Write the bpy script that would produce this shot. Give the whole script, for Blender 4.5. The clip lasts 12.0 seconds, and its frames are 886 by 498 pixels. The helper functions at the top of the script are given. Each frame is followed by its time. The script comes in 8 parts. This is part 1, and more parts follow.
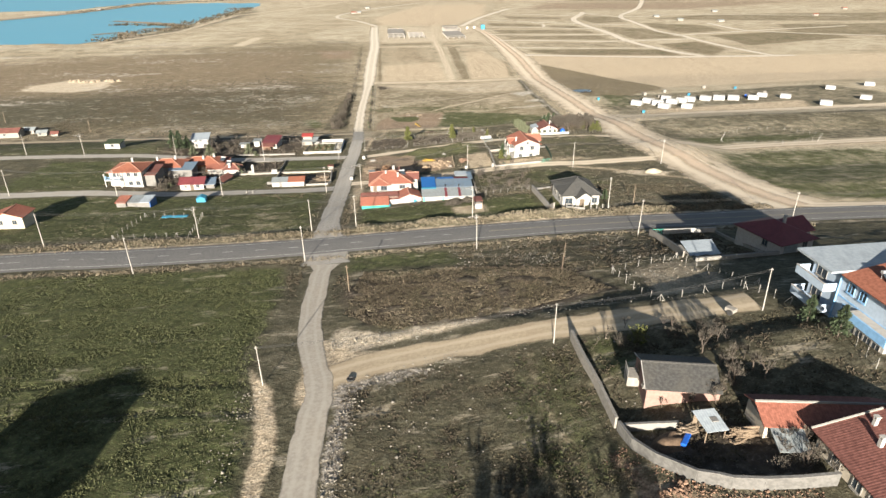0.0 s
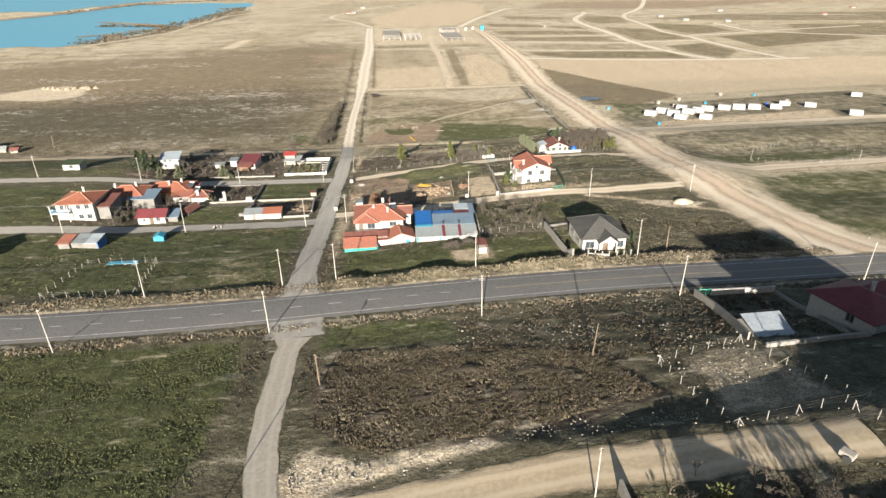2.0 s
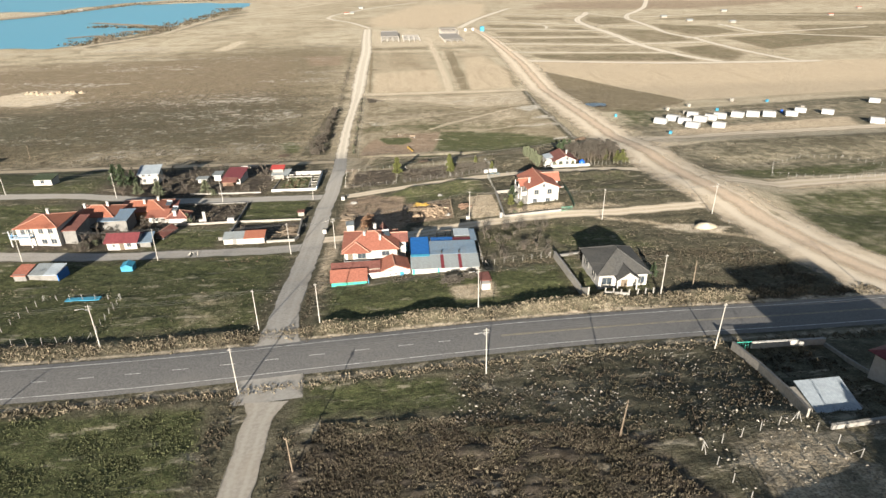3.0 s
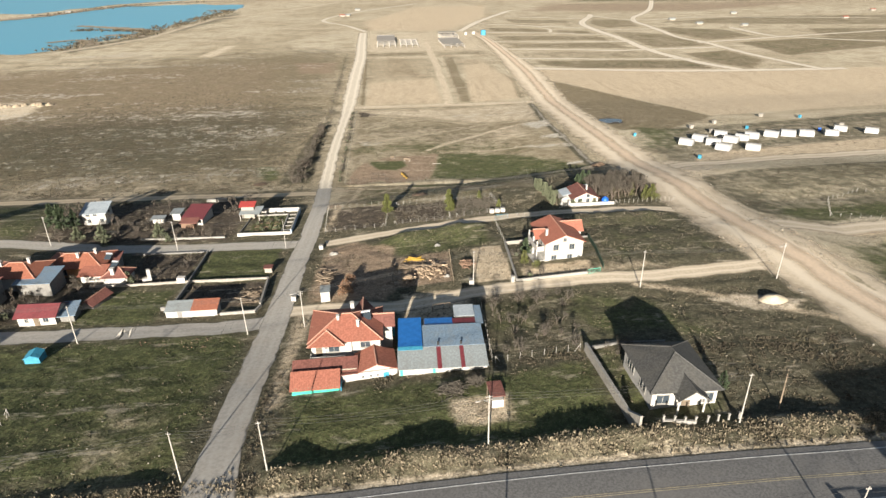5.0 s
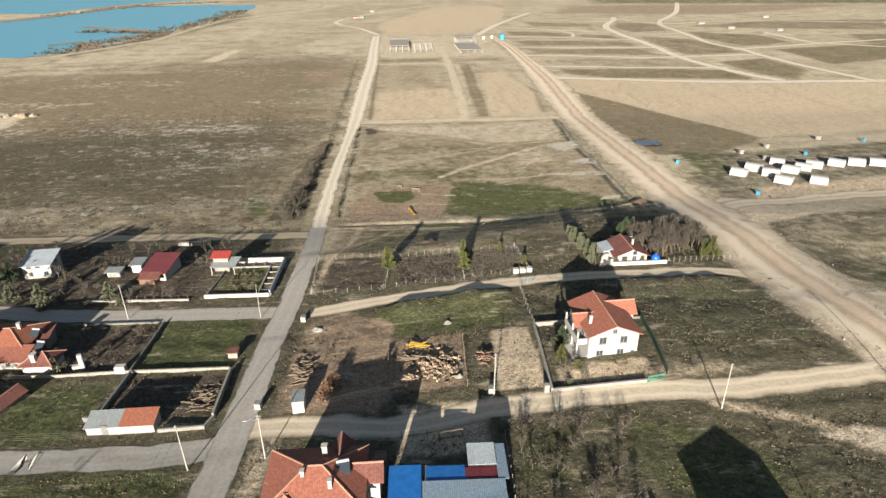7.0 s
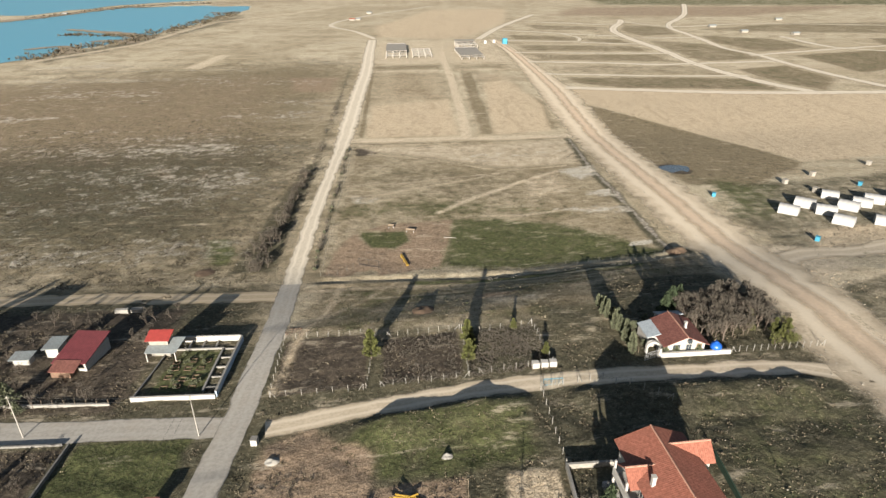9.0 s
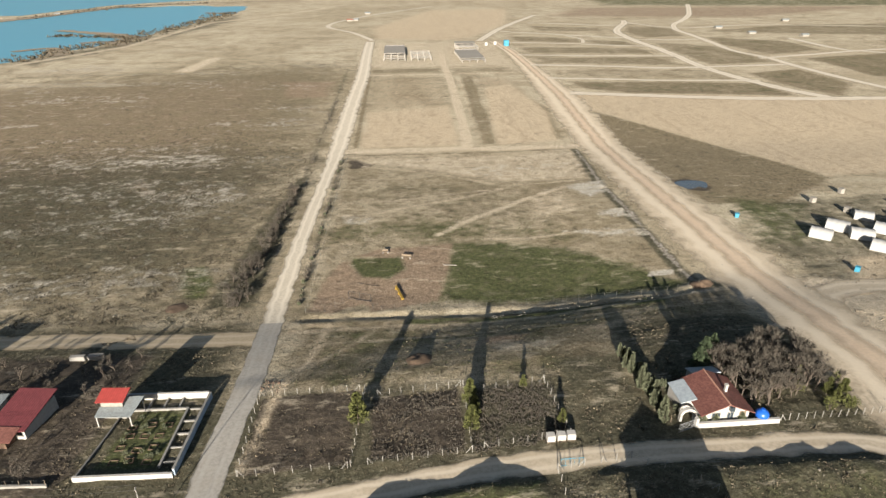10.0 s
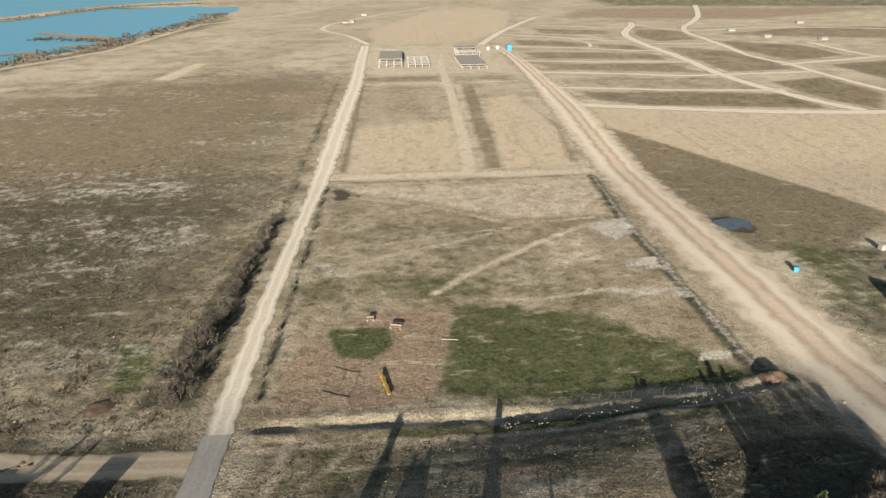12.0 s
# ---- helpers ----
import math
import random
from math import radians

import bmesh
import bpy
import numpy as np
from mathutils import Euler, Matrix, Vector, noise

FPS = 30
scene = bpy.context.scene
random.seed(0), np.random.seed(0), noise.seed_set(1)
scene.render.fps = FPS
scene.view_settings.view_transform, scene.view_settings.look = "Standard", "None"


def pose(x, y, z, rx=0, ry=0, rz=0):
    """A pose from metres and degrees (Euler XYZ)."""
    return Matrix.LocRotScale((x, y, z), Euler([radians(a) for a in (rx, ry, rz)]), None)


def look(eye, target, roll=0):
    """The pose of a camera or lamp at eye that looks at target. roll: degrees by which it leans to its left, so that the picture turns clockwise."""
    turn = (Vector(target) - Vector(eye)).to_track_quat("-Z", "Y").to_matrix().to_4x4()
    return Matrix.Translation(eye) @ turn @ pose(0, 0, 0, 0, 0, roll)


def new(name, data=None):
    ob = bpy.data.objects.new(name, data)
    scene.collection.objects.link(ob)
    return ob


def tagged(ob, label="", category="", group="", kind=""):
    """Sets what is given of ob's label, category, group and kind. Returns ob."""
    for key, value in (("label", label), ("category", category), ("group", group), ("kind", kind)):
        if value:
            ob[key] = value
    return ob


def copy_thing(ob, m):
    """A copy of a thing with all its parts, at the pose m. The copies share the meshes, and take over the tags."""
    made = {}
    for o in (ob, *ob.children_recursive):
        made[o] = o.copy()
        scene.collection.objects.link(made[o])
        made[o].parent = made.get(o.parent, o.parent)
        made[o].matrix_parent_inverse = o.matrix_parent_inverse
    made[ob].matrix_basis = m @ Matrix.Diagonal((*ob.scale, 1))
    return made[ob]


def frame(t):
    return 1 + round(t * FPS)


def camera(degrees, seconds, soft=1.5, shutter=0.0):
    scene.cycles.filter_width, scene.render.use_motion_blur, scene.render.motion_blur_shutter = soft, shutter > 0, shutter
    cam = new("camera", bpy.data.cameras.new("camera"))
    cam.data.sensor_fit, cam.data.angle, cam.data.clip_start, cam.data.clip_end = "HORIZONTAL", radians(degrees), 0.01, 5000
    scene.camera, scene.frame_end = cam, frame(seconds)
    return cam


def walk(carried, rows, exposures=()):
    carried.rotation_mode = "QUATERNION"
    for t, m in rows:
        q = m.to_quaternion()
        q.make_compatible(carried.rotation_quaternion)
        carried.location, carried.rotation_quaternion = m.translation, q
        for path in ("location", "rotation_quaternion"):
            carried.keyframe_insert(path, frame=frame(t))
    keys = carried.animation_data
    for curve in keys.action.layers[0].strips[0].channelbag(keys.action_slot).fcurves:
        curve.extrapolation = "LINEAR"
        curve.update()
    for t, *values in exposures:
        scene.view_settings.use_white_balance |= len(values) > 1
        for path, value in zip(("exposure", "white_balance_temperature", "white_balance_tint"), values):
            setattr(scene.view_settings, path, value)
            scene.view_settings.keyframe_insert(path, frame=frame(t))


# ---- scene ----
cam = camera(72.5, 12.0)
METRES, EYE, TILT, LEAN, TURN = 177.3, 50.0, -5.07, -1.85, -4.0
ROWS = [
    (0.0, 0.0, 0.0, 0.0, -0.9, -20.76, 2.36),
    (0.5, 0.0007, 0.0287, 0.0024, -0.94, -20.79, 2.4),
    (1.0, 0.0017, 0.0604, 0.0049, -0.99, -20.82, 2.43),
    (1.5, 0.0029, 0.0973, 0.0079, -1.04, -20.85, 2.47),
    (2.0, 0.004, 0.1364, 0.0114, -1.09, -20.89, 2.49),
    (2.5, 0.0055, 0.1775, 0.0151, -1.12, -20.93, 2.49),
    (3.0, 0.007, 0.2174, 0.0187, -1.14, -20.94, 2.49),
    (5.0, 0.0132, 0.3879, 0.0338, -1.17, -20.93, 2.48),
    (5.5, 0.0146, 0.4317, 0.0379, -1.19, -20.94, 2.46),
    (6.0, 0.0161, 0.4752, 0.0422, -1.2, -20.95, 2.45),
    (6.5, 0.0177, 0.519, 0.0462, -1.2, -20.95, 2.45),
    (6.6, 0.0179, 0.5275, 0.0470, -1.2, -20.95, 2.45),
    (6.7, 0.0180, 0.5357, 0.0477, -0.80, -20.93, 2.39),
    (6.8, 0.0182, 0.5439, 0.0484, -0.15, -20.91, 2.30),
    (6.9, 0.0184, 0.5521, 0.0492, 0.24, -20.9, 2.24),
    (7.0, 0.0185, 0.5604, 0.0499, 0.35, -20.89, 2.22),
    (9.0, 0.0192, 0.7345, 0.0652, 0.33, -20.91, 2.18),
    (9.5, 0.0195, 0.7787, 0.0689, 0.32, -20.92, 2.15),
    (10.0, 0.0198, 0.8229, 0.0729, 0.32, -20.96, 2.15),
    (10.5, 0.0204, 0.8643, 0.077, 0.33, -20.98, 2.14),
    (11.0, 0.0209, 0.9083, 0.0808, 0.32, -21.0, 2.16),
    (11.5, 0.0215, 0.952, 0.0847, 0.33, -21.02, 2.16),
    (12.0, 0.0215, 0.9957, 0.0885, 0.3, -21.04, 2.14),
]
# the clip darkens slightly as the flight leaves the village
EXPOSURES = [(0, 1.84), (3, 1.80), (5.0, 1.70), (6.5, 1.62), (9.5, 1.54), (12, 1.47)]
walk(cam, [(t, pose(0, 0, EYE, TILT, LEAN, TURN) @ pose(METRES * x, METRES * y, METRES * z, 90 + pitch, roll, yaw)) for t, x, y, z, yaw, pitch, roll in ROWS], EXPOSURES)

# ---- daylight: low sun behind the camera's left shoulder, clear sky ----
SUN_EL, SUN_AZ = 15.7, 12.3
world = bpy.data.worlds.new("sky")
scene.world = world
world.use_nodes = True
_n, _l = world.node_tree.nodes, world.node_tree.links
_n.clear()
_sky = _n.new("ShaderNodeTexSky")
_sky.sky_type, _sky.sun_disc = "NISHITA", False
_sky.sun_elevation, _sky.sun_rotation = radians(SUN_EL), radians(180 + SUN_AZ)
_sky.dust_density, _sky.air_density = 1.5, 1.0
_bg, _out = _n.new("ShaderNodeBackground"), _n.new("ShaderNodeOutputWorld")
_bg.inputs["Strength"].default_value = 0.034
_l.new(_sky.outputs[0], _bg.inputs[0])
_l.new(_bg.outputs[0], _out.inputs[0])
_sd = bpy.data.lights.new("sun", "SUN")
_sd.energy, _sd.angle, _sd.color = 5.0, radians(0.55), (1.0, 0.91, 0.785)
sun = new("sun", _sd)
_a, _e = radians(SUN_AZ), radians(SUN_EL)
sun.matrix_world = look((0, 0, 200), (math.sin(_a) * math.cos(_e), math.cos(_a) * math.cos(_e), 200 - math.sin(_e)))

# ---- helpers of this scene ----
rng = random.Random(7)
PY = [-400, 0, 60, 103, 120, 157, 197, 222, 238, 252, 300, 370, 500, 6000]
PZ = [14, 8, 3.1, -1.5, -2.7, -7.6, -10.6, -11.6, -13.4, -15.6, -16.6, -18, -18, -18]
SY = [-400, 60, 85, 103, 121, 158, 175, 190, 205, 250, 300, 370, 500, 6000]
SZ = [8.5, 8.5, 5, 2.4, 1.8, 4.3, 5.4, 4.9, 4.2, 3.6, 3.0, 0.8, 0, 0]


def smooth01(v):
    v = np.clip(v, 0, 1)
    return v * v * (3 - 2 * v)


def H(x, y):
    """Height of the land: a hillside village that falls to a flat plain."""
    x, y, w = np.asarray(x, float), np.asarray(y, float), 7.0
    p = s = 0
    for o in (-1, -.35, .35, 1):
        p = p + .25 * np.interp(y + o * w, PY, PZ)
        s = s + .25 * np.interp(y + o * w, SY, SZ)
    k = np.clip((y - 225) / 30, 0, 1)
    u = np.clip((x + 18 - 63 * k) / (66 - 26 * k), 0, 1)
    u = u * u * (3 - 2 * u) * .5 + u * .5
    u = u ** (1 + .6 * np.clip((95 - y) / 30, 0, 1))
    m = np.clip((-58 - x) / 25, 0, 1) * np.clip((y - 140) / 25, 0, 1) * np.clip((240 - y) / 25, 0, 1)
    c = np.interp(x, [-12, -7, 0, 14, 30, 46], [62, 62.2, 64.7, 67.1, 65.7, 63.6])
    q = np.clip((x + 9) / 26, 0, 1) * np.clip((60 - x) / 8, 0, 1)
    n = y - c
    yard = 0.9 * smooth01((x - 20.5) / 5) * smooth01((57 - y) / 5)
    q = q * np.interp(x, [-9, -5, 1, 4, 9, 14, 60], [.1, .15, .1, .1, .12, .3, 1])
    bank = q * (0.5 * np.exp(-(n / 5.0) ** 2) - 1.05 * smooth01((n - 2.6) / 3.2) * np.clip(1 - (n - 6) / 16, 0, 1))
    d = y - np.interp(x, [-40, 0, 30, 60, 90], [109.8, 111.8, 112.1, 111.6, 111.9])
    k = 0.35 + 0.65 * smooth01((vnoise(x, y * 0, 9, 41) - .3) * 2)
    k = k * np.where(x < -14.4, .4 * np.clip((-18.5 - x) / 3, 0, 1) * np.clip((x + 62) / 6, 0, 1), np.clip((x + 9.5) / 3, 0, 1) * np.clip((78 - x) / 6, 0, 1))
    verge = 1.1 * k * smooth01((d - 5.4) / 3.2) * (smooth01((11.2 - d) / 1.9) - .35 * smooth01((d - 9.6) / 1.6) * smooth01((18 - d) / 7))
    d = y - np.interp(x, [-8, 2, 18, 33, 52, 69], [197.4, 199, 200.8, 201.3, 201, 200.8])
    k = smooth01((x - 2) / 8) * smooth01((31 - x) / 6) + .55 * smooth01((x - 34) / 5) * smooth01((74 - x) / 6)
    k = k * (.7 + .45 * vnoise(x, y * 0, 6, 43))
    cut = 1.25 * k * (.75 + .5 * vnoise(x, y * 0, 1.6, 47)) * smooth01((-d - 2.3) / 1.4) * smooth01((d + 13) / 8)
    u = u * (1 - .6 * np.clip((x - 90) / 20, 0, 1) * np.clip((y - 135) / 25, 0, 1) * np.clip((235 - y) / 25, 0, 1))
    return p + s * u + 1.6 * m + bank + yard + verge + cut


def hz(x, y):
    return float(H(x, y))


def hash01(i, j, seed):
    v = np.sin(i * 127.1 + j * 311.7 + seed * 74.7) * 43758.5453
    return v - np.floor(v)


def vnoise(x, y, size, seed=0):
    """Smooth value noise in 0..1."""
    x, y = np.asarray(x, float) / size, np.asarray(y, float) / size
    i, j = np.floor(x), np.floor(y)
    u, v = smooth01(x - i), smooth01(y - j)
    a, b, c, d = hash01(i, j, seed), hash01(i + 1, j, seed), hash01(i, j + 1, seed), hash01(i + 1, j + 1, seed)
    return (a * (1 - u) + b * u) * (1 - v) + (c * (1 - u) + d * u) * v


def fbm(x, y, size, seed=0, octaves=3):
    t, a, n = 0, 1.0, 0
    for k in range(octaves):
        t, n, a = t + a * vnoise(x, y, size / 2 ** k, seed + k * 13), n + a, a * .55
    return t / n


def poly_sd(px, py, pts):
    """Signed distance to a closed outline, positive inside."""
    d, inside = np.full(px.shape, 1e9), np.zeros(px.shape, bool)
    for (x0, y0), (x1, y1) in zip(pts, pts[1:] + pts[:1]):
        ex, ey = x1 - x0, y1 - y0
        t = np.clip(((px - x0) * ex + (py - y0) * ey) / (ex * ex + ey * ey + 1e-9), 0, 1)
        d = np.minimum(d, np.hypot(px - x0 - t * ex, py - y0 - t * ey))
        if abs(ey) > 1e-9:
            inside ^= ((y0 > py) != (y1 > py)) & (px < ex * (py - y0) / ey + x0)
    return np.where(inside, d, -d)


def line_d(px, py, pts):
    d = np.full(px.shape, 1e9)
    for (x0, y0), (x1, y1) in zip(pts, pts[1:]):
        ex, ey = x1 - x0, y1 - y0
        t = np.clip(((px - x0) * ex + (py - y0) * ey) / (ex * ex + ey * ey + 1e-9), 0, 1)
        d = np.minimum(d, np.hypot(px - x0 - t * ex, py - y0 - t * ey))
    return d


def mesh_of(name, verts, faces, material, smooth=False):
    me = bpy.data.meshes.new(name)
    me.from_pydata([tuple(v) for v in verts], [], faces)
    me.update()
    if material:
        me.materials.append(material)
    if smooth:
        me.shade_smooth()
    return me


def thing(name, x, y, rz=0.0, z=None, label="", category="", group="", kind=""):
    """An empty at a thing's base that parents its parts."""
    ob = new(name)
    ob.empty_display_size = 0.2
    ob.matrix_world = pose(x, y, hz(x, y) if z is None else z, 0, 0, rz)
    return tagged(ob, label, category, group, kind)


def part(name, bm, material, parent=None, label="", smooth=False):
    me = bpy.data.meshes.new(name)
    bmesh.ops.recalc_face_normals(bm, faces=bm.faces)
    bm.to_mesh(me)
    bm.free()
    if material:
        me.materials.append(material)
    if smooth:
        me.shade_smooth()
    ob = new(name, me)
    ob.parent = parent
    return tagged(ob, label)


def again(name, src, parent, m):
    """Another object on the same mesh."""
    ob = new(name, src.data)
    ob.parent = parent
    ob.matrix_basis = m
    return ob


def box(bm, x0, x1, y0, y1, z0, z1):
    v = [bm.verts.new(p) for p in ((x0, y0, z0), (x1, y0, z0), (x1, y1, z0), (x0, y1, z0), (x0, y0, z1), (x1, y0, z1), (x1, y1, z1), (x0, y1, z1))]
    for f in ((3, 2, 1, 0), (4, 5, 6, 7), (0, 1, 5, 4), (1, 2, 6, 5), (2, 3, 7, 6), (3, 0, 4, 7)):
        bm.faces.new([v[i] for i in f])
    return bm


def boxb(x0, x1, y0, y1, z0, z1, bevel=0.0):
    bm = box(bmesh.new(), x0, x1, y0, y1, z0, z1)
    if bevel:
        bmesh.ops.bevel(bm, geom=bm.edges[:], offset=bevel, segments=1, affect="EDGES")
    return bm


def tube(bm, a, b, r0, r1=None, n=6):
    a, b = Vector(a), Vector(b)
    r1 = r0 if r1 is None else r1
    q = (b - a).to_track_quat("Z", "Y")
    ra, rb = [], []
    for i in range(n):
        d = q @ Vector((math.cos(2 * math.pi * i / n), math.sin(2 * math.pi * i / n), 0))
        ra.append(bm.verts.new(a + d * r0))
        rb.append(bm.verts.new(b + d * r1))
    for i in range(n):
        bm.faces.new((ra[i], ra[(i + 1) % n], rb[(i + 1) % n], rb[i]))
    bm.faces.new(ra[::-1])
    bm.faces.new(rb)
    return bm


def slab(bm, pts, t):
    """A plate with the given upper outline and thickness t below it."""
    up = [bm.verts.new(p) for p in pts]
    dn = [bm.verts.new((p[0], p[1], p[2] - t)) for p in pts]
    n = len(pts)
    bm.faces.new(up)
    bm.faces.new(dn[::-1])
    for i in range(n):
        bm.faces.new((up[i], dn[i], dn[(i + 1) % n], up[(i + 1) % n]))
    return bm


# ---- materials ----
def material(name, base, rough=0.85, grain=0.35, size=0.6, bump=0.3, stains=0.25, stain_size=4.0, metal=0.0, spec=0.3, tint=None, ribs=None, rows=None, per_object=0.0, per_island=0.0):
    """A node material with grain and stains at two scales; ribs and rows are (pitch, depth) of corrugation along x and courses along z and y."""
    m = bpy.data.materials.new(name)
    m.use_nodes = True
    n, l = m.node_tree.nodes, m.node_tree.links
    b = n["Principled BSDF"]
    b.inputs["Roughness"].default_value, b.inputs["Metallic"].default_value = rough, metal
    b.inputs["Specular IOR Level"].default_value = spec
    co = n.new("ShaderNodeTexCoord").outputs["Object"]

    def noisy(sz, detail=4.0):
        t = n.new("ShaderNodeTexNoise")
        t.inputs["Scale"].default_value, t.inputs["Detail"].default_value, t.inputs["Roughness"].default_value = 1.0 / sz, detail, 0.62
        l.new(co, t.inputs["Vector"])
        return t.outputs["Fac"]

    def math2(op, a, c):
        t = n.new("ShaderNodeMath")
        t.operation = op
        for k, v in ((0, a), (1, c)):
            if isinstance(v, (int, float)):
                t.inputs[k].default_value = v
            else:
                l.new(v, t.inputs[k])
        return t.outputs[0]

    def mix(f, a, c):
        t = n.new("ShaderNodeMix")
        t.data_type = "RGBA"
        for k, v in ((0, f), (6, a), (7, c)):
            if isinstance(v, tuple):
                t.inputs[k].default_value = (*v, 1)
            elif isinstance(v, (int, float)):
                t.inputs[k].default_value = v
            else:
                l.new(v, t.inputs[k])
        return t.outputs[2]

    def ramp(f, lo, hi):
        t = n.new("ShaderNodeMapRange")
        t.interpolation_type = "SMOOTHSTEP"
        t.inputs["From Min"].default_value, t.inputs["From Max"].default_value = lo, hi
        l.new(f, t.inputs["Value"])
        return t.outputs["Result"]

    fine, broad = noisy(size), noisy(stain_size)
    dark = tuple(c * 0.45 for c in base)
    light = tuple(min(c * 1.25 + 0.02, 0.95) for c in base)
    col = mix(math2("MULTIPLY", ramp(fine, 0.3, 0.75), grain), base, light)
    col = mix(math2("MULTIPLY", ramp(fine, 0.62, 0.35), grain), col, dark)
    col = mix(math2("MULTIPLY", ramp(broad, 0.45, 0.68), stains), col, tint or dark)
    if per_object or per_island:
        src = n.new("ShaderNodeObjectInfo").outputs["Random"] if per_object else n.new("ShaderNodeNewGeometry").outputs["Random Per Island"]
        hs = n.new("ShaderNodeHueSaturation")
        a = per_object or per_island
        mr = n.new("ShaderNodeMapRange")
        mr.inputs["To Min"].default_value, mr.inputs["To Max"].default_value = 1 - a, 1 + a
        l.new(src, mr.inputs["Value"])
        l.new(mr.outputs[0], hs.inputs["Value"])
        l.new(col, hs.inputs["Color"])
        col = hs.outputs[0]
    height = fine
    for spec_, axis in ((ribs, "X"), (rows, "Y")):
        if not spec_:
            continue
        w = n.new("ShaderNodeTexWave")
        w.wave_type, w.bands_direction, w.wave_profile = "BANDS", axis, "SIN" if axis == "X" else "SAW"
        w.inputs["Scale"].default_value, w.inputs["Distortion"].default_value = 0.314 / spec_[0], 0.15
        l.new(co, w.inputs["Vector"])
        height = math2("ADD", height, math2("MULTIPLY", w.outputs["Fac"], spec_[1] * .55))
        col = mix(math2("MULTIPLY", ramp(w.outputs["Fac"], 0.35, 0.0), 0.15), col, dark)
    bp = n.new("ShaderNodeBump")
    bp.inputs["Strength"].default_value, bp.inputs["Distance"].default_value = bump, 0.05
    l.new(height, bp.inputs["Height"])
    l.new(bp.outputs[0], b.inputs["Normal"])
    l.new(col, b.inputs["Base Color"])
    return m


def road_material(name, base, track, edge, ruts=0.5, fade=0.8):
    """A worn way: paler wheel tracks along it and edges that break up into the ground."""
    m = material(name, base, 0.97, 0.25, 0.5, 0.05, 0.4, 5.0, tint=edge, spec=0.15)
    n, l = m.node_tree.nodes, m.node_tree.links
    b, out = n["Principled BSDF"], n["Material Output"]
    at = n.new("ShaderNodeAttribute")
    at.attribute_name = "across"
    co = n.new("ShaderNodeTexCoord").outputs["Object"]

    def op(kind, a, c):
        t = n.new("ShaderNodeMath")
        t.operation = kind
        for k, v in ((0, a), (1, c)):
            if isinstance(v, (int, float)):
                t.inputs[k].default_value = v
            else:
                l.new(v, t.inputs[k])
        return t.outputs[0]

    def ramp(f, lo, hi):
        t = n.new("ShaderNodeMapRange")
        t.interpolation_type = "SMOOTHSTEP"
        t.inputs["From Min"].default_value, t.inputs["From Max"].default_value = lo, hi
        l.new(f, t.inputs["Value"])
        return t.outputs["Result"]

    t = n.new("ShaderNodeTexNoise")
    t.inputs["Scale"].default_value, t.inputs["Detail"].default_value = 0.22, 7.0
    l.new(co, t.inputs["Vector"])
    wander = op("MULTIPLY", op("SUBTRACT", t.outputs["Fac"], 0.5), 0.8)
    d = op("ABSOLUTE", op("SUBTRACT", op("ABSOLUTE", op("ADD", at.outputs["Fac"], op("MULTIPLY", wander, 0.35)), 0.0), 0.42), 0.0)
    f = op("MULTIPLY", ramp(d, 0.22, 0.04), ruts)
    old = b.inputs["Base Color"].links[0].from_socket
    mx = n.new("ShaderNodeMix")
    mx.data_type = "RGBA"
    l.new(f, mx.inputs[0])
    l.new(old, mx.inputs[6])
    mx.inputs[7].default_value = (*track, 1)
    l.new(mx.outputs[2], b.inputs["Base Color"])
    e = op("ADD", op("ABSOLUTE", at.outputs["Fac"], 0.0), wander)
    tr, ms = n.new("ShaderNodeBsdfTransparent"), n.new("ShaderNodeMixShader")
    l.new(ramp(e, fade, 1.12), ms.inputs[0])
    l.new(b.outputs[0], ms.inputs[1])
    l.new(tr.outputs[0], ms.inputs[2])
    l.new(ms.outputs[0], out.inputs["Surface"])
    return m


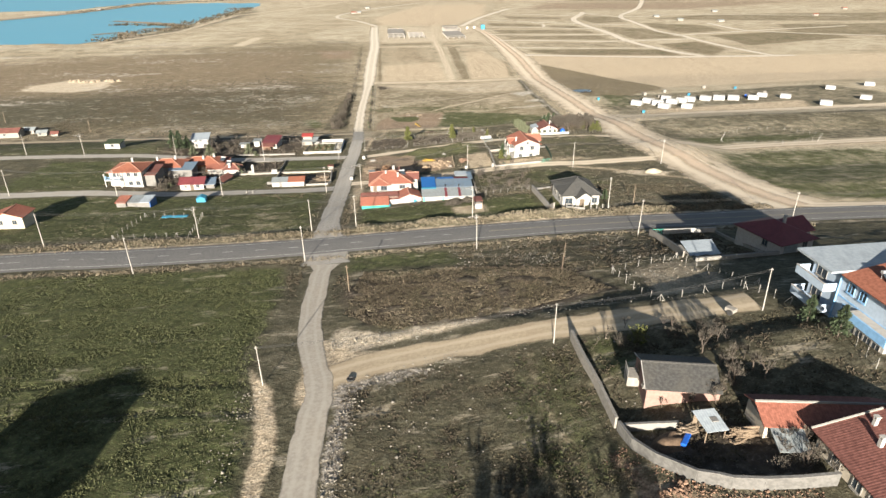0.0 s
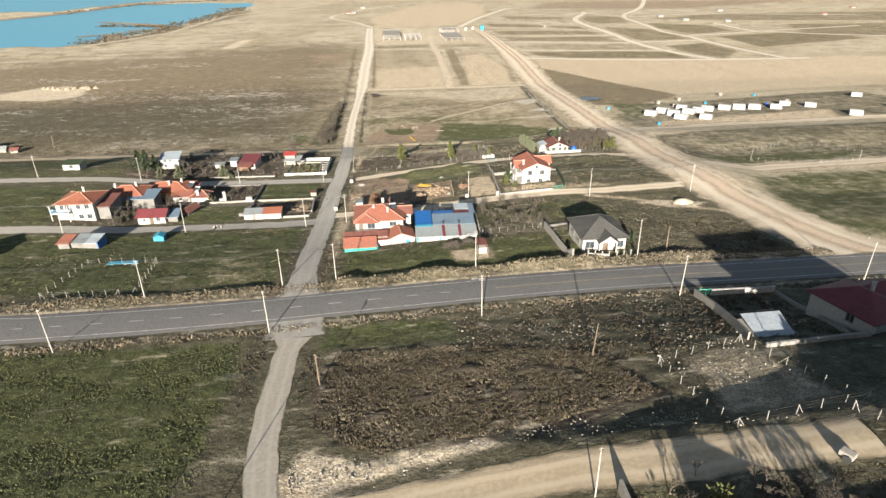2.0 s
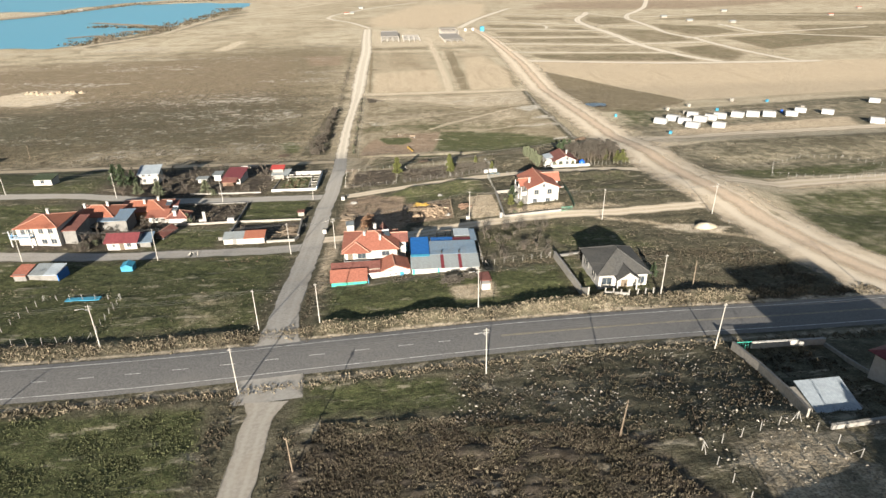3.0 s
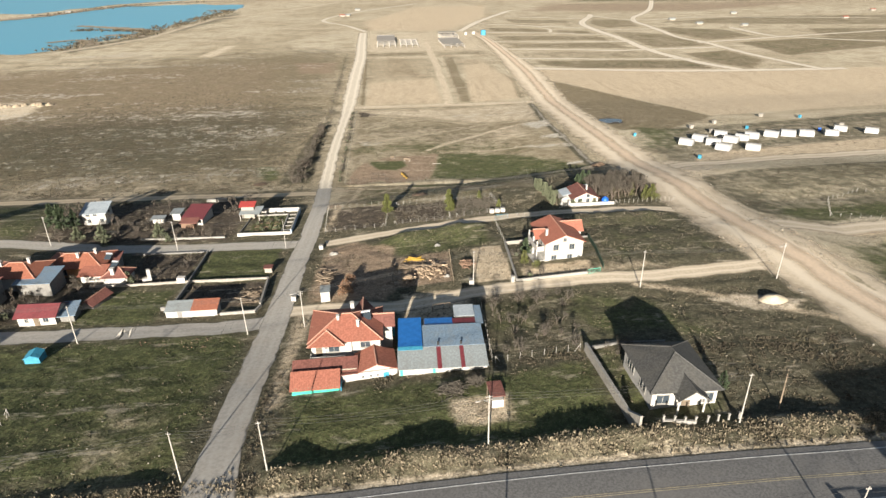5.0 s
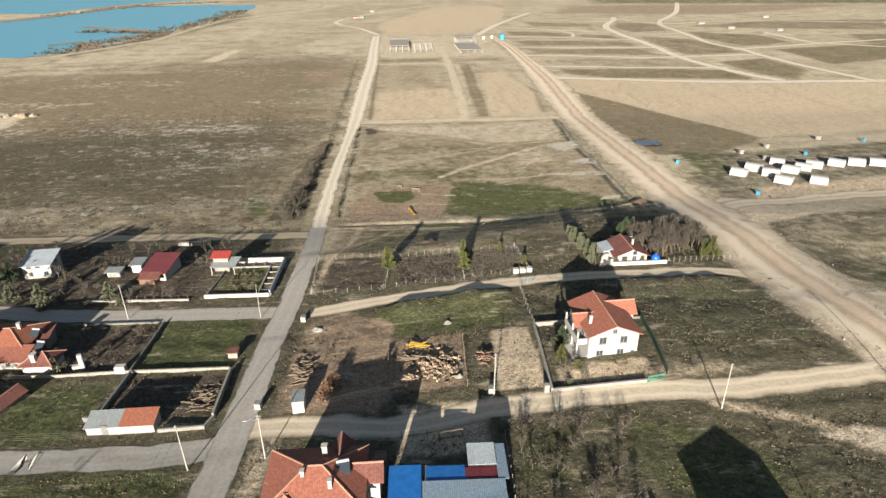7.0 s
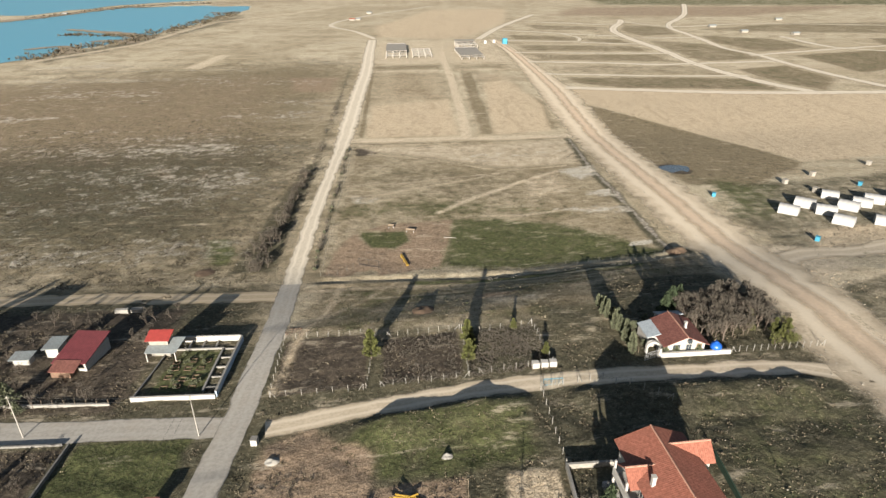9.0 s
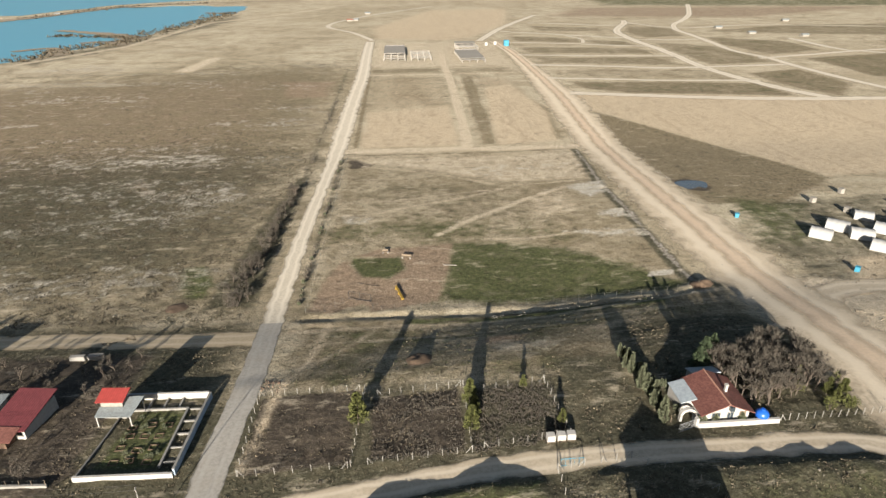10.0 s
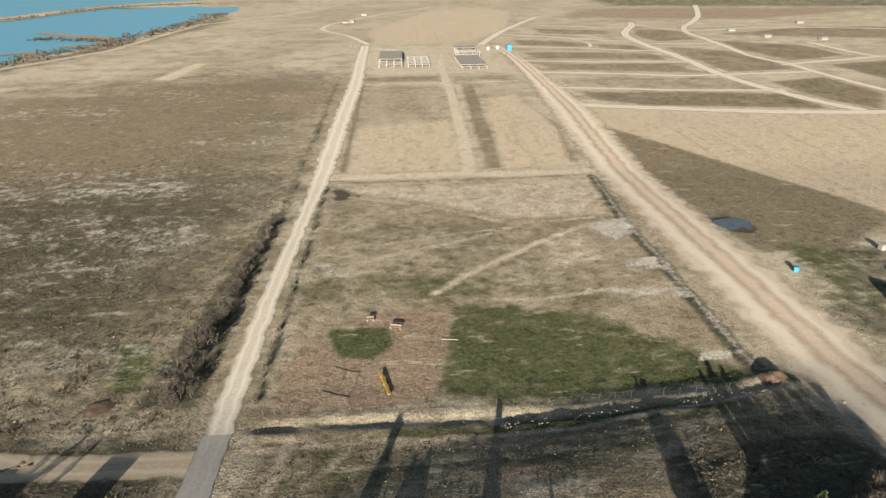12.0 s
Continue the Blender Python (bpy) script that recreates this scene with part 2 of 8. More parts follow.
M = {
    "asphalt": material("asphalt", (0.165, 0.16, 0.152), 0.9, 0.5, 0.25, 0.25, 0.45, 6.0, tint=(0.19, 0.18, 0.165)),
    "lane": road_material("worn_lane", (0.345, 0.325, 0.29), (0.40, 0.38, 0.345), (0.32, 0.285, 0.235), 0.35, 0.85),
    "gravel": road_material("gravel_lane", (0.385, 0.35, 0.295), (0.45, 0.415, 0.355), (0.35, 0.30, 0.235), 0.5, 0.85),
    "dirt": road_material("dirt_road", (0.44, 0.36, 0.25), (0.54, 0.45, 0.33), (0.36, 0.28, 0.19), 0.65, 0.7),
    "pale_dirt": road_material("pale_track", (0.52, 0.44, 0.33), (0.64, 0.56, 0.44), (0.38, 0.31, 0.22), 0.7, 0.65),
    "white_dirt": road_material("chalky_track", (0.54, 0.48, 0.385), (0.66, 0.60, 0.50), (0.42, 0.37, 0.29), 0.7, 0.65),
    "rut": road_material("wheel_rut_earth", (0.56, 0.45, 0.335), (0.56, 0.45, 0.335), (0.48, 0.375, 0.27), 0.0, 0.1),
    "sand": material("tipped_sand", (0.40, 0.35, 0.26), 0.97, 0.25, 0.5, 0.3, 0.3, 2.0),
    "spoil": material("spoil_earth", (0.28, 0.23, 0.165), 0.97, 0.4, 0.5, 0.4, 0.4, 2.0),
    "line": material("road_paint", (0.62, 0.61, 0.58), 0.8, 0.6, 0.3, 0.1, 0.6, 1.5, tint=(0.2, 0.2, 0.2)),
    "yellow_line": material("yellow_road_paint", (0.42, 0.36, 0.24), 0.8, 0.6, 0.3, 0.1, 0.6, 1.5, tint=(0.2, 0.19, 0.16)),
    "tile": material("clay_tile", (0.255, 0.095, 0.064), 0.85, 0.45, 0.35, 0.5, 0.35, 2.5, ribs=(0.24, 0.8), rows=(0.38, 0.5), tint=(0.18, 0.075, 0.052)),
    "tile_dark": material("old_and_shaded_tile", (0.15, 0.06, 0.048), 0.85, 0.45, 0.35, 0.5, 0.4, 2.5, ribs=(0.24, 0.8), rows=(0.38, 0.5)),
    "tile_orange": material("orange_clay_tile", (0.255, 0.095, 0.058), 0.85, 0.45, 0.35, 0.5, 0.3, 2.5, ribs=(0.24, 0.8), rows=(0.38, 0.5), tint=(0.22, 0.08, 0.05)),
    "red_metal": material("red_sheet_metal", (0.125, 0.026, 0.03), 0.65, 0.25, 0.5, 0.5, 0.3, 2.5, ribs=(0.35, 1.0), spec=0.5),
    "bright_red": material("bright_red_sheet", (0.30, 0.045, 0.038), 0.6, 0.25, 0.5, 0.4, 0.3, 1.0, ribs=(0.35, 1.0), spec=0.4),
    "ridge": material("ridge_mortar", (0.34, 0.19, 0.14), 0.9, 0.4, 0.2, 0.3),
    "shingle": material("dark_shingle", (0.052, 0.052, 0.050), 0.8, 0.5, 0.3, 0.4, 0.4, 2.5, tint=(0.078, 0.074, 0.064), rows=(0.3, 0.3)),
    "grey_sheet": material("grey_corrugated", (0.20, 0.225, 0.232), 0.6, 0.35, 0.3, 0.6, 0.45, 1.8, ribs=(0.2, 1.0), tint=(0.15, 0.15, 0.145)),
    "bluegrey_sheet": material("blue_grey_corrugated", (0.13, 0.185, 0.245), 0.6, 0.4, 0.3, 0.6, 0.45, 1.8, ribs=(0.2, 1.0), tint=(0.15, 0.165, 0.17)),
    "pale_sheet": material("pale_corrugated", (0.30, 0.34, 0.37), 0.5, 0.25, 0.4, 0.5, 0.3, 2.0, ribs=(0.25, 1.0), spec=0.5),
    "blue_tarp": material("blue_tarpaulin", (0.010, 0.105, 0.34), 0.45, 0.3, 0.8, 0.6, 0.25, 1.4, spec=0.5, tint=(0.02, 0.14, 0.4)),
    "maroon": material("maroon_sheet", (0.13, 0.025, 0.032), 0.6, 0.35, 0.4, 0.5, 0.3, 1.5, ribs=(0.2, 1.0)),
    "white_wall": material("white_render", (0.35, 0.34, 0.32), 0.9, 0.18, 0.5, 0.15, 0.22, 1.8, tint=(0.30, 0.28, 0.25)),
    "cream_wall": material("cream_render", (0.45, 0.40, 0.32), 0.9, 0.2, 0.5, 0.15, 0.25, 1.8, tint=(0.32, 0.28, 0.22)),
    "orange_wall": material("orange_render", (0.46, 0.24, 0.115), 0.9, 0.2, 0.5, 0.15, 0.2, 1.8),
    "pink_wall": material("pink_render", (0.25, 0.155, 0.13), 0.9, 0.25, 0.4, 0.2, 0.3, 1.5, tint=(0.22, 0.13, 0.105)),
    "blue_wall": material("pale_blue_render", (0.36, 0.44, 0.53), 0.85, 0.15, 0.5, 0.1, 0.15, 1.8),
    "blue_trim": material("blue_paint", (0.20, 0.38, 0.60), 0.7, 0.2, 0.5, 0.1, 0.2, 1.5),
    "grey_wall": material("grey_block", (0.165, 0.16, 0.15), 0.95, 0.4, 0.3, 0.3, 0.35, 1.5),
    "old_panel": material("weathered_panel", (0.125, 0.122, 0.115), 0.95, 0.4, 0.4, 0.3, 0.4, 1.5),
    "concrete": material("concrete", (0.24, 0.225, 0.20), 0.92, 0.35, 0.4, 0.3, 0.35, 1.6, tint=(0.25, 0.22, 0.185)),
    "white_concrete": material("white_painted_concrete", (0.23, 0.222, 0.205), 0.9, 0.25, 0.3, 0.2, 0.35, 1.2, tint=(0.20, 0.185, 0.16), per_object=0.08),
    "pole": material("pole_concrete", (0.30, 0.285, 0.26), 0.9, 0.25, 0.3, 0.2, 0.2, 1.5),
    "teal": material("turquoise_paint", (0.045, 0.34, 0.26), 0.7, 0.25, 0.4, 0.2, 0.25, 1.2),
    "cyan": material("cyan_sheet", (0.035, 0.20, 0.30), 0.6, 0.25, 0.5, 0.3, 0.25, 1.2),
    "blue_plastic": material("blue_plastic", (0.012, 0.09, 0.42), 0.35, 0.1, 0.5, 0.05, 0.1, 1.0, spec=0.5),
    "steel": material("galvanised_steel", (0.45, 0.46, 0.47), 0.45, 0.2, 0.3, 0.1, 0.2, 1.0, metal=0.6),
    "wire": material("dark_cable", (0.04, 0.04, 0.04), 0.7, 0.1, 0.5, 0.0, 0.0),
    "fence_wire": material("fence_wire", (0.10, 0.10, 0.09), 0.6, 0.1, 0.5, 0.0, 0.0, metal=0.4),
    "wood": material("weathered_wood", (0.16, 0.125, 0.09), 0.9, 0.5, 0.2, 0.4, 0.4, 1.0, per_object=0.3),
    "firewood": material("cut_firewood", (0.26, 0.195, 0.135), 0.9, 0.5, 0.15, 0.4, 0.4, 0.8, per_island=0.6),
    "yellow": material("yellow_paint", (0.30, 0.19, 0.03), 0.6, 0.3, 0.3, 0.2, 0.3, 0.8),
    "canvas": material("white_tent_canvas", (0.31, 0.31, 0.305), 0.85, 0.15, 0.7, 0.3, 0.25, 2.2, tint=(0.30, 0.29, 0.26)),
    "bark": material("bark", (0.10, 0.08, 0.065), 0.95, 0.5, 0.15, 0.5, 0.3, 0.8),
    "twig": material("bare_twigs", (0.082, 0.072, 0.058), 0.95, 0.4, 0.4, 0.2, 0.4, 1.2, per_island=0.3),
    "conifer": material("conifer_needles", (0.035, 0.052, 0.024), 0.9, 0.5, 0.4, 0.3, 0.4, 1.2, per_island=0.35),
    "yellow_conifer": material("golden_conifer_needles", (0.085, 0.092, 0.026), 0.9, 0.5, 0.4, 0.3, 0.4, 1.2, per_island=0.35),
    "olive": material("grey_green_foliage", (0.105, 0.115, 0.07), 0.9, 0.4, 0.4, 0.3, 0.4, 1.2, per_island=0.35),
    "rust_leaf": material("rust_brown_foliage", (0.17, 0.095, 0.055), 0.9, 0.4, 0.4, 0.3, 0.4, 1.2, per_island=0.35),
    "scrub": material("dry_scrub", (0.068, 0.056, 0.038), 0.95, 0.4, 0.5, 0.2, 0.5, 6.0, tint=(0.055, 0.052, 0.028), per_island=0.5),
    "meadow_tuft": material("meadow_tufts", (0.072, 0.078, 0.034), 0.95, 0.4, 0.5, 0.2, 0.5, 5.0, tint=(0.045, 0.052, 0.02), per_island=0.5),
    "dry_weed": material("pale_dry_weeds", (0.165, 0.14, 0.098), 0.95, 0.4, 0.5, 0.2, 0.5, 4.0, tint=(0.11, 0.09, 0.06), per_island=0.5),
    "green_tuft": material("grass_tufts", (0.036, 0.042, 0.016), 0.95, 0.4, 0.5, 0.2, 0.5, 6.0, tint=(0.075, 0.062, 0.035), per_island=0.45),
    "stone": material("pale_field_stone", (0.25, 0.23, 0.195), 0.95, 0.4, 0.3, 0.3, 0.4, 1.2, per_island=0.35),
    "brick": material("broken_brick", (0.18, 0.115, 0.08), 0.95, 0.4, 0.25, 0.3, 0.4, 0.8, per_island=0.4),
    "soil_heap": material("dug_soil", (0.11, 0.075, 0.05), 0.95, 0.5, 0.3, 0.5, 0.4, 1.2),
    "green_mesh": material("green_mesh", (0.03, 0.06, 0.04), 0.8, 0.3, 0.3, 0.2, 0.2, 1.0),
    "rubber": material("black_rubber", (0.03, 0.03, 0.03), 0.8, 0.2, 0.2, 0.1, 0.1),
}


def glass_material():
    m = bpy.data.materials.new("window_glass")
    m.use_nodes = True
    b = m.node_tree.nodes["Principled BSDF"]
    b.inputs["Base Color"].default_value, b.inputs["Roughness"].default_value = (0.035, 0.045, 0.055, 1), 0.08
    return m


M["glass"] = glass_material()


def water_material():
    m = bpy.data.materials.new("lake_water")
    m.use_nodes = True
    n, l = m.node_tree.nodes, m.node_tree.links
    b = n["Principled BSDF"]
    b.inputs["Base Color"].default_value, b.inputs["Roughness"].default_value = (0.085, 0.29, 0.41, 1), 0.3
    b.inputs["Specular IOR Level"].default_value = 0.25
    t, bp = n.new("ShaderNodeTexNoise"), n.new("ShaderNodeBump")
    t.inputs["Scale"].default_value = 0.35
    bp.inputs["Strength"].default_value, bp.inputs["Distance"].default_value = 0.25, 0.2
    l.new(n.new("ShaderNodeTexCoord").outputs["Object"], t.inputs["Vector"])
    l.new(t.outputs["Fac"], bp.inputs["Height"])
    l.new(bp.outputs[0], b.inputs["Normal"])
    return m


M["water"] = water_material()
M["pond"] = material("pond_water", (0.07, 0.085, 0.10), 0.25, 0.2, 0.6, 0.05, 0.3, 2.0, spec=0.5)


# ---- the land: one sheet from the hillside to the horizon ----
def steps(*runs):
    """Grid lines: (start, stop, step) runs joined end to end, with growing steps outside."""
    out = []
    for a, b, s in runs:
        out += list(np.linspace(a, b, max(1, int(round((b - a) / s))), endpoint=False))
    out.append(runs[-1][1])
    return out


def grown(start, stop, first, rate=1.18):
    out, v, s = [], start, first
    while abs(v) < abs(stop):
        s *= rate
        v += s if stop > start else -s
        out.append(v)
    return out


GX = np.array(grown(-320, -4800, 6)[::-1] + steps((-320, -130, 4), (-130, -75, 1.2), (-75, 98, 0.6), (98, 190, 1.3), (190, 420, 3), (420, 640, 8)) + grown(640, 4800, 12))
GY = np.array(grown(-40, -1500, 6)[::-1] + steps((-40, 36, 3), (36, 300, 0.6), (300, 400, 1.2), (400, 560, 1.6), (560, 760, 3), (760, 1060, 6)) + grown(1060, 4900, 9))
XX, YY = np.meshgrid(GX, GY)
LANE = [(-10.1, 16), (-10.2, 42), (-10.3, 48), (-10.2, 53), (-9.9, 58.5), (-11.0, 64.5), (-12.6, 72), (-13.4, 81.5), (-13.6, 92.7), (-13.3, 101), (-14.4, 118), (-14.7, 136), (-14.2, 160), (-13.9, 185), (-13.0, 207), (-12.6, 228), (-13.5, 248), (-13.8, 270), (-13.6, 300), (-12.8, 340), (-12.0, 382), (-11.6, 466), (-10.6, 535), (-12.0, 620), (-12.6, 696)]
ROAD = [(-420, 84), (-180, 101), (-77, 109.0), (-56, 109.1), (-34, 109.8), (-11.5, 111.4), (6, 112.0), (24, 112.1), (57, 111.6), (84, 112), (106, 111.6), (160, 109), (420, 84)]
NEAR = [(-11.0, 60.4), (-8.4, 62.0), (-5, 63.2), (-0.8, 64.2), (7, 65.0), (14.5, 65.4), (21.5, 65.0), (29.4, 63.8), (36.2, 63.0), (44.5, 62.2)]
L1 = [(-150, 161.5), (-51, 160.5), (-38, 160.1), (-23, 160), (-14.5, 161.2)]
L2 = [(-150, 207), (-103, 206), (-47, 200), (-30, 199.4), (-14, 198.8)]
L3 = [(-200, 247), (-58, 244), (-38, 242.4), (-18, 241.6), (-13.5, 242)]
R1 = [(-13, 164.4), (-2, 163.4), (8, 161.4), (22, 163), (28, 163), (42, 163.4), (51, 162.4), (63, 163.2), (78, 164.8)]
R2 = [(-8.5, 197.2), (1.6, 199), (18.2, 200.8), (33, 201.3), (52, 201), (69, 200.8), (76.5, 197.8), (81, 192)]
R0 = [(94, 690), (98.5, 617), (98, 515), (96.5, 463), (94, 427), (91, 385), (89.2, 350), (88, 302), (87.4, 262), (86.8, 240), (85.6, 214), (84.4, 190), (85, 172), (85, 152), (86.5, 132), (90, 118)]

COVER = {k: np.zeros(XX.shape) for k in ("green", "bare", "soil_and_shade", "pale", "scrub", "salt", "red", "stony", "olive")}


def cover(kind, pts, soft=1.5, amount=1.0):
    xs, ys = [p[0] for p in pts], [p[1] for p in pts]
    i0, i1 = np.searchsorted(GX, [min(xs) - soft * 2, max(xs) + soft * 2])
    j0, j1 = np.searchsorted(GY, [min(ys) - soft * 2, max(ys) + soft * 2])
    s = (slice(j0, j1), slice(i0, i1))
    w = np.clip(0.5 + poly_sd(XX[s], YY[s], pts) / (2 * soft), 0, 1) * amount
    COVER[kind][s] = np.maximum(COVER[kind][s], w)


def cover_line(kind, pts, width, soft=0.8, amount=1.0):
    xs, ys = [p[0] for p in pts], [p[1] for p in pts]
    r = width + 2 * soft
    i0, i1 = np.searchsorted(GX, [min(xs) - r, max(xs) + r])
    j0, j1 = np.searchsorted(GY, [min(ys) - r, max(ys) + r])
    s = (slice(j0, j1), slice(i0, i1))
    w = np.clip(0.5 + (width / 2 - line_d(XX[s], YY[s], pts)) / (2 * soft), 0, 1) * amount
    COVER[kind][s] = np.maximum(COVER[kind][s], w)


def rect(x0, x1, y0, y1):
    return [(x0, y0), (x1, y0), (x1, y1), (x0, y1)]


# rough ground everywhere round the village
cover("scrub", [(-260, -40), (120, -40), (120, 104), (94, 118), (78, 200), (72, 220), (-14, 222), (-16, 250), (-260, 250)], 6.0, 0.76)
cover("olive", [(-260, 116), (92, 118), (78, 200), (72, 222), (-14, 222), (-16, 250), (-260, 250)], 6.0, 0.85)
# south of the road
cover("green", [(-140, 20), (-15.6, 20), (-17, 50), (-20, 66), (-19.5, 84), (-21, 101), (-140, 101)], 2.0, 0.85)
cover("bare", [(-19.7, 65.4), (-15.8, 60), (-13.6, 50), (-13.6, 20), (-15.2, 20), (-15.8, 50), (-18, 60)], 0.8, 0.9)
cover("scrub", [(-15, 62), (-12, 60), (-12.2, 20), (-13.8, 20), (-13.6, 50)], 0.8, 0.9)
for _p in ([(-70, 64.4), (-49, 63.8), (-36, 63.8), (-19.5, 61.7)], [(-70, 57.8), (-45.6, 57.5), (-36, 57.2), (-17.7, 55.9)]):
    cover_line("soil_and_shade", _p, 0.5, 0.5, 0.9)
cover("scrub", [(-21, 56), (-15.2, 64), (-15.6, 84), (-17, 98), (-23, 92), (-22, 70)], 2.5, 0.75)
cover("olive", [(-8, 20), (20.5, 20), (20.5, 60), (10, 61), (-2, 59), (-7.6, 55)], 2.0, 0.9)
cover("scrub", [(-7, 20), (12, 20), (8, 50), (2, 57), (-6, 54)], 4.0, 0.62)
cover_line("bare", [(15.5, 60), (14.8, 52), (15.6, 44), (15, 30)], 1.3, 1.0, 0.55)
cover("green", [(-6, 20), (10, 20), (6, 46), (-3, 50)], 4.0, 0.3)
cover("green", [(12, 30), (20, 40), (20.5, 60), (15, 61), (11, 50)], 3.0, 0.4)
cover("scrub", [(-9, 79), (-6.5, 97), (10, 95), (28, 88), (33, 75), (21, 73.5), (9, 72.5), (-1, 72)], 1.5, 1.0)
cover("soil_and_shade", [(-10.2, 83), (-8.9, 92.4), (9.4, 91), (22.7, 87.6), (30.5, 85.7), (33, 75), (21, 71), (8, 70.5), (-5.7, 74.5)], 1.2, 0.62)
cover("pale", [(-10, 70), (-6, 67.5), (2, 69.5), (14, 71), (10, 72.5), (-2, 72), (-9, 75)], 1.3, 0.9)
cover("stony", [(-8.6, 20), (-6.2, 20), (-6.6, 50), (-5, 58), (4, 60), (2, 62), (-8, 60)], 1.2, 0.9)
cover("green", [(-10, 96), (12, 95), (10, 103), (-9, 105)], 2.0, 0.75)
cover("scrub", [(12, 94), (47, 84), (48, 104), (12, 104)], 3.0, 0.75)
cover("scrub", [(21, 40), (33, 46), (47, 46), (48, 60), (30, 61), (22, 60)], 2.0, 0.85)
cover("green", [(22, 52), (26, 50), (27, 60), (22.5, 60.5)], 1.5, 0.7)
cover("bare", [(35.5, 68.8), (49, 69.5), (46, 84), (36, 83)], 1.5, 0.55)
cover("red", [(19, 41), (22, 35), (27, 31.5), (32, 30.5), (32, 27), (20, 30)], 1.2, 0.9)
cover("soil_and_shade", [(21.4, 42.6), (25.4, 41), (28, 42.4), (32, 39.5), (33.6, 35), (33, 32), (28, 33.2), (24.4, 35.6), (22.4, 39)], .8, 1.0)
cover("bare", [(-12.6, 56), (-8.6, 56), (-3, 61.5), (4, 64), (2, 67), (-5, 67), (-9.6, 71), (-12.8, 72)], 1.3, 0.95)
cover("scrub", [(49, 62), (110, 62), (110, 104), (52, 102)], 3.0, 0.7)
# verges of the main road
_s = [(x, y + 6.3) for x, y in ROAD], [(x, y - 6.0) for x, y in ROAD]
cover_line("pale", [(x, y - .9) for x, y in _s[0]], 1.3, 0.7, 0.7)
cover_line("pale", _s[1], 1.8, 1.0, 0.55)
cover("scrub", [(-100, 117), (-20, 117.5), (-20, 122), (-100, 121)], 1.2, 0.9)
cover("scrub", [(-9, 118.5), (46, 119.5), (75, 118.5), (75, 121.5), (46, 122), (-9, 121.5)], 1.2, 0.9)
# village blocks north of the road
cover("green", [(-110, 121), (-19, 121), (-18.5, 156), (-110, 156)], 3.0, 0.8)
cover("green", [(-110, 142), (-19, 143), (-18.5, 157), (-110, 158)], 3.0, 1.0)
cover("bare", [(-35, 141), (-22, 135), (-21, 119), (-33, 118), (-35, 131)], 4.0, 0.36)
cover("scrub", [(-48, 123), (-22, 124), (-22, 138), (-46, 137)], 3.0, 0.9)
cover("scrub", [(-100, 124), (-62, 122), (-66, 140), (-98, 142)], 4.0, 0.6)
cover("green", [(-8.5, 121), (33.5, 121), (33.5, 137), (-8, 136)], 2.0, 0.9)
cover("bare", [(13.5, 126.2), (21.2, 126.2), (21.2, 131.6), (13.5, 131.6)], 1.5, 0.9)
cover("scrub", [(4, 128), (8, 128), (8, 133), (4, 133)], 1.8, 0.7)
cover("green", [(35, 121), (48, 121), (48, 141), (35, 141)], 1.5, 0.55)
cover("scrub", [(47, 122), (82, 122), (80, 140), (70, 146), (60, 154), (44, 158), (34, 158), (35, 141)], 3.0, 0.8)
cover("green", [(34, 142), (56, 142), (50, 158), (34, 160)], 4.0, 0.6)
cover("pale", [(59.9, 152.9), (67, 153.6), (76, 150.5), (72, 148), (65.7, 148.2)], 1.4, 1.0)
cover_line("bare", [(50, 159.6), (60, 155.5), (70, 148.5), (84, 140)], 2.4, 1.2, 0.7)
cover("scrub", [(20.5, 138), (34, 138), (37, 158), (21, 160)], 1.5, 0.9)
cover("green", [(21, 147), (30, 146), (31, 158), (22, 158)], 3.0, 0.55)
cover("green", [(-110, 163), (-80, 163), (-80, 197), (-110, 200)], 3.0, 0.8)
cover("green", [(-51, 164), (-36, 163.6), (-36, 177), (-50, 178)], 1.5, 0.85)
cover("soil_and_shade", [(-49, 180), (-36, 179.5), (-35.5, 196), (-49, 196)], 1.0, 0.85)
cover("green", [(-34.5, 180), (-19.5, 179.5), (-18.5, 196.5), (-34, 196.5)], 1.0, 0.95)
cover("soil_and_shade", [(-80, 164), (-52, 164), (-51, 196), (-80, 196)], 2.0, 0.6)
# courtyard floor: the dark cover here paints the shade that lies in it
cover("soil_and_shade", [(-34, 168), (-19, 168), (-19, 179), (-34, 179)], 1.0, 0.8)
cover("red", [(-9.5, 167), (5, 165), (8, 170), (7, 190), (-2, 196), (-8, 194)], 2.0, 1.0)
cover("green", [(1.5, 185), (12, 184), (28.5, 185), (29, 198.5), (8, 197), (1, 193)], 1.5, 0.68)
cover("bare", [(22.3, 166.5), (29, 166.5), (29.6, 183), (23.4, 183.5)], 0.8, 1.0)
cover("red", [(7.5, 169), (18, 168.5), (18.5, 183.5), (7.2, 183.5)], 0.8, 1.0)
cover("bare", [(8, 155), (20, 154), (21, 165), (8, 166)], 1.5, 0.7)
cover("scrub", [(31, 166), (75, 167), (78, 196), (70, 198), (31, 198)], 1.5, 1.0)
cover("green", [(48, 168), (76, 170), (78, 197), (48, 197)], 6.0, 0.4)
cover("bare", [(31, 166), (45, 166), (45, 171), (31, 171)], 1.0, 0.7)
cover("bare", [(44, 164), (60, 165), (56, 170), (45, 170)], 2.0, 0.5)
cover("green", [(-9, 164), (-4, 164), (-4, 178), (-9, 180)], 1.5, 0.6)
cover("soil_and_shade", [(-80, 203), (-31, 202.5), (-31, 238), (-80, 238)], 2.5, 0.75)
